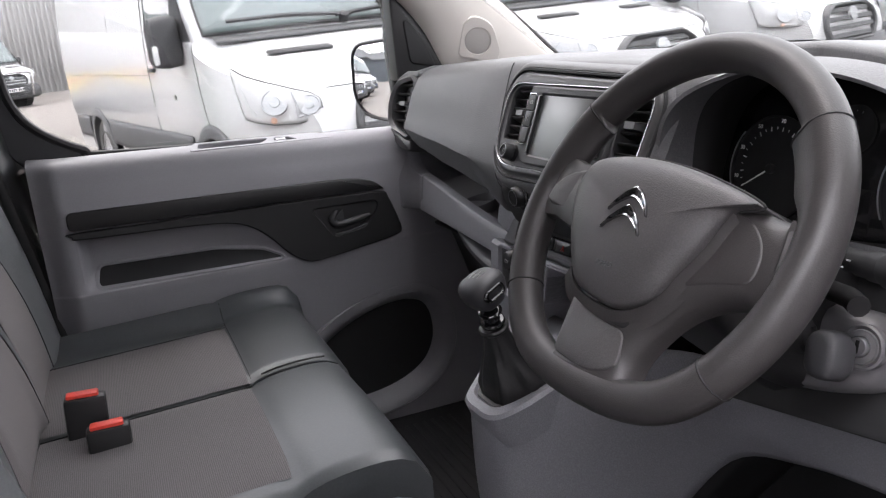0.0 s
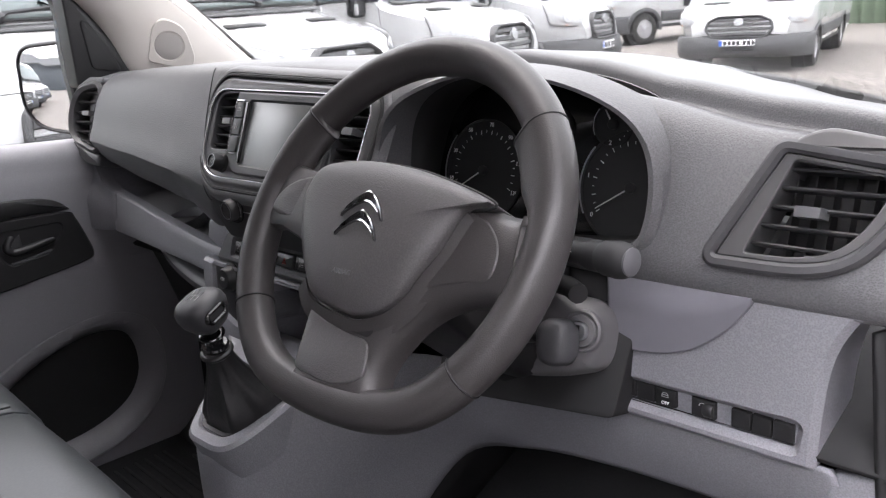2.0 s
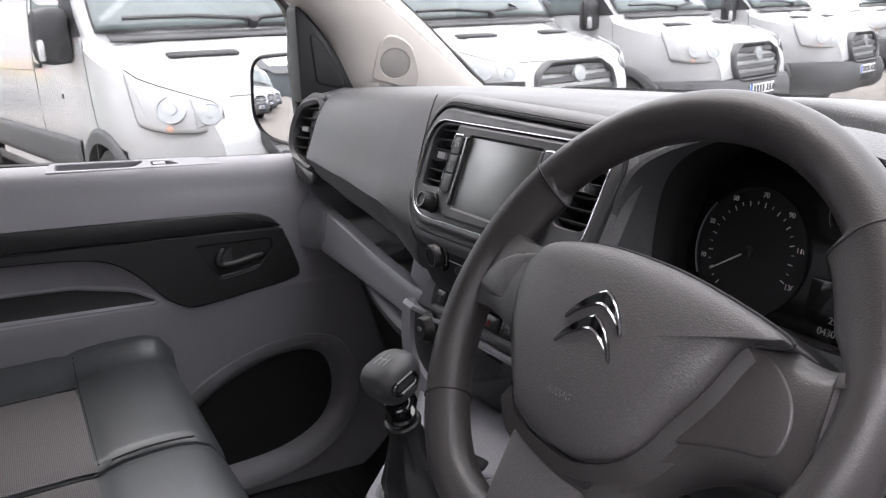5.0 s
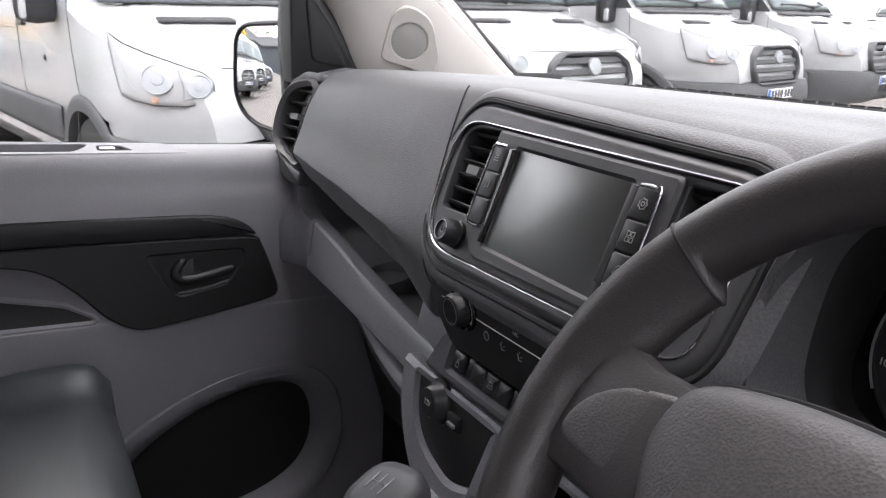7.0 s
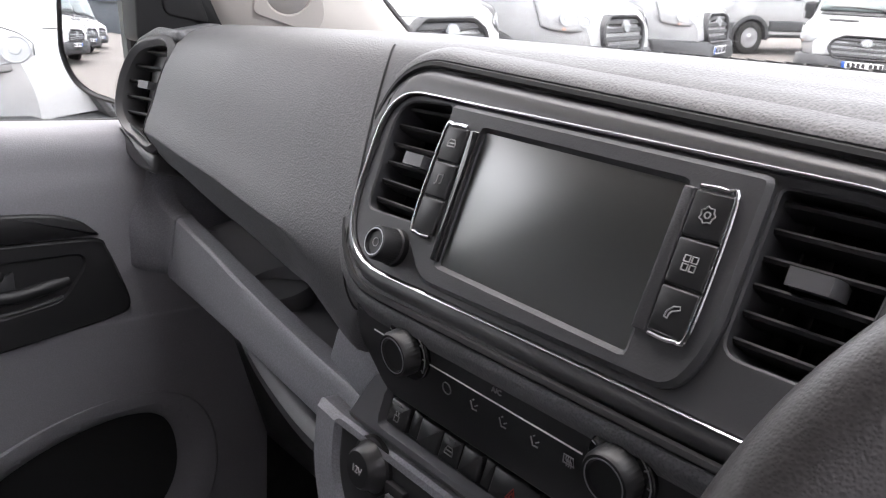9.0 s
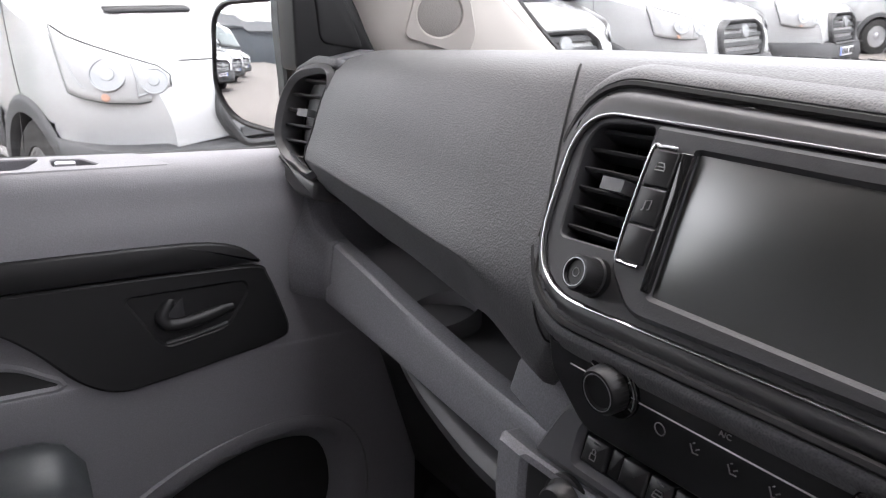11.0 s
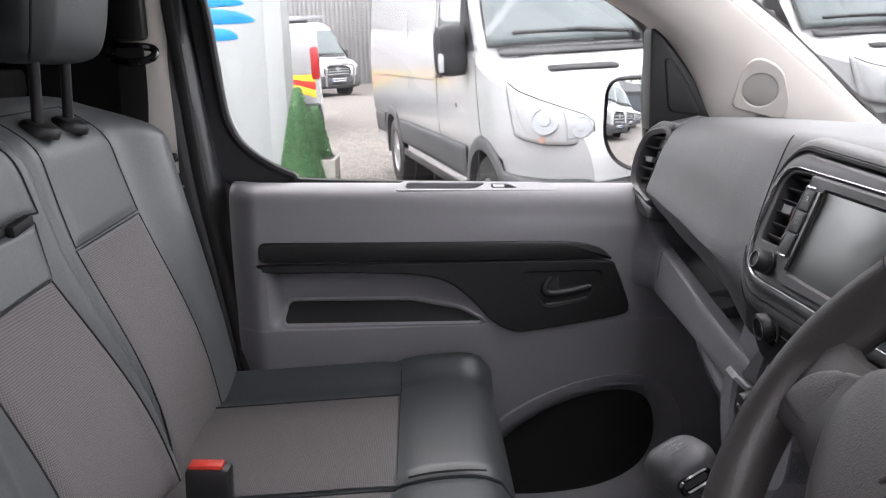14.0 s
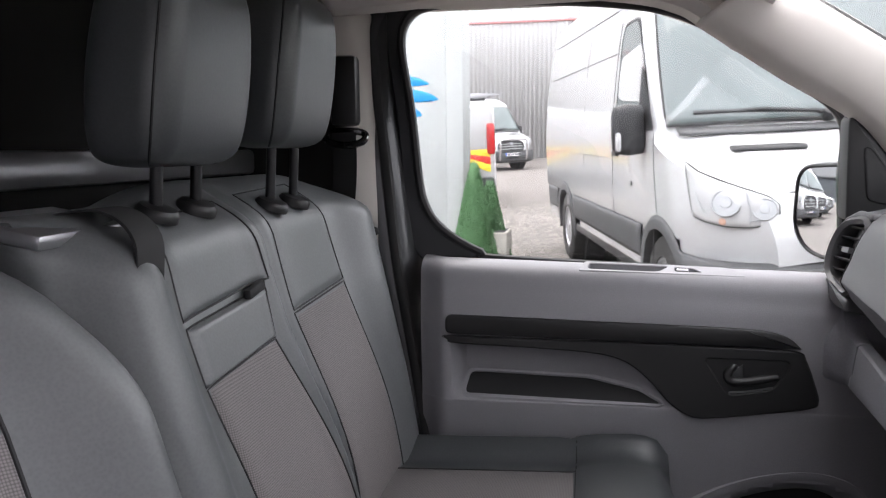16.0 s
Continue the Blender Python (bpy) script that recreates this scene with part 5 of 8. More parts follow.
g = Geo().loft([lip_ring_at(0.312, 0.014, 1.065, 1.085), lip_ring_at(0.282, 0.012, 1.055, 1.06), lip_ring_at(0.276, 0.0, 1.020, 1.02), lip_ring_at(0.277, 0.0, 0.985, 0.98),
                [Vector((0.300, cx + (p.y - cx) * 0.965, cz + (p.z - cz) * 0.96)) for p in ring0]], True, False)
part("binnacle_lip", g, dash_black, dash)
cl = thing("instrument_cluster", (0.34, -0.365, 0.76), "dark instrument cluster with white dials and pointers", "instrument cluster")
g = Geo().loft([[Vector((0.294, cx + (p.y - cx) * 0.972, cz + (p.z - cz) * 0.965)) for p in ring0], [Vector((0.345 + 0.22 * (p.z - 0.83), cx + (p.y - cx) * 0.95, cz + (p.z - cz) * 0.94)) for p in ring0]], True, False)
part("shroud", g, matt_black, cl, thick=0.002)
face = [V2((-(p.x + 0.365) * 1.03, (p.y - 0.835) * 1.05)) for p in CLUSTER]
part("face", Geo().plate(face, FCl, -0.006, 0.0, 0.001), gloss_black, cl)


def dial(a, b, r, nums, start, sweep, needle, minor):
    d = part("dial", Geo().lathe([(r * 1.02, 0.0005), (r * 1.02, 0.004), (r * 0.985, 0.004), (r * 0.985, 0.0008), (0.001, 0.0008)], FCl.at(a, b), FCl.n, 40), matt_black, cl)
    # silver arc on the left only: the ring's glint, modelled as a part
    part("dial_ring", Geo().tube([FCl.at(a + r * 1.03 * math.cos(radians(t)), b + r * 1.03 * math.sin(radians(t)), 0.004) for t in range(140, 216, 7)], 0.0012 if r > 0.04 else 0.0005, 5), silver_paint, d)
    g = Geo()
    for k in range(minor + 1):
        t = radians(start - sweep * k / minor)
        major = k % 2 == 0
        r0, r1 = r * (0.72 if major else 0.75), r * 0.80
        g.tube([FCl.at(a + q * math.cos(t), b + q * math.sin(t), 0.0016) for q in (r0, r1)], 0.0006 if major else 0.0004, 4)
    part("scale_marks", g, mark_white, d)
    for k, s in enumerate(nums):
        if s:
            t = radians(start - sweep * k / (len(nums) - 1))
            words("numerals", s, FCl, a + r * 0.91 * math.cos(t), b + r * 0.91 * math.sin(t), 0.0072, mark_white, d).location = FCl.n * 0.0015
    t = radians(needle)
    p0, p1 = FCl.at(a, b, 0.005), FCl.at(a + r * 0.76 * math.cos(t), b + r * 0.76 * math.sin(t), 0.005)
    part("pointer", Geo().tube([p0, p1], [0.0011, 0.0007], 6), mark_white, d)
    part("pointer_hub", Geo().lathe([(0.006, 0.001), (0.006, 0.006), (0.004, 0.008), (0.0005, 0.008)], FCl.at(a, b), FCl.n, 16), matt_black, d)


dial(-0.083, -0.010, 0.062, ["", "10", "30", "50", "70", "90", "110", "130"], 230, 255, 212, 24)
dial(0.128, -0.014, 0.062, ["0", "1", "2", "3", "4"], 215, 180, 212, 16)
dial(0.020, 0.042, 0.026, ["", "", ""], 200, 130, 212, 6)
dial(0.098, 0.052, 0.024, ["", "", ""], 60, 120, 125, 6)
words("trip_words", "2908", FCl, 0.022, -0.052, 0.009, mark_grey, cl).location = FCl.n * 0.001
words("trip_words", "043074", FCl, 0.018, -0.063, 0.009, mark_grey, cl).location = FCl.n * 0.001
part("display", Geo().plate(round_poly([(-0.012, -0.018), (0.058, -0.018), (0.058, -0.068), (-0.012, -0.068)], 0.004), FCl, -0.001, 0.0006, 0.0003), gloss_black, cl)
kb = part("key_strip", Geo().plate(round_poly([(-0.045, -0.070), (0.10, -0.074), (0.10, -0.084), (-0.045, -0.081)], 0.002), FCl, 0.0, 0.012, 0.002), trim_black, cl)
g = Geo()
for k in range(7):
    g.box(FCl.at(-0.035 + 0.019 * k, -0.0765 - 0.0003 * k, 0.0125), (0.001, 0.005 if k % 2 else 0.003, 0.0025), 0)
part("key_marks", g, mark_white, kb)

# right lower panel with switches
FK2 = Frame((0.292, -0.600, 0.655), (0, -1, 0), (-0.02, 0, 1))
kp = [V2(p) for p in round_poly([(-0.1010, 0.092), (0.150, 0.092), (0.1370, 0.0740), (0.1250, 0.0500), (0.1185, 0.0200), (0.1140, -0.0300), (0.1125, -0.0690), (-0.1100, -0.0705), (-0.0955, -0.0200)], [0.012, 0.004, 0.02, 0.03, 0.03, 0.03, 0.008, 0.004, 0.02], 5)]
swr = round_poly([(-0.093, -0.030), (0.096, -0.026), (0.093, -0.050), (-0.095, -0.052)], 0.004)
lp = part("driver_knee_panel", Geo().pierced(kp, [swr], FK2, -0.08, 0.0, 0.007, 0.0), dash_grey, dash, "grey plastic knee panel")
lid_low = spline([(-0.0960, 0.0115, 0), (-0.0650, 0.0090, 0), (-0.0300, 0.0145, 0), (0.0010, 0.0275, 0), (0.0300, 0.0510, 0), (0.0480, 0.0730, 0), (0.0550, 0.0850, 0)], 6)
g = Geo().loft([[FK2.at(p.x, p.y, -0.003), FK2.at(p.x, p.y, 0.0022), FK2.at(p.x - 0.0008, p.y + 0.0014, 0.0032), FK2.at(p.x - 0.001, lerp(p.y, 0.088, 0.5), 0.0034), FK2.at(p.x - 0.001, 0.090, 0.0030)] for p in lid_low], False, False)
part("fuse_lid", g, lid_grey, dash, "smooth grey fuse box lid", sharp=30, thick=0.001)
part("switch_back", Geo().plate(swr, FK2, -0.02, -0.010, 0.001), dash_grey, lp)
for a0, a1 in ((-0.092, -0.071), (-0.070, -0.049), (-0.048, -0.025), (-0.008, 0.017), (0.033, 0.052), (0.053, 0.072), (0.073, 0.092)):
    kb = part("switch", Geo().plate(round_poly([(a0, -0.029), (a1, -0.029), (a1, -0.048), (a0, -0.0485)], 0.0012, 2), FK2, -0.014, -0.005, 0.0012), trim_black, lp)
    if a0 in (-0.048, -0.008):
        icon("car" if a0 == -0.048 else "arc", FK2, 0.5 * (a0 + a1), -0.036, 0.0075, mark_grey, kb, -0.0046)
    if a0 == -0.048:
        words("switch_words", "OFF", FK2, 0.5 * (a0 + a1), -0.0445, 0.005, mark_white, kb).location = FK2.n * -0.0048
    if a0 == -0.008:
        part("thumb_wheel", Geo().lathe([(0.007, -0.005), (0.008, -0.003), (0.008, 0.003), (0.007, 0.005)], FK2.at(0.010, -0.039, -0.008), FK2.u, 18), trim_black, lp)
# end of the dashboard by the open door
part("dash_end", Geo().sheet(lambda u, v: (lerp(0.300, 0.48, v), -0.752 - 0.05 * v - 0.02 * u, lerp(0.728, 0.50, u)), 8, 6), matt_black, dash, thick=0.006)
part("dash_foot", Geo().plate(round_poly([(0.120, -0.070), (0.20, -0.050), (0.20, -0.16), (0.115, -0.16)], 0.01), FK2, -0.10, -0.012, 0.006), dash_grey, dash)

# grey lower panel sweeping from the console to below the column
top = spline([(0.120, 0.058, 0.492), (0.082, 0.046, 0.474), (0.064, 0.010, 0.468), (0.072, -0.050, 0.484), (0.140, -0.073, 0.520), (0.215, -0.120, 0.560), (0.275, -0.200, 0.582), (0.300, -0.330, 0.584), (0.303, -0.480, 0.588), (0.303, -0.620, 0.590), (0.304, -0.725, 0.592)], 6)
low = spline([(0.150, 0.058, 0.130), (0.120, 0.048, 0.130), (0.106, 0.010, 0.130), (0.120, -0.060, 0.130), (0.200, -0.110, 0.200), (0.270, -0.165, 0.300), (0.320, -0.245, 0.430), (0.335, -0.350, 0.470), (0.338, -0.480, 0.490), (0.336, -0.620, 0.500), (0.336, -0.735, 0.505)], 6)
g = Geo().sheet(lambda u, v: (lambda a, b: lerp(a, b, v) + Vector((-0.020 + 0.016 * smooth(-0.25, -0.42, a.y), -0.010, 0)) * math.sin(math.pi * v))(top[round(u * (len(top) - 1))], low[round(u * (len(low) - 1))]), len(top) - 1, 14)
part("lower_panel", g, dash_grey, dash, "smooth grey lower panel", thick=0.004)
g = Geo().sheet(lambda u, v: (lambda b: (b.x + 0.25 * v, b.y, b.z + 0.03 * v))(low[round(u * (len(low) - 1))]), len(low) - 1, 4)
part("panel_return", g, matt_black, dash, thick=0.004)
# left flank and upper deck of the console
g = Geo().sheet(lambda u, v: (lerp(0.112, 0.24, u), 0.056 + 0.037 * u, lerp(lerp(0.488, 0.555, u), 0.13, v)), 8, 8)
part("console_flank", g, dash_grey, dash, thick=0.004)
g = Geo().sheet(lambda u, v: (lerp(0.150, 0.245, u), lerp(0.215, -0.160, v) * lerp(0.36, 1.0, u), lerp(0.530, 0.560, u ** 1.5)), 10, 16)
part("console_deck", g, dash_grey, dash, thick=0.004)

# ---- steering wheel, column, gear lever ----
AZ, EL = 0.065, 0.579
WN = Vector((-math.cos(EL) * math.cos(AZ), -math.cos(EL) * math.sin(AZ), math.sin(EL)))
WU = Vector((0, 0, 1)).cross(WN).normalized()
FW = Frame((0.0975, -0.3885, 0.815), WU, WN.cross(WU))
RR, RH = 0.1790, 0.178


def rim_pt(t, r=1.0):
    a, b = RR * r * math.cos(t), RR * r * math.sin(t)
    if b < -RH * 0.80 * r:
        b = -RH * 0.80 * r - (RR * r - RH * 0.80 * r) * 0.84 * math.tanh((-RH * 0.80 * r - b) / (RR * r - RH * 0.80 * r) * 1.0)
    return a, b


wheel = thing("steering_wheel", tuple(FW.o), "dark grained steering wheel with three spokes and airbag hub", "steering wheel")
def thumb(t):
    """The flat thumb rests on the inner side of the rim, just below the upper joints."""
    out = 0.0
    for a in (t, 180 - t if t <= 180 else 540 - t):
        out = max(out, smooth(6, 20, a) * (1 - smooth(37.2, 37.8, a)))
    return out


angles = sorted(set([3 * k for k in range(120)] + [37.0, 37.4, 38.0, 142.0, 142.6, 143.0, 10, 14, 16, 164, 166, 170]))
rings = []
for deg in angles:
    a, b = rim_pt(radians(deg))
    rad = Vector((a, b)).normalized()
    f = thumb(deg)
    ring = []
    for j in range(24):
        q = 2 * math.pi * j / 24
        c, e = math.cos(q), math.sin(q)
        w = 0.0190 + (0.0125 * f * smooth(0.0, 0.9, -c) if c < 0 else 0.0)
        h = 0.0196 * (1 - 0.22 * f * smooth(0.2, 0.9, -c))
        ring.append(FW.at(a + rad.x * w * c, b + rad.y * w * c, h * e))
    rings.append(ring)
part("rim", Geo().loft(rings, True, False, True), rim_skin, wheel)
for t in (36.5, 143.5, 214, 321):
    a, b = rim_pt(radians(t))
    rad = Vector((a, b)).normalized()
    f = thumb(t)
    ring = []
    for j in range(24):
        q = 2 * math.pi * j / 24
        c, e = math.cos(q), math.sin(q)
        w = 0.0191 + (0.0125 * f * smooth(0.0, 0.9, -c) if c < 0 else 0.0)
        ring.append(FW.at(a + rad.x * w * c, b + rad.y * w * c, 0.0197 * (1 - 0.22 * f * smooth(0.2, 0.9, -c)) * e))
    part("rim_seam", Geo().tube(ring, 0.0010, 5, True), matt_black, wheel)


def spoke(path, widths, thick, mat, name):
    """A spoke lofted from the hub to the rim: centres (a, b, h), half widths across, half thickness."""
    path = [Vector(p) for p in path]
    rings = []
    for i, p in enumerate(path):
        d = (path[min(i + 1, len(path) - 1)] - path[max(i - 1, 0)]).normalized()
        s = Vector((-d.y, d.x, 0)).normalized()
        w, th = widths[i], thick[i]
        rings.append([FW.at(p.x + s.x * w * cx, p.y + s.y * w * cx, p.z + th * cy) for cx, cy in ((1, 0), (0.92, 0.7), (0.6, 1), (-0.6, 1), (-0.92, 0.7), (-1, 0), (-0.9, -0.8), (0.9, -0.8))])
    return part(name, Geo().loft(rings), mat, wheel)


# one moulded body carries the right and the lower spoke, with a sunken panel in each
body = round_poly([(0.040, 0.046), (0.118, 0.030), (0.150, 0.022), (0.172, 0.030), (0.176, -0.062), (0.150, -0.050), (0.116, -0.055), (0.084, -0.076), (0.062, -0.112), (0.056, -0.138), (0.072, -0.168), (-0.064, -0.166), (-0.043, -0.138), (-0.043, -0.080), (-0.060, -0.040)], [0.01, 0.02, 0.02, 0.006, 0.006, 0.02, 0.04, 0.05, 0.04, 0.02, 0.004, 0.004, 0.03, 0.02, 0.02], 6)
sunk = round_poly([(0.080, 0.020), (0.122, 0.019), (0.1420, 0.0030), (0.1500, -0.0150), (0.1480, -0.0360), (0.1130, -0.0420), (0.0700, -0.0560)], [0.004, 0.012, 0.012, 0.012, 0.012, 0.03, 0.01], 6)
g = Geo().pierced(body, [], FW, -0.014, 0.0150, 0.012)
part("spoke_body", g, rim_skin, wheel, sharp=80)
part("spoke_panel", Geo().plate(sunk, FW, 0.010, 0.0164, 0.0022), rim_skin, wheel, sharp=80)
spoke([(-0.030, -0.010, 0.004), (-0.090, 0.008, 0.003), (-0.130, 0.014, 0.002), (-0.158, 0.018, 0.0), (-0.180, 0.020, 0)], [0.046, 0.038, 0.034, 0.038, 0.056], [0.021, 0.018, 0.015, 0.011, 0.006], rim_skin, "spoke")
hub = spline([(-0.1040, 0.020), (-0.0950, 0.0445), (-0.068, 0.0545), (-0.0225, 0.0580), (0.0374, 0.0530), (0.0960, 0.0405), (0.1270, 0.0305), (0.1230, 0.0262), (0.1080, 0.0225), (0.1000, 0.0110), (0.0905, -0.0155), (0.0760, -0.0425), (0.0670, -0.0610), (0.0530, -0.0765), (0.0310, -0.0870), (0.0066, -0.0895), (-0.0394, -0.0820), (-0.0600, -0.0640), (-0.082, -0.0350), (-0.0980, -0.0050)], 5, True)
hub2 = [V2((p.x, p.y)) for p in hub]
cxh, cyh = 0.005, -0.012
rings = []
for d, h in ((0.0, -0.020), (0.0, 0.0150), (0.0006, 0.0190), (0.0014, 0.0215)):
    rings.append([FW.at(p.x, p.y, h) for p in inset(hub2, d)])
for q, h in ((0.965, 0.0245), (0.92, 0.0274), (0.85, 0.0302), (0.74, 0.0330), (0.58, 0.0352), (0.36, 0.0366), (0.12, 0.0371)):
    ring = []
    for p in hub2:
        a = math.atan2((p.y - cyh) / 0.066, (p.x - cxh) / 0.100)
        e = Vector((cxh + 0.100 * math.cos(a), cyh + 0.066 * math.sin(a)))
        c = lerp(p, e, smooth(1.0, 0.50, q))
        ring.append(FW.at(lerp(cxh, c.x, q), lerp(cyh, c.y, q), h))
    rings.append(ring)
part("airbag_cover", Geo().loft(rings), hub_skin, wheel, "dark grey airbag cover", sharp=60)
# raised collar that holds the cover, with a thin dark joint
collar = [inset(hub2, -d) for d in (0.0016, 0.0026, 0.0060, 0.0130, 0.0200)]
span = [k for k, p in enumerate(hub2) if not (p.y > 0.0225 or p.x > 0.1075 or (p.x < -0.062 and p.y > -0.07))]
lo = next(k for k in span if k - 1 not in span)
seq = [k for k in range(lo, lo + len(span))]
rows = [[FW.at(line[k].x, line[k].y, h) for k in seq] for line, h in zip([collar[0]] + collar, (0.008, 0.0175, 0.0200, 0.0190, 0.0155, 0.0125))]
part("cover_collar", Geo().loft(rows, False, False), rim_skin, wheel, sharp=70)
part("cover_gap", Geo().tube([FW.at(p.x, p.y, 0.0135) for p in inset(hub2, -0.0006)], 0.0016, 6, True), matt_black, wheel)
# dark band below the cover and the inset of the lower spoke
part("spoke_band", Geo().plate(round_poly([(-0.0480, -0.0800), (0.0100, -0.0905), (0.0480, -0.0840), (0.0400, -0.1040), (0.0125, -0.1030), (-0.0220, -0.0975), (-0.0470, -0.0880)], 0.006), FW, 0.002, 0.0158, 0.001), trim_black, wheel)
part("spoke_inset", Geo().plate(round_poly([(-0.0440, -0.0905), (-0.0210, -0.0990), (0.0125, -0.1050), (0.0420, -0.1060), (0.0490, -0.1300), (0.0470, -0.1400), (0.0150, -0.1535), (-0.0390, -0.1485), (-0.0410, -0.1380)], [0.006, 0.02, 0.02, 0.01, 0.02, 0.01, 0.02, 0.008, 0.01]), FW, 0.002, 0.0168, 0.0018), hub_skin, wheel)
part("spoke_inset", Geo().plate(round_poly([(-0.098, 0.040), (-0.128, 0.034), (-0.150, 0.020), (-0.158, -0.004), (-0.098, -0.014)], [0.008, 0.012, 0.014, 0.012, 0.008]), FW, -0.004, 0.0185, 0.004), hub_skin, wheel)
# two plain chevrons on the hub
for dy in (0.0, -0.0185):
    mids = [(-0.0265, -0.0040), (-0.0210, 0.0035), (-0.0135, 0.0100), (-0.0060, 0.0148), (0.0, 0.0166), (0.0060, 0.0148), (0.0135, 0.0100), (0.0210, 0.0035), (0.0265, -0.0040)]
    half = [0.0012, 0.0028, 0.0042, 0.0052, 0.0060, 0.0052, 0.0042, 0.0028, 0.0012]
    rows = [[FW.at(0.0045 + x, y + dy + w, 0.034), FW.at(0.0045 + x, y + dy + w * 0.98, 0.0388), FW.at(0.0045 + x, y + dy + w * 0.72, 0.0396), FW.at(0.0045 + x, y + dy - w * 0.55, 0.0386), FW.at(0.0045 + x, y + dy - w * 0.85, 0.0396), FW.at(0.0045 + x, y + dy - w, 0.034)] for (x, y), w in zip(mids, half)]
    part("chevron", Geo().loft(rows, True, True), chevron_chrome, wheel, "chrome chevron", sharp=25)
words("hub_words", "AIRBAG", FW, 0.000, -0.055, 0.007, dash_black, wheel).location = FW.n * 0.0352

# column shroud, ignition lock, stalks
col = thing("steering_column", (0.25, -0.42, 0.66), "grey plastic steering column cover with ignition lock and stalks", "steering column")
ax = -FW.n
c0 = FW.o + ax * 0.045
rings = []
for d, w, hh, dz in ((0.0, 0.062, 0.050, 0.0), (0.03, 0.072, 0.062, -0.004), (0.09, 0.078, 0.070, -0.010), (0.16, 0.078, 0.072, -0.016)):
    o = c0 + ax * d + FW.v * dz
    rings.append([o + FW.u * p.x + FW.v * p.y for p in round_rect(2 * w, 2 * hh, 0.03, 5)])
part("upper_shroud", Geo().loft(rings), trim_black, col)
FI = Frame((0.236, -0.496, 0.690), (0.12, -1, 0.02), (0.30, 0, 0.95))
lower = [V2((p.x, p.y)) for p in round_poly([(-0.150, 0.030), (-0.05, 0.036), (0.006, 0.036), (0.0260, 0.022), (0.0250, -0.024), (0.010, -0.042), (-0.060, -0.056), (-0.150, -0.050)], [0.02, 0.02, 0.03, 0.03, 0.03, 0.03, 0.03, 0.02], 5)]
part("lower_shroud", Geo().plate(lower, FI, -0.09, -0.004, 0.016), shaded_grey, col, "grey lower column shroud")
lk = part("ignition_lock", Geo().lathe([(0.0215, -0.006), (0.0215, 0.001), (0.0195, 0.003), (0.0165, 0.0015), (0.0155, 0.004), (0.0100, 0.005), (0.0095, 0.003)], FI.at(0.010, 0.004), FI.n, 36, True), shaded_grey, col)
part("lock_barrel", Geo().lathe([(0.0092, 0.0), (0.0092, 0.0075), (0.0080, 0.009), (0.0005, 0.009)], FI.at(0.010, 0.004), FI.n, 24), silver_paint, lk, "steel key barrel")
part("key_slot", Geo().box(FI.at(0.010, 0.004, 0.0088), (0.0035, 0.012, 0.002), 0.0004, Matrix((FI.u, FI.v, FI.n)).transposed()), matt_black, lk)
st = part("light_stalk", Geo().tube(spline([(0.215, -0.43, 0.785), (0.207, -0.50, 0.786), (0.201, -0.545, 0.787), (0.198, -0.560, 0.788)], 4), [0.008] * 4 + [0.0105] * 4 + [0.0130] * 5, 16), matt_black, col)
e = Vector((-0.08, -1.0, 0.03)).normalized()
kn = part("stalk_knob", Geo().lathe([(0.0128, -0.002), (0.0155, 0.004), (0.0165, 0.018), (0.0158, 0.024), (0.0142, 0.027), (0.0140, 0.0275), (0.0130, 0.030), (0.0005, 0.0305)], (0.198, -0.560, 0.788), e, 28), matt_black, st)
part("stalk_cap", Geo().lathe([(0.0128, 0.0280), (0.0124, 0.0315), (0.009, 0.0335), (0.0005, 0.034)], (0.198, -0.560, 0.788), e, 28), ledge_grey, st, "dark grey stalk end cap")
g = Geo()
for k in range(5):
    g.box((0.184, -0.520 - 0.007 * (k // 2), 0.800 - 0.007 * (k % 3)), (0.0008, 0.004, 0.0012), 0)
part("stalk_marks", g, mark_white, st)
pod = part("cruise_pod", Geo().tube(spline([(0.215, -0.42, 0.715), (0.190, -0.460, 0.708), (0.176, -0.476, 0.705)], 4), [0.016, 0.018, 0.019, 0.020, 0.021, 0.022, 0.022, 0.021, 0.016], 16, flat=1.3), trim_black, col, "black control pod")
FP = Frame((0.176, -0.520, 0.706), (0.10, -1, 0.10), (0.30, 0.10, 0.95))
g = Geo().loft([[FP.at(p.x * s, p.y * s, h) for p in round_rect(0.034, 0.044, 0.014, 5)] for s, h in ((0.86, -0.020), (1.0, -0.014), (1.0, 0.000), (0.92, 0.006), (0.74, 0.0095), (0.4, 0.011), (0.05, 0.0112))])
part("pod_paddle", g, tray_grey, pod, "dark grey control paddle")
part("pod_wheel", Geo().lathe([(0.014, -0.008), (0.017, -0.005), (0.017, 0.005), (0.014, 0.008)], (0.186, -0.484, 0.712), (0.3, -0.9, 0.2), 20), trim_black, pod)
part("column_lever", Geo().tube([(0.25, -0.455, 0.735), (0.228, -0.50, 0.742), (0.215, -0.52, 0.742)], 0.010, 10), trim_black, col)
part("column_gap", Geo().plate(round_poly([(-0.20, 0.085), (0.044, 0.085), (0.046, 0.030), (0.030, -0.085), (-0.20, -0.100)], 0.010), FI, -0.10, -0.050, 0.002), matt_black, col)
part("column_sleeve", Geo().tube([c0 + ax * 0.10 - FW.v * 0.03, c0 + ax * 0.30 - FW.v * 0.06], 0.05, 14), matt_black, col)

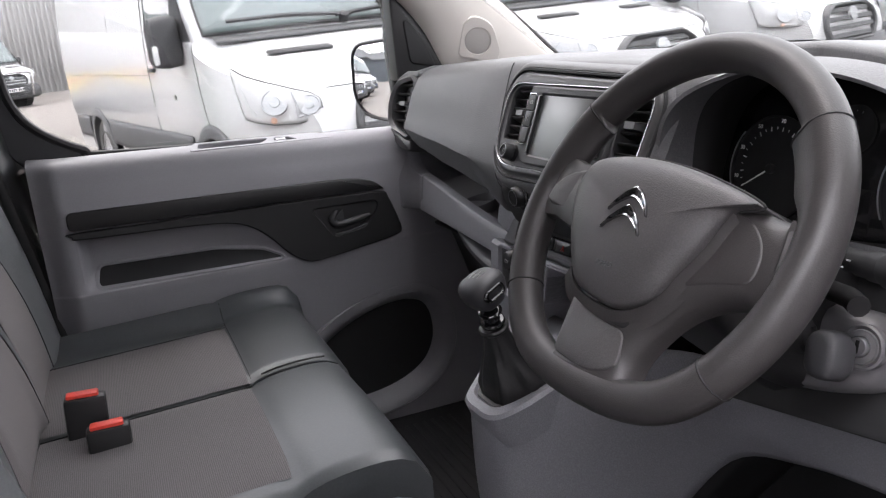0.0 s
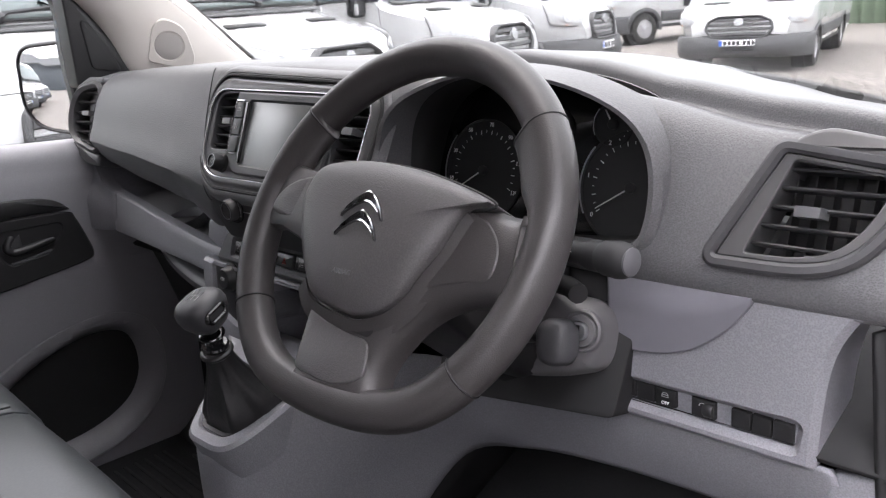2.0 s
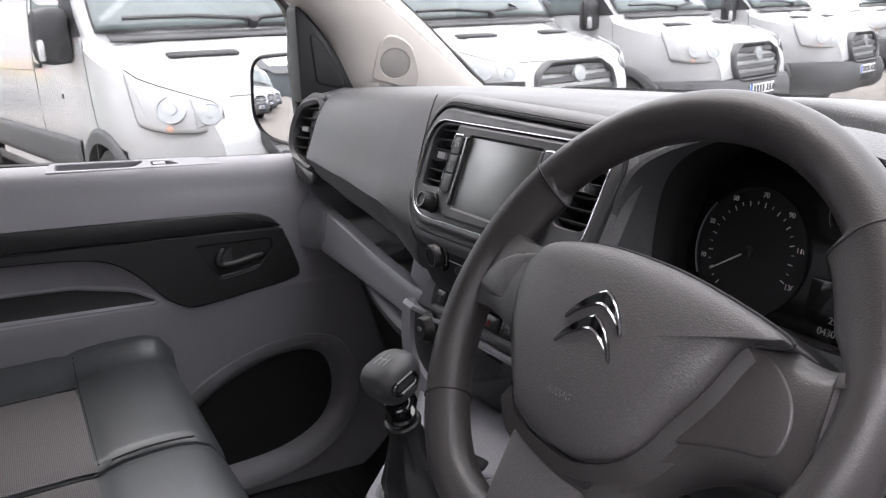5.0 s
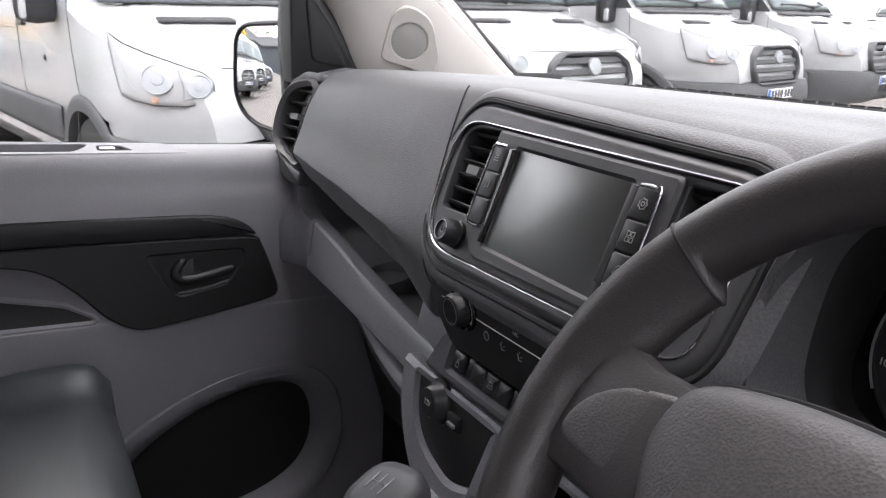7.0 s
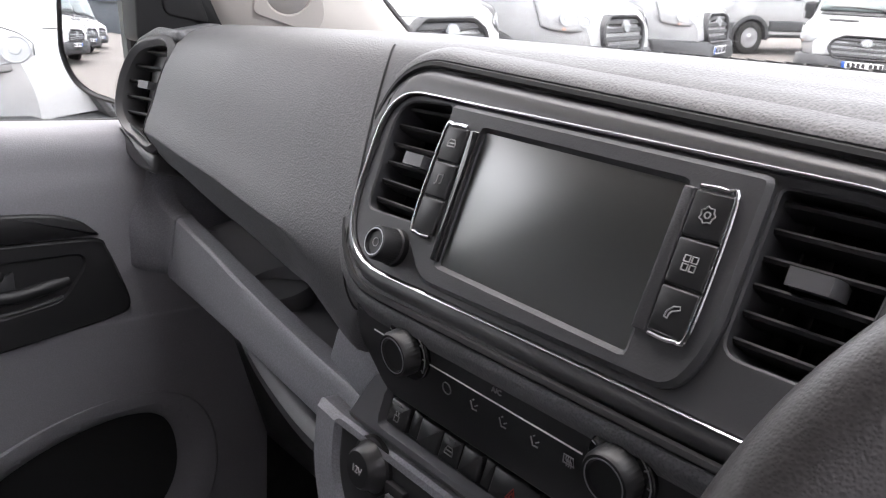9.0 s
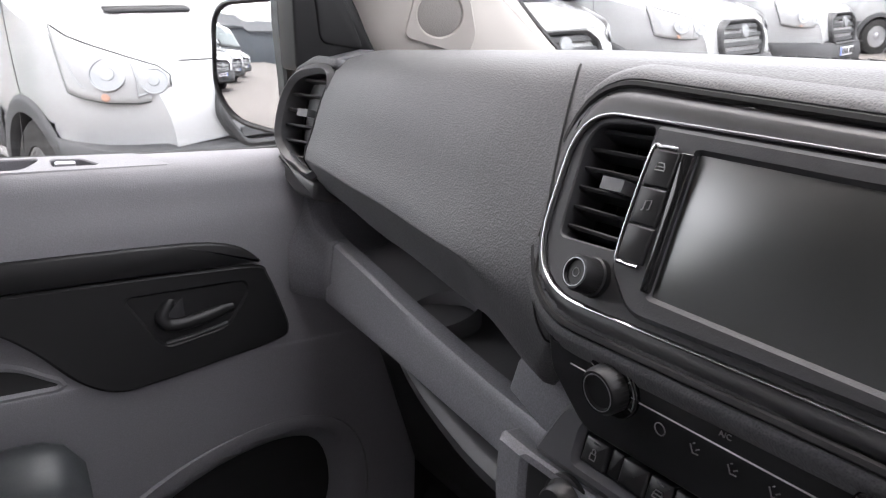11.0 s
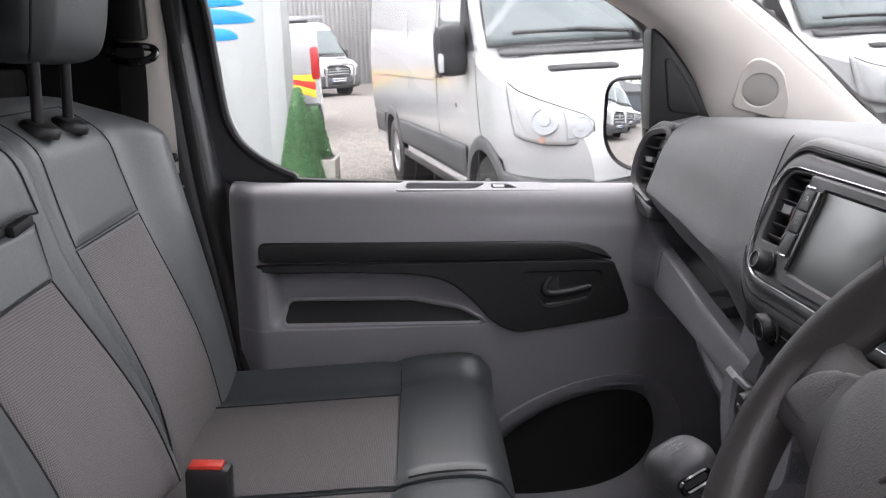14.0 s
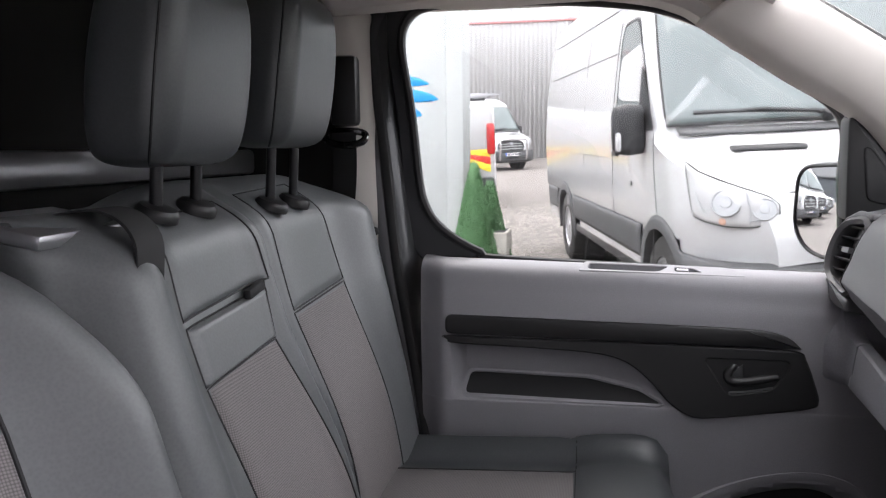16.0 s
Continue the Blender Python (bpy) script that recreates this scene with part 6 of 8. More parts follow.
# gear lever
gear = thing("gear_lever", (0.13, 0.0, 0.50), "black gear lever with leather boot on a grey plinth", "gear lever")
FG = Frame((0.118, -0.002, 0.505), (0.12, -1, 0.04), (0.93, 0.1, 0.36))
pl_out = round_poly([(-0.034, -0.068), (0.054, -0.076), (0.078, -0.040), (0.093, 0.035), (0.095, 0.088), (-0.090, 0.088), (-0.084, 0.020)], [0.026, 0.030, 0.03, 0.03, 0.02, 0.02, 0.04], 6)
pl_in = round_poly([(-0.024, -0.045), (0.040, -0.051), (0.059, -0.018), (0.070, 0.030), (0.066, 0.066), (-0.060, 0.066), (-0.060, 0.010)], [0.014, 0.018, 0.02, 0.02, 0.02, 0.02, 0.03], 6)
part("plinth", Geo().rim_plate(pl_out, pl_in, FG, -0.05, 0.006, 0.005, -0.02), dash_grey, gear, "grey plinth")
part("plinth_insert", Geo().rim_plate(inset(pl_in, -0.001), inset(pl_in, 0.006), FG, -0.02, 0.003, 0.001, 0.01), trim_black, gear)
lv = spline([FG.at(0.004, 0.004, -0.005), (0.106, -0.018, 0.560), (0.092, -0.028, 0.600), (0.082, -0.036, 0.632), (0.074, -0.045, 0.662)], 4)
part("lever_rod", Geo().tube(lv, 0.0085, 12), trim_black, gear)
base = [V2(p) for p in pl_in]
rings = []
for i in range(13):
    t = i / 12
    c = lerp(FG.at(0.004, 0.006, -0.012), Vector((0.090, -0.029, 0.604)), t)
    w = lerp(0.98, 0.40, smooth(0.25, 1.0, t)) + 0.04 * math.sin(t * 9) * (1 - t)
    ring = []
    for j, p in enumerate(base):
        ang = 2 * math.pi * j / len(base)
        fold = 1 + 0.10 * math.sin(5 * ang + 3 * t) * (1 - t) * min(1, 4 * t) + 0.05 * math.sin(11 * ang) * (1 - t) * min(1, 3 * t)
        circ = V2((0.046 * math.cos(math.atan2(p.y, p.x)), 0.046 * math.sin(math.atan2(p.y, p.x))))
        q = lerp(p, circ, smooth(0, 0.7, t)) * (w * fold)
        ring.append(c + FG.u * q.x + FG.v * q.y + FG.n * (0.004 * math.sin(7 * ang + 8 * t) * (1 - t)))
    rings.append(ring)
part("boot", Geo().loft(rings), boot_hide, gear, "black leather gear boot")
part("boot_collar", Geo().tube([Vector((0.089, -0.030, 0.606)) + 0.0185 * (Vector((0.9, 0.1, 0.3)).normalized() * math.cos(q) + Vector((0.1, -0.9, -0.1)).normalized() * math.sin(q)) for q in (2 * math.pi * k / 24 for k in range(24))], 0.0042, 8, True), boot_hide, gear)
la = (Vector((0.074, -0.045, 0.662)) - Vector((0.089, -0.030, 0.606))).normalized()
part("lever_ring", Geo().lathe([(0.014, 0.006), (0.0175, 0.008), (0.0185, 0.011), (0.0165, 0.014), (0.012, 0.015), (0.011, 0.024), (0.016, 0.027), (0.0175, 0.030), (0.015, 0.033), (0.010, 0.034)], (0.089, -0.030, 0.606), la, 24), gloss_black, gear, "glossy reverse lift ring")
FN = Frame((0.072, -0.047, 0.668), Vector((0.25, -0.95, 0.10)), Vector((0.9, 0.2, 0.35)))
prof = []
for h, w, l in ((-0.026, 0.012, 0.012), (-0.020, 0.020, 0.021), (-0.006, 0.0265, 0.029), (0.006, 0.029, 0.0315), (0.015, 0.028, 0.030), (0.021, 0.024, 0.0255), (0.0245, 0.015, 0.016), (0.0252, 0.004, 0.004)):
    prof.append([FN.at(p.x - 0.002, p.y, h) for p in round_rect(2 * w, 2 * l, min(w, l) * 0.75, 5)])
kb = part("gear_knob", Geo().loft(prof), tray_grey, gear, "satin dark grey gear knob")
FN2 = Frame(FN.at(0.022, -0.010, -0.002), (0.9, 0.35, 0.3), FN.n)
part("knob_badge", Geo().rim_plate(round_rect(0.036, 0.018, 0.008), round_rect(0.026, 0.009, 0.004), Frame(FN.at(0.0262, -0.004, 0.002), FN.v, FN.n), -0.006, 0.0030, 0.0015), gloss_black, kb, "gloss black badge ring")
g = Geo()
for k in range(3):
    g.tube([FN.at(-0.010 + 0.008 * k, -0.008, 0.0255), FN.at(-0.010 + 0.008 * k, 0.010, 0.0255)], 0.0006, 4)
g.tube([FN.at(-0.010, 0.001, 0.0255), FN.at(0.006, 0.001, 0.0255)], 0.0006, 4)
part("gate_marks", g, mark_grey, kb)

# ---- seats ----
def bolster(x, y):
    """The raised front edge of the cushions and the raised side next to the door."""
    f = max(0.0, min(1.0, (x + 0.222) / 0.165))
    side = math.exp(-((y - 0.672) / 0.034) ** 2) * smooth(0.60, 0.64, y)
    return 0.015 * math.sin(math.pi * f) ** 0.5 * (1 - 0.5 * side) - 0.006 * math.exp(-((x + 0.220) / 0.008) ** 2) + 0.040 * side


def cushion(x0, x1, y0, y1, z_back, z_front, mat_name, drop=0.16, crown=0.012, r=0.035, rs=0.035):
    """A soft block: rounded at the front and the sides, slightly crowned."""
    def at(u, v):
        x, y = lerp(x0, x1, u), lerp(y0, y1, v)
        top = lerp(z_back, z_front, u) + crown * math.sin(math.pi * v) + bolster(x, y)
        f = max(0.0, (x - (x1 - r * 1.6)) / (r * 1.6))
        s = max(0.0, 1 - min(v, 1 - v) * abs(y1 - y0) / rs)
        return Vector((x, y, top - r * 0.9 * (1 - math.sqrt(max(0, 1 - f * f))) - rs * 0.6 * (1 - math.sqrt(max(0, 1 - s * s)))))
    nu, nv = 30, 30
    g = Geo()
    g.sheet(at, nu, nv)
    edge = [at(i / nu, 0) for i in range(nu + 1)] + [at(1, j / nv) for j in range(1, nv + 1)] + [at(1 - i / nu, 1) for i in range(1, nu + 1)] + [at(0, 1 - j / nv) for j in range(1, nv)]
    g.loft([edge, [p + Vector((0, 0, -0.03)) for p in edge], [Vector((lerp((x0 + x1) / 2, p.x, 0.97), lerp((y0 + y1) / 2, p.y, 0.97), min(z_back, z_front) - drop)) for p in edge]], True, False)
    return g


def seam(pts, parent, mat=None, r=0.0016):
    return part("seam", Geo().tube(pts, r, 5), mat or matt_black, parent)


bench = thing("passenger_bench", (-0.35, 0.30, 0.12), "double passenger bench in black leather with grey mesh cloth", "seat")
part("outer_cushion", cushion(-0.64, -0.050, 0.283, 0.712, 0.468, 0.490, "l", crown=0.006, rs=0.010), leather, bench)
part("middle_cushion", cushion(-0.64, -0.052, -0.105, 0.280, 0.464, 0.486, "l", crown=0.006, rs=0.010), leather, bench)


def cushion_top(x, y, y0, y1, zb, zf, lift=0.002):
    u, v = (x + 0.64) / 0.585, (y - y0) / (y1 - y0)
    s = max(0.0, 1 - min(v, 1 - v) * abs(y1 - y0) / 0.010)
    return Vector((x, y, lerp(zb, zf, u) + 0.006 * math.sin(math.pi * v) - 0.006 * (1 - math.sqrt(max(0, 1 - s * s))) + bolster(x, y) + lift))


for y0, y1, zb, zf, a0, a1 in ((0.283, 0.712, 0.468, 0.490, 0.286, 0.590), (-0.105, 0.280, 0.464, 0.486, -0.06, 0.277)):
    g = Geo().sheet(lambda u, v: cushion_top(lerp(-0.63, -0.218, u), lerp(a0, a1, v), y0, y1, zb, zf, 0.0022 - 0.002 * (abs(2 * v - 1) ** 8)), 30, 24)
    part("cloth_insert", g, seat_cloth, bench, "grey mesh cloth seat centre")
    seam([cushion_top(-0.216, lerp(y0 + 0.012, y1 - 0.012, k / 20), y0, y1, zb, zf, 0.001) for k in range(21)], bench)
    seam([cushion_top(lerp(-0.63, -0.216, k / 12), a1, y0, y1, zb, zf, 0.001) for k in range(13)], bench)
seam([cushion_top(lerp(-0.20, -0.09, k / 8), 0.285, 0.283, 0.712, 0.468, 0.490, 0.002) for k in range(9)], bench)
part("cushion_piping", Geo().tube([Vector((-0.052, lerp(-0.10, 0.685, k / 30), 0.440)) for k in range(31)], 0.003, 6), leather, bench)
part("bench_base", Geo().box((-0.36, 0.29, 0.225), (0.50, 0.74, 0.20), 0.02), matt_black, bench)


# backrest: a face leaning back, wide outer bolster
def back_pt(y, z, out=0.0):
    """The backrest's front surface."""
    lean = -0.560 - 0.20 * (z - 0.47)
    top = smooth(0.93, 1.03, z)
    slant = 0.34 * max(0.0, 0.83 - z) ** 1.15
    crease = 0.012 * math.exp(-((y - 0.262 - slant) / 0.010) ** 2)
    wing = 0.048 * smooth(0.545, 0.655, y - 0.12 * max(0.0, 0.83 - z)) * (1 - smooth(0.95, 1.02, z)) - 0.09 * smooth(0.665, 0.730, y) ** 2
    bol = 0.012 * math.exp(-((y - 0.232 - slant) / 0.026) ** 2) + 0.030 * math.exp(-((y + 0.075) / 0.045) ** 2) - 0.05 * smooth(-0.10, -0.15, y)
    lumb = 0.030 * math.exp(-((z - 0.62) / 0.20) ** 2)
    return Vector((lean - 0.075 * top ** 2 - crease + wing + bol * (1 - top) + lumb * (1 - smooth(0.60, 0.70, y)) + out, y, z))


def back_top(y):
    f = min(1.0, max(0.0, (y - 0.560) / 0.170))
    return 1.022 - 0.02 * smooth(0.20, 0.0, y) - 0.200 * (1 - math.sqrt(1 - f * f))


def bsurf(u, v):
    y = lerp(-0.15, 0.730, u)
    return back_pt(y, lerp(0.455, back_top(y), v))


g = Geo().sheet(bsurf, 80, 50)
edge = [bsurf(i / 80, 1) for i in range(81)]
side = [bsurf(1, j / 50) for j in range(51)]
g.sheet(lambda u, v: (lambda p: p + Vector((-0.13 * v, 0, 0.012 * math.sin(math.pi * min(1, v * 1.4)) - 0.03 * v)))(edge[round(u * 80)]), 80, 8)
g.sheet(lambda u, v: (lambda p: p + Vector((-0.10 * v, 0.006 * math.sin(math.pi * v), 0)))(side[round(u * 50)]), 50, 6)
g.sheet(lambda u, v: (lambda p: p + Vector((-0.13 * v, 0, 0)))(bsurf(0, u)), 50, 4)
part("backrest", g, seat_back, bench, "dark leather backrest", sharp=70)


def patch(corners, mat, name, lift=0.0035, n=24):
    """A panel laid on the backrest between four (y, z) corners: bottom left, bottom right, top right, top left."""
    (a, b, c, d) = [Vector(p) for p in corners]
    def at(u, v):
        q = lerp(lerp(a, b, u), lerp(d, c, u), v)
        e = min(u, 1 - u, v, 1 - v)
        return back_pt(q.x, q.y, lift * smooth(0, 0.06, e) - 0.001)
    part(name, Geo().sheet(at, n, n), mat, bench)
    ring = [at(k / 12, 0) for k in range(12)] + [at(1, k / 12) for k in range(12)] + [at(1 - k / 12, 1) for k in range(12)] + [at(0, 1 - k / 12) for k in range(12)]
    part("seam", Geo().tube([p + Vector((0.001, 0, 0)) for p in ring], 0.0016, 5, True), matt_black, bench)


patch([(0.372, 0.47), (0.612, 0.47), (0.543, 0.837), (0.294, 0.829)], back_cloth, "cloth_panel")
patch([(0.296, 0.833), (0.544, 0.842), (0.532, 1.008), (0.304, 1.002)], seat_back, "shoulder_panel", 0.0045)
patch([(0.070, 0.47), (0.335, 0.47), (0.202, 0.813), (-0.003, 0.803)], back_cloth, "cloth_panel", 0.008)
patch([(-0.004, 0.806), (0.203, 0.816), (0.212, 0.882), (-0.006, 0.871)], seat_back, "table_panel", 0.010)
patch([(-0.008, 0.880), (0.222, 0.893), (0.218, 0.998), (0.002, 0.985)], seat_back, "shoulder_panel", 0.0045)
part("table_strap", Geo().box(back_pt(0.172, 0.886, 0.010), (0.012, 0.05, 0.014), 0.004, Matrix.Rotation(radians(8), 3, "X")), matt_black, bench, "black pull strap")
part("bench_hinge", Geo().box((-0.53, 0.672, 0.47), (0.10, 0.05, 0.05), 0.012), trim_black, bench)


HEAD = spline([(0.0, 0.060, 0.012), (0.012, 0.080, 0.030), (0.04, 0.097, 0.043), (0.10, 0.107, 0.052), (0.25, 0.113, 0.057), (0.5, 0.114, 0.058), (0.75, 0.108, 0.055), (0.88, 0.100, 0.049), (0.95, 0.090, 0.040), (0.985, 0.078, 0.028), (1.0, 0.062, 0.012)], 3)


def headrest(y, x, z0, label):
    h = thing("headrest", (x, y, z0), label, "headrest", "passenger headrests")
    px = x + 0.030
    for dy in (-0.048, 0.048):
        zs = max((z for z in [0.93 + 0.001 * k for k in range(110)] if z <= back_top(y) and back_pt(y + dy, z).x >= px - 0.002), default=0.95)
        part("post", Geo().tube([(px - 0.004, y + dy, zs - 0.03), (px + 0.006, y + dy, z0 + 0.09)], 0.0075, 12), steel, h)
        part("post_guide", Geo().lathe([(0.026, -0.004), (0.026, 0.005), (0.022, 0.010), (0.010, 0.012)], (px, y + dy, zs + 0.004), (0.35, 0, 1), 24), trim_black, h)
    rings = []
    for t, w, d in HEAD:
        z = z0 + 0.058 + 0.235 * t
        rings.append([Vector((x + 0.022 + 0.03 * t + p.x, y + p.y, z)) for p in round_rect(2 * d, 2 * w, d * 0.62, 7)])
    part("pad", Geo().loft(rings), leather, h, sharp=60)
    for s in (-1, 1):
        line = [Vector((x + 0.022 + 0.03 * t + d * 0.66, y + s * (w - 0.003), z0 + 0.058 + 0.235 * t)) for t, w, d in HEAD[3:-3]]
        part("pad_seam", Geo().tube(line, 0.0016, 5), matt_black, h)


headrest(0.400, -0.705, 1.012, "black leather headrest on two posts above the outer seat")
headrest(0.100, -0.722, 0.990, "black leather headrest on two posts above the middle seat")

# middle belt coming over the top of the backrest
mb = thing("middle_seat_belt", (-0.72, -0.10, 0.97), "black middle seat belt with a pale plastic guide on the backrest", "seat belt")
part("belt_guide", Geo().box((-0.735, -0.085, 0.992), (0.10, 0.15, 0.016), 0.006, Matrix.Rotation(radians(10), 3, "Y")), silver_paint, mb, "pale plastic belt guide")
bp = spline([(-0.745, -0.06, 1.000), (-0.690, -0.055, 1.004), (-0.650, -0.060, 0.975), (-0.640, -0.075, 0.900), (-0.600, -0.085, 0.750), (-0.555, -0.095, 0.560)], 6)
part("webbing", Geo().loft([[p + Vector((0.012, -0.024, 0.004)), p + Vector((0.014, 0.024, 0.004)), p + Vector((0.011, 0.024, 0.002)), p + Vector((0.009, -0.024, 0.002))] for p in bp]), belt_web, mb)

# belt buckles between the cushions
for y, x, z, k in ((0.262, -0.470, 0.535, 0), (0.185, -0.440, 0.510, 1)):
    bk = thing("belt_buckle", (x, y, z - 0.10), "black seat belt buckle with red release button", "seat belt buckle", "belt buckles")
    rot = Matrix.Rotation(radians(3 if k == 0 else 1), 3, "Y")
    part("housing", Geo().box((x, y, z - 0.050), (0.060, 0.031, 0.100), 0.006, rot), trim_black, bk)
    part("release_button", Geo().box((x, y, z - 0.001), (0.046, 0.021, 0.012), 0.003, rot), buckle_red, bk, "red release button")
    part("strap", Geo().tube([(x + 0.008, y, z - 0.08), (x, y, z - 0.16)], 0.014, 8, flat=0.4), belt_web, bk)

# driver's seat: only its side and front edge show
drv = thing("driver_seat", (-0.35, -0.39, 0.12), "driver seat in dark leather with grey mesh cloth", "seat")
part("seat_cushion", cushion(-0.62, -0.085, -0.625, -0.155, 0.440, 0.470, "l"), leather, drv)
part("seat_base", Geo().box((-0.34, -0.39, 0.22), (0.42, 0.40, 0.22), 0.02), matt_black, drv)


def drv_pt(u, v):
    z = lerp(0.45, 1.00, v)
    w = 0.250 * (1 - 0.25 * smooth(0.65, 1.0, v) ** 2)
    y = -0.385 + lerp(-w, w, u)
    e = abs(2 * u - 1)
    bol = 0.095 * math.exp(-((e - 0.78) / 0.2) ** 2) - 0.07 * smooth(0.86, 1.0, e)
    return Vector((-0.545 - 0.30 * (z - 0.45) + bol * (1 - 0.6 * smooth(0.7, 1, v)) - 0.05 * smooth(0.9, 1, v), y, z))


g = Geo().sheet(drv_pt, 50, 40)
for s in (0, 1):
    g.sheet(lambda u, v: drv_pt(s, u) + Vector((-0.12 * v, 0.0, 0)), 40, 5)
g.sheet(lambda u, v: drv_pt(u, 1) + Vector((-0.10 * v, 0, 0.012 * math.sin(math.pi * v))), 50, 5)
part("seat_backrest", g, seat_back, drv, sharp=70)
g = Geo().sheet(lambda u, v: drv_pt(lerp(0.26, 0.74, u), lerp(0.02, 0.72, v)) + Vector((0.004, 0, 0)), 24, 24)
part("cloth_panel", g, back_cloth, drv)
for s in (0.255, 0.745):
    part("seam", Geo().tube([drv_pt(s, lerp(0.02, 0.95, k / 20)) + Vector((0.003, 0, 0)) for k in range(21)], 0.002, 5), matt_black, drv)

# door mirror outside the passenger window
mir = thing("door_mirror", (0.30, 0.86, 0.86), "black door mirror housing with clear mirror glass", "door mirror")
MO = Vector((0.298, 0.965, 0.937))
eye = Vector((-0.17, -0.55, 1.02))
MN = ((eye - MO).normalized() + Vector((-1.0, 0.23, 0.235)).normalized()).normalized()
FM = Frame(MO, Vector((0, 0, 1)).cross(MN), (0, 0, 1))
glass_out = round_poly([(-0.096, 0.080), (0.092, 0.088), (0.096, -0.064), (0.050, -0.114), (-0.066, -0.096), (-0.102, -0.05)], [0.04, 0.03, 0.04, 0.04, 0.04, 0.03], 6)
rings = [[FM.at(p.x * s, p.y * s, -0.0005 + 0.004 - ((p.x * s) ** 2 + (p.y * s) ** 2) / 2.5) for p in glass_out] for s in [1.0 - 0.0999 * k for k in range(11)]]
part("mirror_glass", Geo().loft(rings, True, False), mirror_silver, mir, "convex mirror glass", sharp=180)
shell = inset(glass_out, -0.007)
rings = [[FM.at(p.x, p.y, 0.000) for p in inset(glass_out, 0.001)], [FM.at(p.x, p.y, 0.003) for p in inset(glass_out, -0.003)], [FM.at(p.x, p.y, 0.001) for p in shell], [FM.at(p.x, p.y, -0.03) for p in inset(glass_out, -0.012)]]
rings += [[FM.at(p.x * s, p.y * s, -h) for p in shell] for s, h in ((0.95, 0.07), (0.7, 0.11), (0.3, 0.13))]
part("housing", Geo().loft(rings, True, False), trim_black, mir)
part("mirror_arm", Geo().tube([(0.36, 0.80, 0.88), (0.37, 0.88, 0.87), (0.36, 0.95, 0.87)], 0.030, 10, flat=0.8), trim_black, mir)

# ---- the yard outside ----
# The yard slopes gently up, ahead and to the left of the van.
GX, GY, G0 = 0.030, 0.028, -0.27


def ground_z(x, y):
    return G0 + GX * x + GY * y


def on_ground(x, y, heading):
    """A pose on the ground, its x axis along a heading in degrees."""
    n = Vector((-GX, -GY, 1)).normalized()
    f = Vector((math.cos(radians(heading)), math.sin(radians(heading)), 0))
    f = (f - n * f.dot(n)).normalized()
    m = Matrix((f, n.cross(f), n)).transposed().to_4x4()
    return Matrix.Translation((x, y, ground_z(x, y))) @ m


gravel = material("pale_gravel", (0.165, 0.150, 0.138), 0.9, grain=0.03, size=0.035, bump=0.9, stain=0.25, stain_size=1.2)
gn, gl = gravel.node_tree.nodes, gravel.node_tree.links
vo = gn.new("ShaderNodeTexVoronoi")
vo.inputs["Scale"].default_value = 26
gl.new(gn["Texture Coordinate"].outputs["Object"], vo.inputs["Vector"])
hs = gn.new("ShaderNodeHueSaturation")
mr = gn.new("ShaderNodeMapRange")
mr.inputs["To Min"].default_value, mr.inputs["To Max"].default_value = 0.55, 1.45
sx = gn.new("ShaderNodeSeparateColor")
gl.new(vo.outputs["Color"], sx.inputs["Color"])
gl.new(sx.outputs["Red"], mr.inputs["Value"])
gl.new(mr.outputs["Result"], hs.inputs["Value"])
pb = gn["Principled BSDF"]
gl.new(pb.inputs["Base Color"].links[0].from_socket, hs.inputs["Color"])
gl.new(hs.outputs["Color"], pb.inputs["Base Color"])

ground = tagged(part("ground", Geo().sheet(lambda u, v: (lambda x, y: (x, y, ground_z(x, y) if abs(x) < 60 and abs(y) < 60 else ground_z(max(-60, min(60, x)), max(-60, min(60, y)))))(1500 * (2 * u - 1) ** 5 + 20 * (2 * u - 1), 1500 * (2 * v - 1) ** 5 + 20 * (2 * v - 1)), 80, 80), gravel), "pale grey gravel yard", "ground", kind="structure")

# loose stones near the window
rng = random.Random(4)
g = Geo()
for k in range(2600):
    x, y = rng.uniform(-2.6, 0.9), rng.uniform(5.0, 14.0)
    s = rng.uniform(0.012, 0.035)
    z = ground_z(x, y)
    pts = [Vector((math.cos(a) * s * rng.uniform(0.7, 1.2), math.sin(a) * s * rng.uniform(0.7, 1.2), 0)) for a in (0, 1.2, 2.5, 3.7, 5.0)]
    i = len(g.v)
    g.v += [tuple(Vector((x, y, z)) + p) for p in pts] + [(x, y, z + s * 0.7)]
    g.f += [(i + j, i + (j + 1) % 5, i + 5) for j in range(5)]
stones = material("gravel_stones", (0.28, 0.26, 0.235), 0.9, stain=0.3, stain_size=0.05)
tagged(part("loose_gravel", g, stones), "loose pale gravel stones", "gravel", kind="stuff")


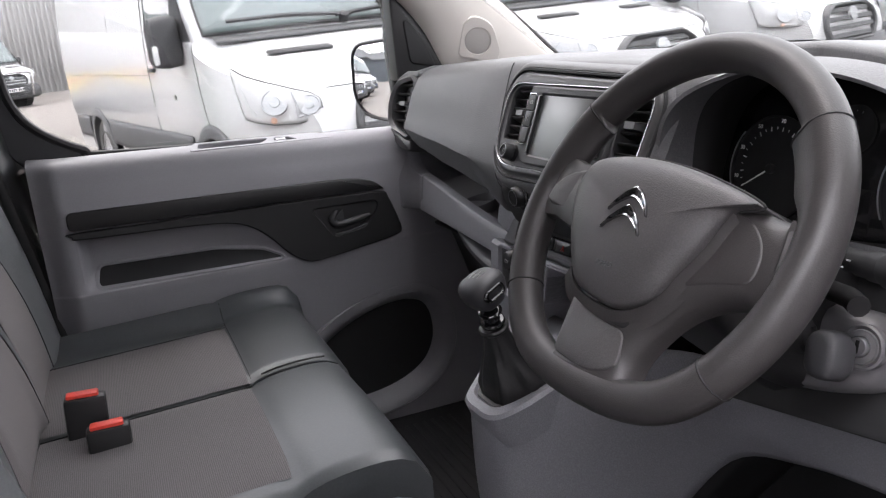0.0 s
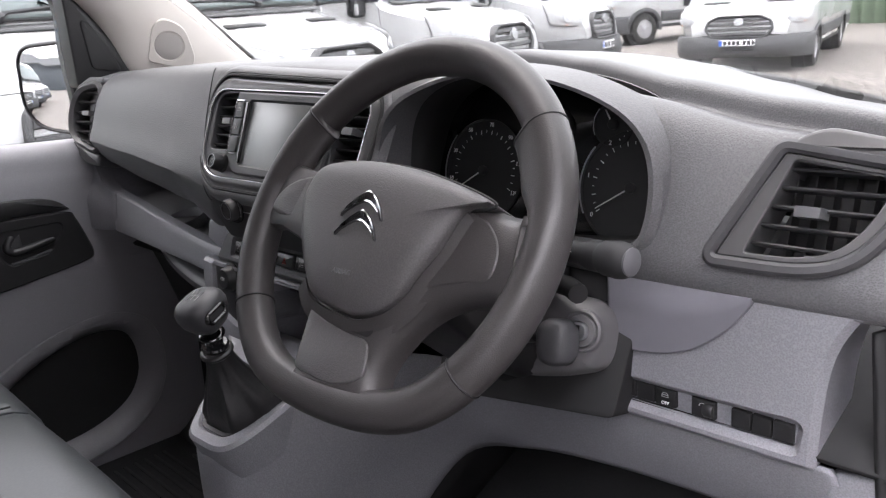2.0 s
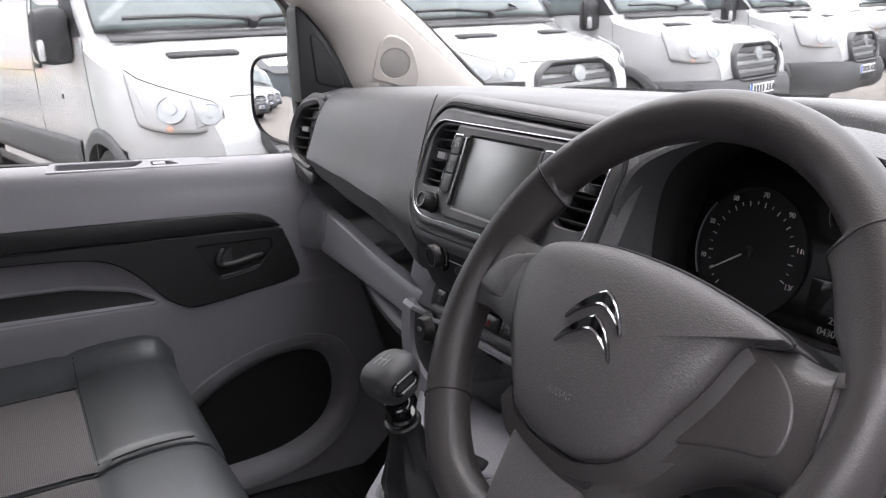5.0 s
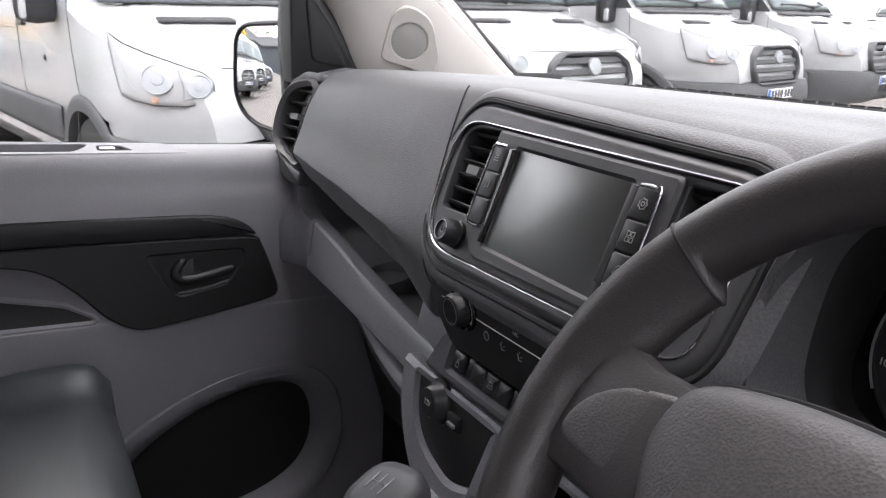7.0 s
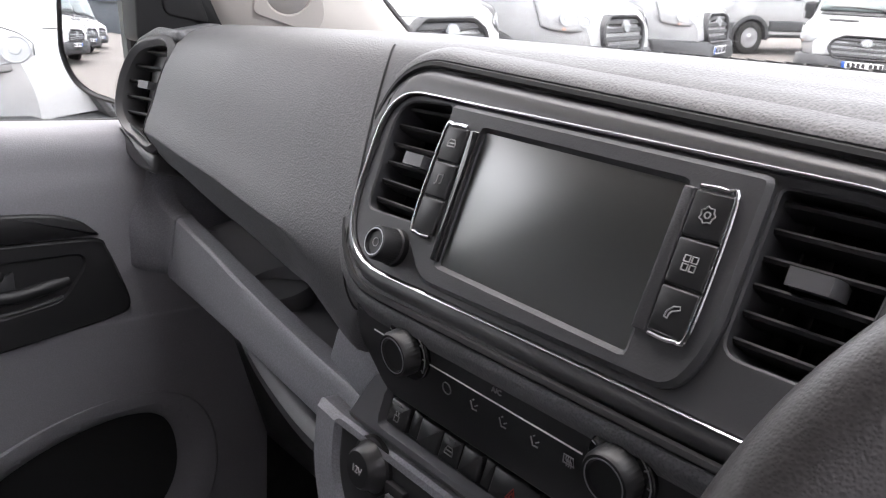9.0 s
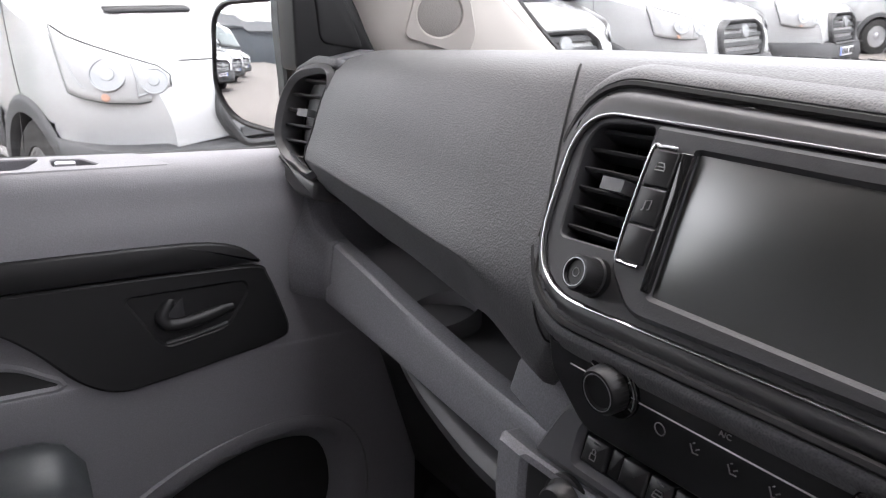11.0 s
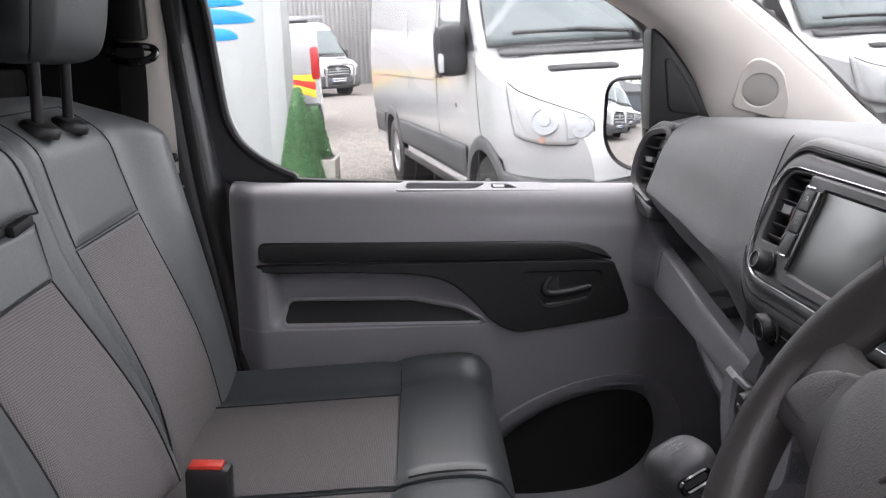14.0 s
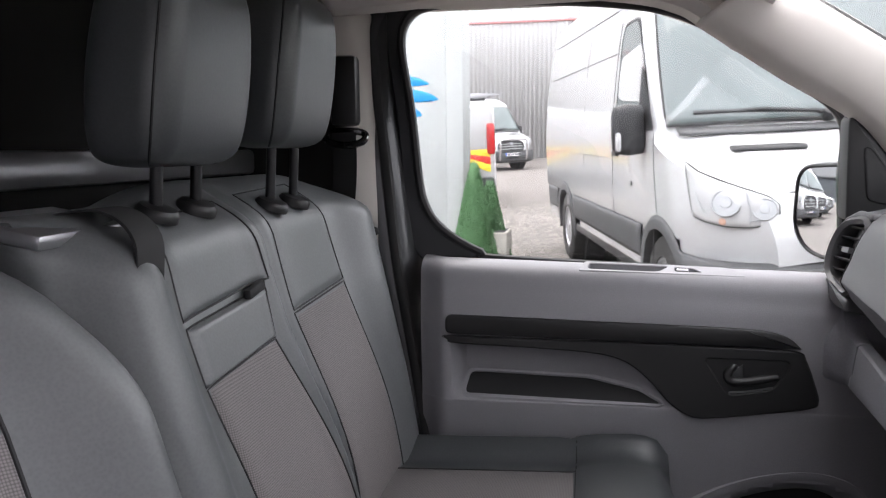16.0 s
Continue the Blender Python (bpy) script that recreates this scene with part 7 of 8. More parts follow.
# ---- vans ----
def van_wheel(parent, x, y, r=0.345, side=1):
    o = Vector((x, y, r))
    w = part("wheel", Geo().lathe([(r * 0.60, -0.10), (r * 0.9, -0.11), (r * 0.98, -0.09), (r, -0.05), (r, 0.05), (r * 0.98, 0.09), (r * 0.9, 0.11), (r * 0.62, 0.105), (r * 0.60, 0.08)], o, (0, side, 0), 36, True), tyre, parent, "black tyre")
    part("rim", Geo().lathe([(r * 0.60, 0.09), (r * 0.60, 0.10), (r * 0.55, 0.10), (r * 0.50, 0.06), (r * 0.28, 0.075), (r * 0.20, 0.095), (r * 0.001, 0.10)], o, (0, side, 0), 30), silver_paint, w, "steel wheel rim")
    g = Geo()
    for k in range(10):
        a = 2 * math.pi * k / 10
        g.lathe([(0.020, 0.0), (0.018, 0.014)], o + Vector((math.cos(a) * r * 0.42, side * 0.066, math.sin(a) * r * 0.42)), (0, side, 0), 8)
    part("rim_slots", g, van_black, w)


def strip_on(fn, u0, u1, v0, v1, nu, nv, lift):
    return Geo().sheet(lambda u, v: fn(lerp(u0, u1, u), lerp(v0, v1, v), lift), nu, nv)


def big_van(m, label, length=5.6, wheelbase=3.45, height=2.50, group="white vans in the row", detail=True, plate=False, lower_grey=True):
    """A tall panel van, nose along +x, origin on the ground below the middle of its front."""
    van = thing("panel_van", (0, 0, 0), label, "van", group)
    H, W = height, 0.985
    # side profile of the roof and nose: x, top z
    nose = spline([(0.0, 0.0, 0.62), (0.0, 0.0, 0.78), (-0.03, 0.0, 0.92), (-0.10, 0.0, 1.04), (-0.24, 0.0, 1.13), (-0.50, 0.0, 1.22), (-0.78, 0.0, 1.31), (-0.92, 0.0, 1.37)], 4)
    screen = spline([(-0.92, 0.0, 1.37), (-1.12, 0.0, 1.62), (-1.36, 0.0, 1.92), (-1.56, 0.0, 2.13), (-1.72, 0.0, 2.26)], 4)
    roof = spline([(-1.72, 0.0, 2.26), (-1.95, 0.0, H - 0.12), (-2.3, 0.0, H - 0.02), (-3.2, 0.0, H), (-length + 0.1, 0.0, H - 0.03), (-length + 0.01, 0, H - 0.10), (-length, 0.0, H - 0.25)], 4)
    prof = nose + screen[1:] + roof[1:]

    def half_width(x, z):
        """Body half width at a place along the van and a height."""
        k = smooth(-0.75, 0.03, x)
        w = W * (1 - 0.13 * k - 0.17 * k ** 5)
        zz = (z - 1.30) / (H - 1.30)
        if zz > 0:
            w -= 0.16 * zz ** 1.5 + 0.06 * zz ** 8
        if z < 0.9:
            w -= 0.03 * ((0.9 - z) / 0.5)
        return w

    def bow(x, y, z):
        """How far the rounded front goes back towards its sides."""
        return -0.15 * (abs(y) / 0.98) ** 3 * smooth(-2.3, -1.2, x) * smooth(1.05, 1.35, z)

    def ring(px, pz):
        zs = [0.36, 0.46, 0.60, 0.74, 0.76, 0.90, 1.02, 1.14, 1.26, 1.40, 1.60, 1.80, 2.0, 2.15, 2.28, 2.38, 2.46]
        pts = []
        for z in zs:
            zc = min(z, pz - 0.05)
            dent = 0.010 if 0.74 <= z <= 0.75 else 0.0
            pts.append((half_width(px, zc) - dent, zc))
        w = half_width(px, pz)
        pts += [(w - 0.02, pz - 0.035), (w - 0.06, pz - 0.012), (w * 0.6, pz + 0.006), (0.0, pz + 0.010)]
        return [Vector((px + bow(px, a, z), -a, z)) for a, z in pts] + [Vector((px + bow(px, a, z), a, z)) for a, z in reversed(pts[:-1])]

    rings = [ring(p.x, p.z) for p in prof[2:]]
    arches = [(-0.98, 0.43), (-0.98 - wheelbase, 0.43)]
    g = Geo().loft(rings, False, False)
    g.f = [f for f in g.f if not any((lambda c: c.z < 0.9 and (Vector((c.x - ax, c.z - 0.36)).length < ar))(sum((Vector(g.v[i]) for i in f), Vector()) / 4) for ax, ar in arches)]
    # finer sides near the arches come from the arch lips below
    g.f.append(tuple(range(len(g.v) - len(rings[-1]), len(g.v))))
    part("body", g, van_white, van, sharp=35)
    for sy in (-1, 1):
        for ax, ar in arches:
            pts = []
            for k in range(0, 25):
                a = radians(-12 + 204 * k / 24)
                x, z = ax + 0.425 * math.cos(a), 0.36 + 0.425 * math.sin(a)
                pts.append(Vector((x, sy * (half_width(x, z) + 0.004), max(0.30, z))))
            g = Geo().loft([[p + Vector(((p.x - ax) * 0.16, 0, (p.z - 0.36) * 0.16)) for p in pts], [p + Vector(((p.x - ax) * 0.08, sy * 0.016, (p.z - 0.36) * 0.08)) for p in pts], [p + Vector((-(p.x - ax) * 0.05, sy * 0.012, -(p.z - 0.36) * 0.05)) for p in pts], [p + Vector((-(p.x - ax) * 0.07, -sy * 0.25, -(p.z - 0.36) * 0.07)) for p in pts]], False, False)
            part("wheel_arch", g, van_grey if (lower_grey and detail) else van_black, van, "grey plastic wheel arch", thick=0.006)
            g = Geo().lathe([(0.44, 0.0), (0.44, 0.18)], (ax, sy * 0.66, 0.36), (0, sy, 0), 24, True)
            part("arch_well", g, matt_black, van)
            van_wheel(van, ax, sy * 0.855, 0.345, sy)
        if lower_grey:
            part("side_moulding", Geo().sheet(lambda u, v: (lambda x, z: (x, sy * (half_width(x, z) + 0.012 - 0.010 * abs(2 * v - 1) ** 4), z))(lerp(-1.42, -0.98 - wheelbase + 0.46, u), lerp(0.50, 0.74, v)), 30, 6), van_grey, van, "grey plastic side moulding", thick=0.01)
            part("side_moulding", Geo().sheet(lambda u, v: (lambda x, z: (x, sy * (half_width(x, z) + 0.012 - 0.010 * abs(2 * v - 1) ** 4), z))(lerp(-0.98 - wheelbase - 0.46, -length + 0.05, u), lerp(0.50, 0.74, v)), 10, 6), van_grey, van, "grey plastic side moulding", thick=0.01)
        part("side_step", Geo().box((-0.98 - wheelbase / 2, sy * 0.93, 0.40), (wheelbase - 0.95, 0.06, 0.09), 0.02), van_black, van)
        # side window
        win = [(-1.10, 1.42), (-1.74, 1.42), (-2.06, 1.40), (-2.12, 1.46), (-2.12, 2.02), (-2.05, 2.10), (-1.72, 2.10), (-1.62, 2.05)]
        wp = round_poly(win, 0.04)
        g = Geo().loft([[Vector((p.x, sy * (half_width(p.x, p.y) + 0.004), p.y)) for p in wp], [Vector((p.x, sy * (half_width(p.x, p.y) + 0.006), p.y)) for p in inset(wp, 0.025)]], True, False)
        part("window_rubber", g, van_black, van)
        g = Geo()
        idx = g.ring([Vector((p.x, sy * (half_width(p.x, p.y) + 0.005), p.y)) for p in inset(wp, 0.02)])
        g.f.append(tuple(idx))
        part("side_window", g, van_glass, van)
        sail = round_poly([(-1.05, 1.40), (-1.46, 1.40), (-1.44, 1.80)], 0.02)
        g = Geo()
        g.f.append(tuple(g.ring([Vector((p.x, sy * (half_width(p.x, p.y) + 0.008), p.y)) for p in sail])))
        part("mirror_sail", g, van_black, van)
        # joints of door and panels
        g = Geo()
        for line in ([(-2.20, 0.50), (-2.20, 1.4), (-2.19, 2.12)], [(-1.00, 0.80), (-1.06, 1.1), (-1.08, 1.38)], [(-1.08, 0.80), (-1.20, 0.50)], [(-3.35, 0.50), (-3.35, 2.22)], [(-2.22, 1.92), (-length + 0.15, 1.92)], [(-2.26, 2.22), (-length + 0.15, 2.24)], [(-2.22, 1.18), (-length + 0.15, 1.18)], [(-2.2, 2.18), (-1.80, 2.22), (-1.62, 2.14)]):
            pp = spline([(a, 0, b) for a, b in line], 5)
            g.tube([Vector((p.x, sy * (half_width(p.x, p.z) + 0.000), p.z)) for p in pp], 0.004, 5)
        part("panel_joint", g, van_grey, van)
        part("door_handle", Geo().box((-2.06, sy * (half_width(-2.06, 1.22) + 0.012), 1.22), (0.16, 0.03, 0.035), 0.012), van_black, van)
        part("key_hole", Geo().lathe([(0.02, 0.0), (0.018, 0.008)], (-1.62, sy * (half_width(-1.62, 1.02) - 0.002), 1.02), (0, sy, 0), 14), van_black, van)
        # door mirror
        mm = part("mirror_head", Geo().loft([[Vector((-1.30 + p.x, sy * (1.085 + d), 1.40 + p.y)) for p in round_rect(w, h, 0.05, 4)] for d, w, h in ((-0.095, 0.10, 0.26), (-0.085, 0.13, 0.31), (0.0, 0.15, 0.33), (0.075, 0.13, 0.30), (0.095, 0.08, 0.24))]), van_black, van, "black door mirror")
        part("mirror_arm", Geo().box((-1.30, sy * 0.96, 1.34), (0.07, 0.14, 0.06), 0.015), van_black, mm)
        part("mirror_lamp", Geo().box((-1.235, sy * 1.16, 1.33), (0.05, 0.035, 0.13), 0.015), lamp_glass, mm, "clear side repeater")
        # headlamp: swept-back lens over dark and bright inner parts


        # the lamp's outline wraps from the wing round to the front
        def lamp_pt(s, t, out):
            top = [(-0.545, 0.955, 1.215), (-0.40, 0.932, 1.160), (-0.25, 0.87, 1.115), (-0.150, 0.775, 1.068), (-0.105, 0.685, 1.030), (-0.085, 0.640, 0.985)]
            bot = [(-0.425, 0.950, 0.905), (-0.33, 0.925, 0.885), (-0.215, 0.865, 0.868), (-0.125, 0.765, 0.866), (-0.075, 0.680, 0.885), (-0.068, 0.645, 0.930)]
            i = min(4, int(s * 5))
            f = s * 5 - i
            a, b = Vector(top[i]).lerp(Vector(top[i + 1]), f), Vector(bot[i]).lerp(Vector(bot[i + 1]), f)
            p = b.lerp(a, t)
            n = Vector((0.75, 0.5, 0.3)).normalized()
            p = p + n * (out + 0.012 * math.sin(math.pi * t))
            return Vector((p.x, sy * p.y, p.z))

        lamp = part("headlamp", Geo().sheet(lambda u, v: lamp_pt(u, v, 0.020), 20, 8), lamp_glass, van, "clear headlamp", thick=0.01)
        rim = [lamp_pt(k / 20, 0, 0.021) for k in range(21)] + [lamp_pt(1, k / 6, 0.021) for k in range(1, 7)] + [lamp_pt(1 - k / 20, 1, 0.021) for k in range(1, 21)] + [lamp_pt(0, 1 - k / 6, 0.021) for k in range(1, 6)]
        part("lamp_rim", Geo().tube(rim, 0.0055, 5, True), van_grey, lamp)
        if detail:
            for s, t, r in ((0.44, 0.52, 0.078), (0.76, 0.50, 0.060)):
                c = lamp_pt(s, t, 0.021)
                part("reflector", Geo().lathe([(r, 0.004), (r * 0.97, 0.012), (r * 0.90, 0.012), (r * 0.86, 0.007), (r * 0.40, 0.009), (r * 0.36, 0.014), (0.002, 0.016)], c, (0.72, sy * 0.55, 0.25), 22), lamp_chrome, lamp)
            part("lamp_divider", Geo().tube([lamp_pt(0.60, 0.10, 0.024), lamp_pt(0.62, 0.5, 0.026), lamp_pt(0.60, 0.90, 0.024)], 0.006, 6), lamp_chrome, lamp)
            part("lamp_divider", Geo().tube([lamp_pt(0.10, 0.9, 0.024), lamp_pt(0.15, 0.4, 0.026), lamp_pt(0.22, 0.18, 0.026), lamp_pt(0.62, 0.15, 0.026), lamp_pt(0.90, 0.20, 0.024)], 0.006, 6), lamp_chrome, lamp)
            part("indicator_lamp", Geo().lathe([(0.022, 0.0), (0.016, 0.008), (0.002, 0.010)], lamp_pt(0.40, 0.10, 0.021), (0.72, sy * 0.5, 0.2), 14), material("amber_lens", (0.52, 0.30, 0.22), 0.3) if sy < 0 else bpy.data.materials["amber_lens"], lamp)
    # windscreen
    def scr(u, v, lift=0.006):
        p = screen[1:][0].lerp(screen[-2], v)
        q = v * (len(screen) - 5) + 1
        i = min(len(screen) - 3, int(q))
        p = screen[i].lerp(screen[i + 1], q - i)
        w = half_width(p.x, p.z) - 0.075
        a = lerp(-1, 1, u)
        return Vector((p.x + bow(p.x, a * w, p.z) + lift, a * w, p.z + 0.010 + lift - 0.012 * a ** 4))
    part("windscreen", Geo().sheet(lambda u, v: scr(u, v, 0.022), 20, 10), van_glass, van, "windscreen reflecting the sky", thick=0.004)
    ringw = [scr(k / 20, 0, 0.014) for k in range(21)] + [scr(1, k / 10, 0.014) for k in range(1, 11)] + [scr(1 - k / 20, 1, 0.014) for k in range(1, 21)] + [scr(0, 1 - k / 10, 0.014) for k in range(1, 10)]
    part("screen_band", Geo().tube(ringw, 0.013, 6, True, flat=0.5), van_black, van)
    part("scuttle", Geo().loft([[Vector((-0.90 + bow(-0.9, a * 0.86, 1.372) + dx, a * 0.86, 1.372 + dz)) for a in [k / 8 - 1 for k in range(17)]] for dx, dz in ((0.035, -0.008), (0.02, 0.008), (-0.03, 0.030))], False, False), van_grey, van, thick=0.01)
    for s in (-1, 1):
        wp = [scr(0.5 + 0.03 * s, 0.02, 0.03), scr(0.5 - 0.20 * s, 0.05, 0.035), scr(0.5 - 0.42 * s if s > 0 else 0.5 + 0.16, 0.06 if s > 0 else 0.10, 0.03)]
        part("wiper", Geo().tube(wp, 0.012, 6), van_black, van)
        g = Geo()
        cxv = s * 0.47
        g.f.append(tuple(g.ring([Vector((-0.62 + p.y + bow(-0.6, p.x + cxv, 1.26), p.x + cxv, 1.276 + p.y * -0.33)) for p in round_poly([(-0.20, -0.035), (0.20, -0.035), (0.20, 0.035), (-0.20, 0.035)], 0.02)])))
        part("bonnet_vent", g, van_black, van, "black bonnet vent", thick=0.01)
    part("wiper_pivot", Geo().lathe([(0.035, 0), (0.03, 0.05), (0.005, 0.06)], scr(0.5, 0.0, 0.01), (0.6, 0, 0.8), 10), van_black, van)
    part("bonnet_edge", Geo().tube(spline([(-0.085, -0.60, 1.055), (-0.055, -0.45, 1.055), (-0.03, 0, 1.05), (-0.055, 0.45, 1.055), (-0.085, 0.60, 1.055)], 4), 0.004, 5), van_grey, van)
    # grille: a tall six-sided opening with bars
    FGr = Frame((0.0, 0.0, 0.82), (0, 1, 0), (-0.16, 0, 1))
    hexo = round_poly([(-0.30, 0.235), (0.30, 0.235), (0.46, 0.14), (0.50, -0.02), (0.40, -0.19), (-0.40, -0.19), (-0.50, -0.02), (-0.46, 0.14)], 0.05)
    gr = part("grille_shell", Geo().rim_plate(hexo, inset(hexo, 0.035), FGr, -0.08, 0.05, 0.015, 0.0), grille_black, van, "grey grille surround")
    part("grille_back", Geo().plate(inset(hexo, 0.02), FGr, -0.06, -0.02, 0.004), matt_black, gr)
    for b, w in ((0.155, 0.38), (0.065, 0.45), (-0.025, 0.455), (-0.115, 0.39)):
        part("grille_bar", Geo().loft([[FGr.at(a, b + dv, 0.034 + dh - 0.03 * (abs(a) / w) ** 2) for dv, dh in ((0.026, 0), (0.020, 0.012), (-0.020, 0.012), (-0.026, 0))] for a in [lerp(-w, w, k / 8) for k in range(9)]]), van_grey, gr)
    part("badge", Geo().lathe([(0.075, 0.04), (0.07, 0.062), (0.01, 0.066)], FGr.at(0, 0.105, 0.0), FGr.n, 22).move(Matrix.Identity(4)), lamp_chrome, gr, "plain oval badge")
    # bumper
    bump = [(0.00, 0.0), (0.03, 0.35), (0.02, 0.62), (-0.08, 0.84), (-0.28, 0.95), (-0.54, 0.99)]
    line = spline([(a, -b, 0) for a, b in reversed(bump)] + [(a, b, 0) for a, b in bump[1:]], 4)
    g = Geo().loft([[Vector((p.x + dx, p.y * (1 + dx * 0.1), z)) for p in line] for dx, z in ((-0.16, 0.26), (-0.02, 0.28), (0.055, 0.36), (0.065, 0.50), (0.05, 0.60), (0.02, 0.66), (-0.05, 0.68))], False, False)
    part("bumper", g, van_grey if lower_grey else van_black, van, "grey plastic bumper", thick=0.012)
    part("bumper_intake", Geo().box((0.070, 0, 0.44), (0.03, 1.05, 0.10), 0.02), matt_black, van)
    if plate:
        pl = part("number_plate", Geo().box((0.095, 0.0, 0.55), (0.012, 0.52, 0.115), 0.004), mark_white, van, "number plate")
        g = Geo()
        for k in range(7):
            g.box((0.1025, -0.17 + 0.062 * k + (0.03 if k > 3 else 0), 0.55), (0.003, 0.040, 0.075), 0)
        part("plate_bars", g, van_black, pl)
        part("plate_band", Geo().box((0.1022, -0.238, 0.55), (0.002, 0.045, 0.110), 0), bpy.data.materials.get("plate_blue") or material("plate_blue", (0.02, 0.12, 0.55), 0.4), pl)
    part("underside", Geo().box((-length / 2 - 0.1, 0, 0.42), (length - 0.6, 1.7, 0.12), 0.02), matt_black, van)
    for sy in (-1, 1):
        part("tail_lamp", Geo().box((-length + 0.02, sy * 0.90, 1.15), (0.06, 0.14, 0.62), 0.03), bpy.data.materials.get("red_lens") or material("red_lens", (0.45, 0.02, 0.02), 0.2, coat=0.5), van, "red tail lamp")
    # the beltline sits low on this nose
    done = set()
    for ob in van.children_recursive:
        if ob.data in done or ob.name.split(".")[0] in ("wheel", "rim", "rim_slots"):
            continue
        done.add(ob.data)
        for vert in ob.data.vertices:
            z = vert.co.z
            if z > 0.35:
                vert.co.z = 0.35 + (z - 0.35) * 0.918 if z < 1.45 else lerp(1.3598, H, (z - 1.45) / (H - 1.45))
    van.matrix_world = m
    return van


ROW_HEADING = math.degrees(math.atan2(-0.976, 0.215))
first = big_van(on_ground(1.39, 3.37, ROW_HEADING - 1.5), "white high-roof panel van with grey bumper parked facing the cab", plate=True)
for x, y, dh in ((3.82, 4.43, 1.0), (6.65, 5.10, 2.0), (9.55, 5.90, 4.0)):
    v = copy_thing(first, on_ground(x, y, ROW_HEADING + dh))
    v["label"] = "white panel van standing in a row of vans"

copy_thing(first, on_ground(10.85, 4.5, 194) @ Matrix.Diagonal((0.90, 0.95, 0.80, 1)))["label"] = "white mid-size van with dark bumper facing the row"
copy_thing(first, on_ground(15.5, 10.5, 160))["label"] = "white panel van seen from its side behind the row"
for x, y, h in ((-8.6, 4.3, ROW_HEADING + 12), (-12.0, 4.6, ROW_HEADING + 10), (-15.4, 4.9, ROW_HEADING + 8)):
    copy_thing(first, on_ground(x, y, h))["label"] = "white panel van parked further down the yard"
far = copy_thing(first, on_ground(-2.75, 26.2, ROW_HEADING + 22))
far["label"] = "white panel van with roof rack and chrome bull bar"
g = Geo()
for s in (-0.75, 0.75):
    g.tube([(-1.9, s, 2.62), (-5.0, s, 2.62)], 0.02, 6)
for k in range(6):
    g.tube([(-1.95 - 0.6 * k, -0.78, 2.66), (-1.95 - 0.6 * k, 0.78, 2.66)], 0.018, 6)
    for s in (-0.75, 0.75):
        g.tube([(-1.95 - 0.6 * k, s, 2.45), (-1.95 - 0.6 * k, s, 2.66)], 0.015, 6)
bpy.context.view_layer.update()
far_m = far.matrix_basis.copy()
part("roof_rack", g.move(far_m), silver_paint, far, "steel roof rack")
g = Geo().tube(spline([(0.12, -0.5, 0.35), (0.20, -0.5, 0.8), (0.20, -0.42, 1.02), (0.20, 0.42, 1.02), (0.20, 0.5, 0.8), (0.12, 0.5, 0.35)], 5), 0.035, 8)
part("bull_bar", g.move(far_m), chrome, far, "chrome bull bar")

# small service van with warning stripes, seen from behind past the cabin wall
hi_red = material("red_reflective", (0.60, 0.05, 0.03), 0.4)
hi_yel = material("yellow_reflective", (0.80, 0.62, 0.05), 0.4)
svc = thing("service_van", (0, 0, 0), "small white service van with red and yellow rear stripes", "van")
rings = []
for x, w, z1 in ((0.0, 0.80, 1.55), (0.02, 0.86, 1.74), (0.10, 0.89, 1.80), (0.6, 0.90, 1.84), (2.2, 0.90, 1.84), (2.9, 0.88, 1.72), (3.5, 0.86, 1.15), (4.2, 0.80, 0.95), (4.4, 0.70, 0.70)):
    rings.append([Vector((x, p.x, 0.30 + (z1 - 0.30) / 2 + p.y)) for p in round_rect(2 * w, z1 - 0.30, 0.16, 5)])
part("body", Geo().loft(rings), van_white, svc)
part("rear_bumper", Geo().box((-0.04, 0, 0.45), (0.16, 1.74, 0.26), 0.05), van_black, svc)
for s in (-1, 1):
    part("tail_lamp", Geo().box((0.01, s * 0.82, 1.22), (0.10, 0.14, 0.52), 0.04), bpy.data.materials["red_lens"], svc, "red tail lamp")
    for xx in (0.8, 3.6):
        van_wheel(svc, xx, s * 0.78, 0.31, s)
for s in (-1, 1):
    for k in range(4):
        b0 = 0.66 + 0.13 * k
        poly = [V2((0.03, b0 + 0.30)), V2((0.03, b0 + 0.43)), V2((0.80, b0 + 0.13)), V2((0.80, b0))]
        poly = [V2((p.x, min(1.05, max(0.62, p.y)))) for p in poly]
        part("warning_stripe", Geo().plate(poly if s > 0 else list(reversed([V2((-p.x, p.y)) for p in poly])), Frame((-0.002, 0, 0), (0, -1, 0), (0, 0, 1)), -0.01, 0.006 + 0.001 * (k % 2), 0.001), hi_red if k % 2 else hi_yel, svc)
part("roof_bar", Geo().box((0.5, 0, 1.90), (0.06, 1.5, 0.05), 0.01), van_black, svc)
svc.matrix_world = on_ground(-2.60, 12.6, 97)

# site cabin wall with a blue emblem
cab_paint = material("pale_cabin_paint", (0.43, 0.45, 0.445), 0.45, grain=0.002, size=0.03, bump=0.1, stain=0.06, stain_size=0.6)
blue_paint = material("blue_emblem_paint", (0.01, 0.28, 0.62), 0.4)
cabin = thing("site_cabin", (-3.3, 8.2, ground_z(-3.3, 8.2)), "pale grey site cabin with a blue emblem on its wall", "cabin")
part("cabin_wall", Geo().box((-3.275, 7.15, 1.35), (3.72, 0.5, 3.4), 0.02), cab_paint, cabin)
part("corner_post", Geo().box((-1.475, 6.91, 1.35), (0.17, 0.06, 3.4), 0.015), cab_paint, cabin)
part("corner_post", Geo().box((-1.42, 7.16, 1.35), (0.05, 0.44, 3.4), 0.015), cab_paint, cabin)
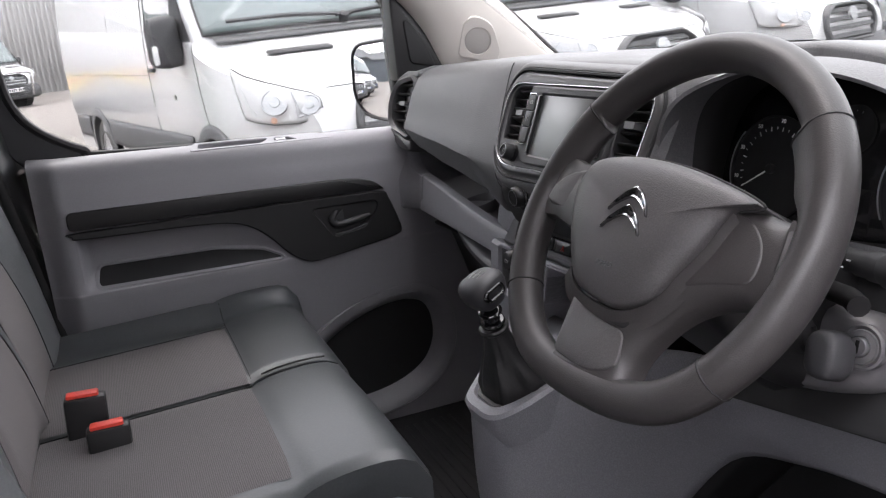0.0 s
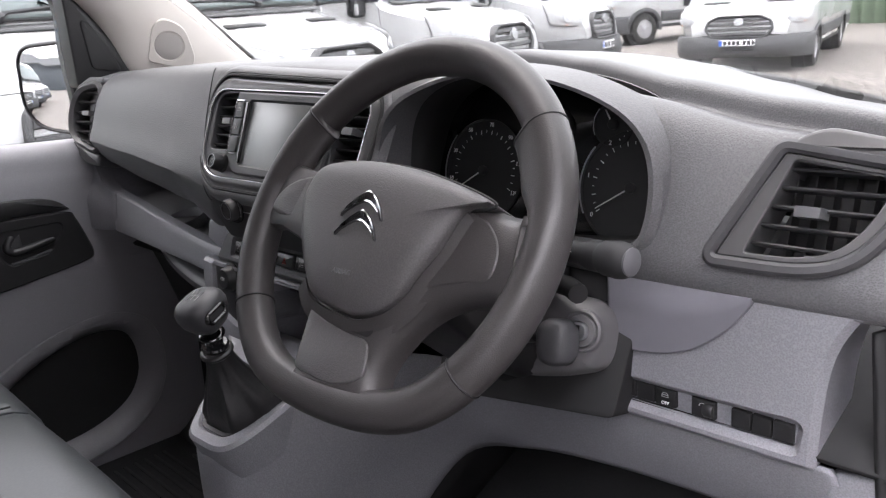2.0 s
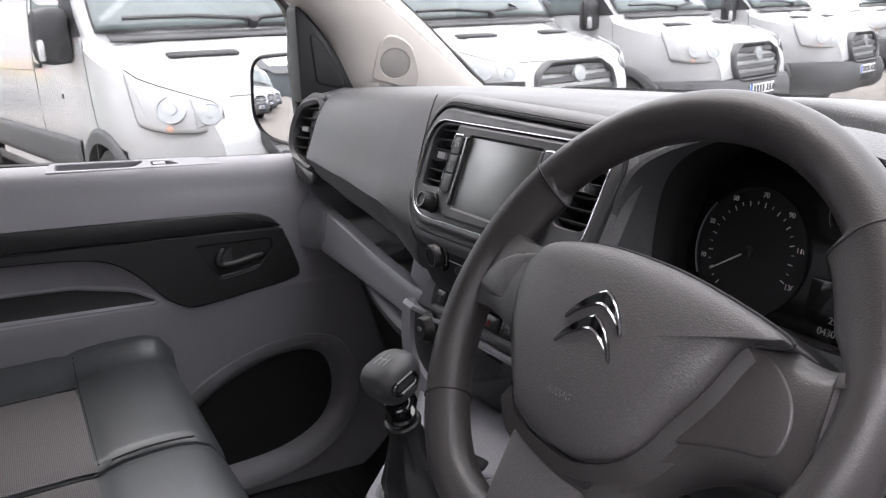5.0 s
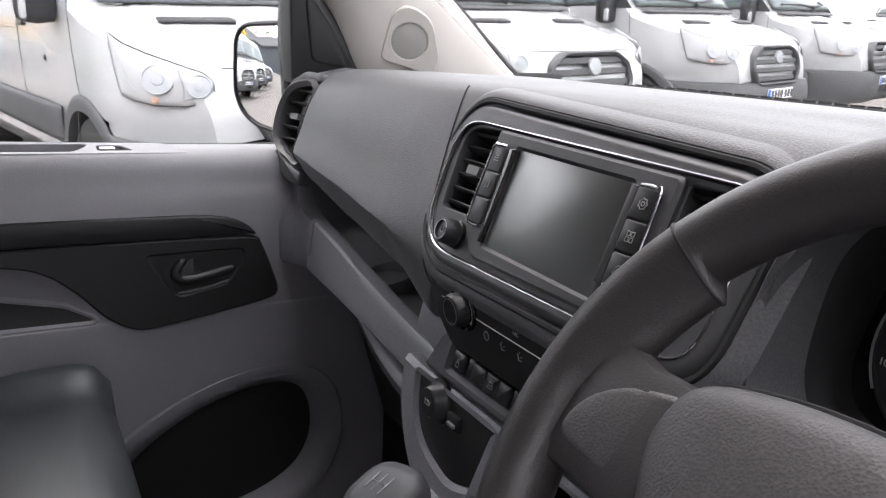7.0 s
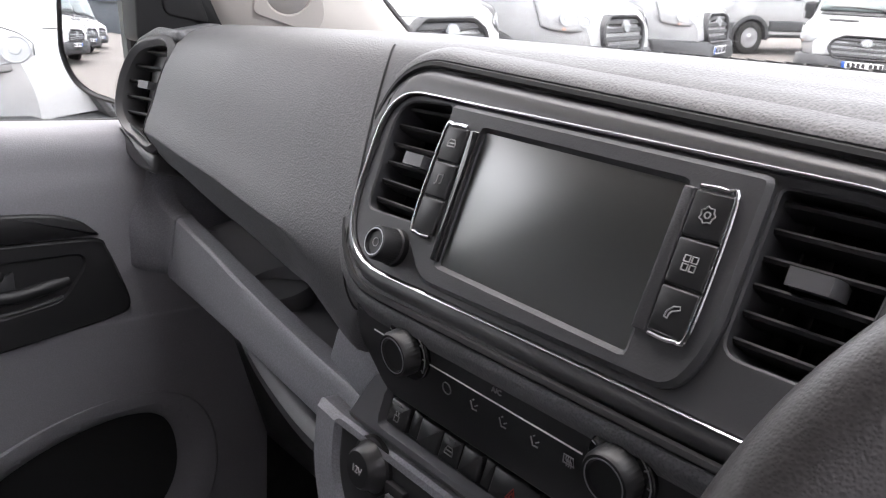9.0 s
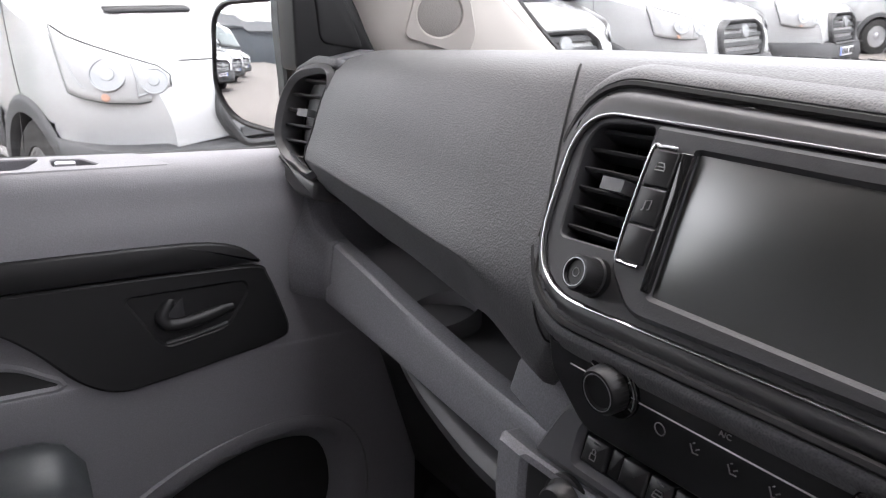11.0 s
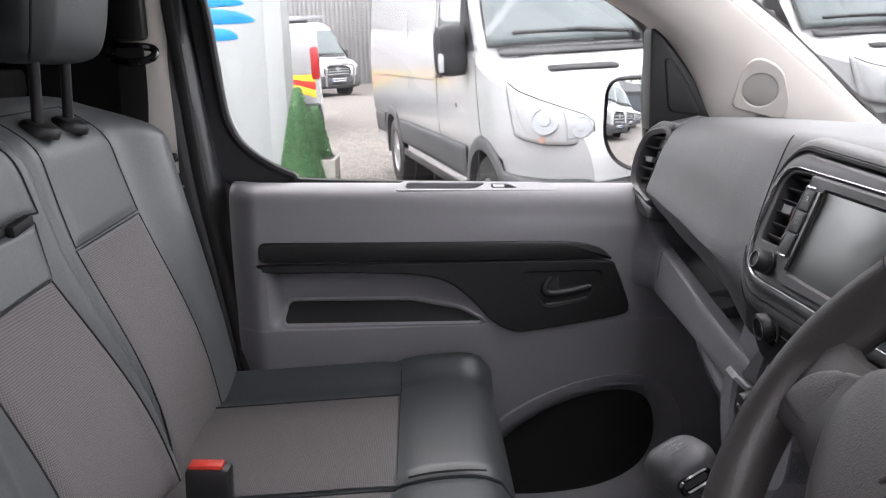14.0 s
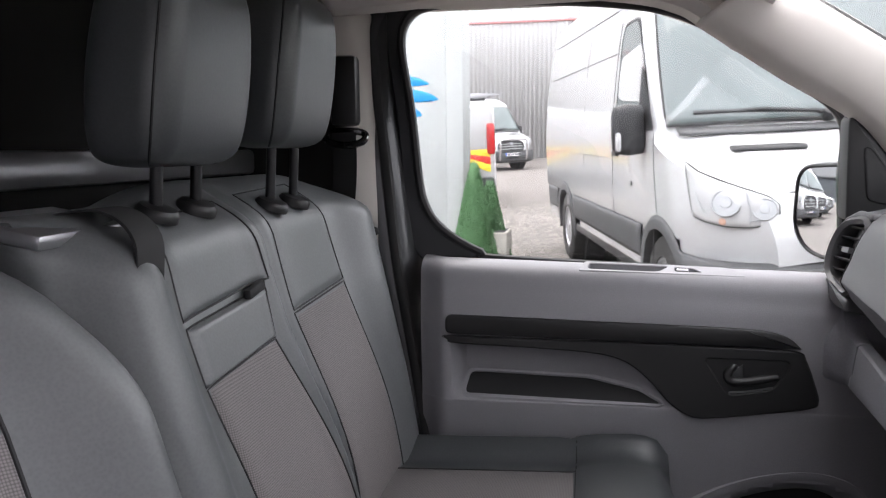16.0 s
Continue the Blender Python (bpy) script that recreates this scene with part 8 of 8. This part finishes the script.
part("base_rail", Geo().box((-3.275, 6.89, -0.10), (3.70, 0.05, 0.16), 0.015), cab_paint, cabin)
FE = Frame((-2.02, 6.898, 1.555), (1, 0, 0), (0, 0, 1))
for a, b, w, h in ((-0.03, 0.15, 0.46, 0.10), (0.02, 0.0, 0.54, 0.12), (0.02, -0.15, 0.40, 0.10)):
    poly = [V2((a + w * 0.5 * math.cos(t), b + (h if math.sin(t) > 0 else h * 0.25) * math.sin(t) * 0.9)) for t in (2 * math.pi * k / 28 for k in range(28))]
    if w > 0.4:
        poly = [V2((p.x + (0.10 * (1 - abs(p.y - b) / h) if p.x > a + 0.12 else 0), p.y)) for p in poly]
    part("emblem_band", Geo().plate(poly, FE, 0.0, 0.004, 0.001), blue_paint, cabin, "flat blue emblem band")

# clipped box cones in a planter
leaf_a = material("box_hedge_leaf", (0.110, 0.240, 0.105), 0.6, stain=0.55, stain_size=0.02)


def topiary(x, y, height, r0, seed):
    t = thing("topiary_cone", (x, y, ground_z(x, y)), "clipped green cone of artificial box leaves in a planter", "topiary", "topiary cones")
    rr = random.Random(seed)
    z0 = ground_z(x, y) + 0.16
    part("core", Geo().lathe([(r0 * 0.9, 0.0), (r0 * 0.5, height * 0.45), (0.03, height * 0.97)], (x, y, z0), (0, 0, 1), 16), leaf_a, t)
    g = Geo()
    for k in range(9000):
        h = 1 - math.sqrt(rr.random())
        r = r0 * (1 - h) + 0.025 + rr.uniform(-0.012, 0.008)
        a = rr.uniform(0, 2 * math.pi)
        c = Vector((x + r * math.cos(a), y + r * math.sin(a), z0 + h * height))
        d = Vector((math.cos(a), math.sin(a), 0.3)) + Vector((rr.uniform(-1, 1), rr.uniform(-1, 1), rr.uniform(-1, 1))) * 0.9
        u = d.normalized() * rr.uniform(0.010, 0.018)
        w = u.cross(Vector((rr.uniform(-1, 1), rr.uniform(-1, 1), rr.uniform(-1, 1)))).normalized() * 0.006
        i = len(g.v)
        g.v += [tuple(c - u * 0.5), tuple(c + w), tuple(c + u), tuple(c - w)]
        g.f.append((i, i + 1, i + 2, i + 3))
    tagged(part("leaves", g, leaf_a, t), kind="stuff")
    return t


topiary(-1.215, 6.36, 0.95, 0.20, 1)
topiary(-1.105, 6.62, 0.76, 0.175, 2)
planter = thing("planter", (-1.05, 6.45, ground_z(-1.05, 6.45)), "pale timber planter box under the topiary", "planter")
part("box", Geo().box((-1.13, 6.60, ground_z(-1.1, 6.5) + 0.22), (0.42, 0.46, 0.44), 0.02), material("pale_planter", (0.42, 0.40, 0.36), 0.8, grain=0.002, size=0.01), planter)
part("soil", Geo().box((-1.13, 6.60, ground_z(-1.1, 6.5) + 0.43), (0.37, 0.41, 0.03), 0.01), carpet, planter)

# ribbed steel shed across the yard
shed_skin = material("grey_profiled_steel", (0.48, 0.48, 0.48), 0.5, 0.1, stain=0.06, stain_size=1.5)
shed = thing("steel_shed", (-2, 36, ground_z(-2, 36)), "grey profiled steel shed with a faded red trim line", "building")
g = Geo()
prof = []
for k in range(150):
    x = -16 + 0.2 * k
    prof += [(x, 0.0), (x + 0.10, 0.0), (x + 0.13, 0.05), (x + 0.17, 0.05)]
g.loft([[Vector((x, 36 - d, z)) for x, d in prof] for z in (0.5, 12.0)], False, False)
part("wall_cladding", g, shed_skin, shed, sharp=10, thick=0.01)
part("trim_line", Geo().box((-1, 35.93, 6.75), (30, 0.06, 0.09), 0.01), material("faded_red_trim", (0.55, 0.22, 0.22), 0.6, stain=0.2, stain_size=1.0), shed, "faded red trim line")
part("shed_body", Geo().box((-1, 38.2, 6.0), (29.6, 4.0, 11.6), 0.02), shed_skin, shed)

# unseen wall added on the driver's side to block low light into the cab
side = thing("wall_yard", (0, -1.5, ground_z(0, -1.5)), "plain dark wall added unseen beside the van to block light", "wall", kind="structure")
part("yard_wall", Geo().box((0, -1.55, 0.66), (9, 0.2, 2.12), 0.01), material("dark_light_block", (0.10, 0.10, 0.105), 0.9, grain=0.002, size=0.02, stain=0.15, stain_size=0.8), side)

# fence, dark shed, trees and a yellow loader, towards the far ends of the yard
fence = thing("steel_fence", (22, 3, ground_z(22, 3)), "green profiled steel fence at the yard's end", "fence")
g = Geo()
prof = []
for k in range(60):
    y = -8 + 0.3 * k
    prof += [(y, 0.0), (y + 0.16, 0.0), (y + 0.20, 0.05), (y + 0.26, 0.05)]
g.loft([[Vector((22 - d, y, z)) for y, d in prof] for z in (0.2, 3.2)], False, False)
part("fence_sheet", g, material("green_profiled_steel", (0.20, 0.27, 0.19), 0.5, stain=0.15, stain_size=1.0), fence, sharp=10, thick=0.01)
dark_shed = thing("dark_shed", (-46, 14, ground_z(-46, 14)), "dark grey low shed far behind the vans", "building")
part("shed_walls", Geo().box((-48, 14, 0.9), (6, 24, 5.4), 0.05), material("dark_cladding", (0.07, 0.08, 0.09), 0.6, stain=0.1, stain_size=2.0), dark_shed)
part("shed_roof", Geo().loft([[Vector((x, y, z)) for x, z in ((-51.5, 3.6), (-48, 5.4), (-44.5, 3.6), (-44.5, 3.3), (-51.5, 3.3))] for y in (1.5, 26.5)]), material("dark_roof", (0.05, 0.055, 0.06), 0.6), dark_shed)
yellow = material("yellow_machine_paint", (0.75, 0.42, 0.02), 0.4, stain=0.15)
ldr = thing("loader", (-24, 10.5, ground_z(-24, 10.5)), "yellow loader standing behind the vans", "vehicle")
z0 = ground_z(-24, 10.5)
part("chassis", Geo().box((-24, 10.5, z0 + 0.9), (3.4, 1.7, 0.9), 0.12), yellow, ldr)
part("cab", Geo().loft([[Vector((-24 + p.x * s, 10.5 + p.y * s, z0 + z)) for p in round_rect(1.5, 1.5, 0.15, 3)] for z, s in ((1.3, 1.0), (2.2, 0.98), (2.9, 0.86))]), van_glass, ldr)
part("cab_roof", Geo().box((-24, 10.5, z0 + 2.98), (1.7, 1.7, 0.16), 0.05), yellow, ldr)
part("boom", Geo().box((-22.3, 10.5, z0 + 3.9), (4.2, 0.6, 0.5), 0.08, Matrix.Rotation(radians(-14), 3, "Y")), yellow, ldr)
for s in (-1, 1):
    for xx in (-25, -23):
        part("wheel", Geo().lathe([(0.25, -0.15), (0.5, -0.15), (0.52, 0), (0.5, 0.15), (0.25, 0.15)], (xx, 10.5 + s * 0.95, z0 + 0.5), (0, 1, 0), 22), tyre, ldr)

bark = material("tree_bark", (0.10, 0.075, 0.055), 0.9, grain=0.02, size=0.05, bump=0.6)
leaf_b = material("tree_leaf", (0.055, 0.095, 0.030), 0.7, stain=0.4, stain_size=0.4)


def tree(x, y, h, seed):
    rr = random.Random(seed)
    z = ground_z(max(-60, x), y) - 0.1
    t = thing("tree", (x, y, z), "leafy green tree behind the yard", "tree", "trees behind the yard")
    g = Geo().tube([(x, y, z), (x + 0.1, y, z + h * 0.3), (x, y + 0.1, z + h * 0.6), (x, y, z + h * 0.85)], [0.22, 0.17, 0.11, 0.04], 8)
    for k in range(7):
        a, zz = rr.uniform(0, 6.28), z + h * rr.uniform(0.3, 0.65)
        g.tube([(x, y, zz), (x + math.cos(a) * h * 0.14, y + math.sin(a) * h * 0.14, zz + h * 0.12), (x + math.cos(a) * h * 0.25, y + math.sin(a) * h * 0.25, zz + h * 0.18)], [0.07, 0.05, 0.02], 6)
    part("trunk", g, bark, t)
    g = Geo()
    clumps = [Vector((x + rr.gauss(0, 0.16) * h, y + rr.gauss(0, 0.16) * h, z + h * rr.uniform(0.35, 1.0))) for k in range(26)]
    for k in range(2200):
        c = rr.choice(clumps) + Vector((rr.gauss(0, 0.06), rr.gauss(0, 0.06), rr.gauss(0, 0.05))) * h
        u = Vector((rr.uniform(-1, 1), rr.uniform(-1, 1), rr.uniform(-1, 1))).normalized() * rr.uniform(0.10, 0.20)
        w = u.cross(Vector((rr.uniform(-1, 1), rr.uniform(-1, 1), rr.uniform(-1, 1)))).normalized() * 0.08
        i = len(g.v)
        g.v += [tuple(c - u), tuple(c + w), tuple(c + u), tuple(c - w)]
        g.f.append((i, i + 1, i + 2, i + 3))
    part("crown", g, leaf_b, t)
    return t


one = tree(-58, 8, 9.0, 3)
for k, (x, y, s) in enumerate(((-57, 12.5, 0.9), (-59, 17, 1.05), (-58, 21, 0.85), (-60, 25, 1.0), (-57, 4, 0.95))):
    copy_thing(one, Matrix.Translation((x, y, ground_z(x, y) - 0.1)) @ Matrix.Rotation(1.3 * k, 4, "Z") @ Matrix.Scale(s, 4))
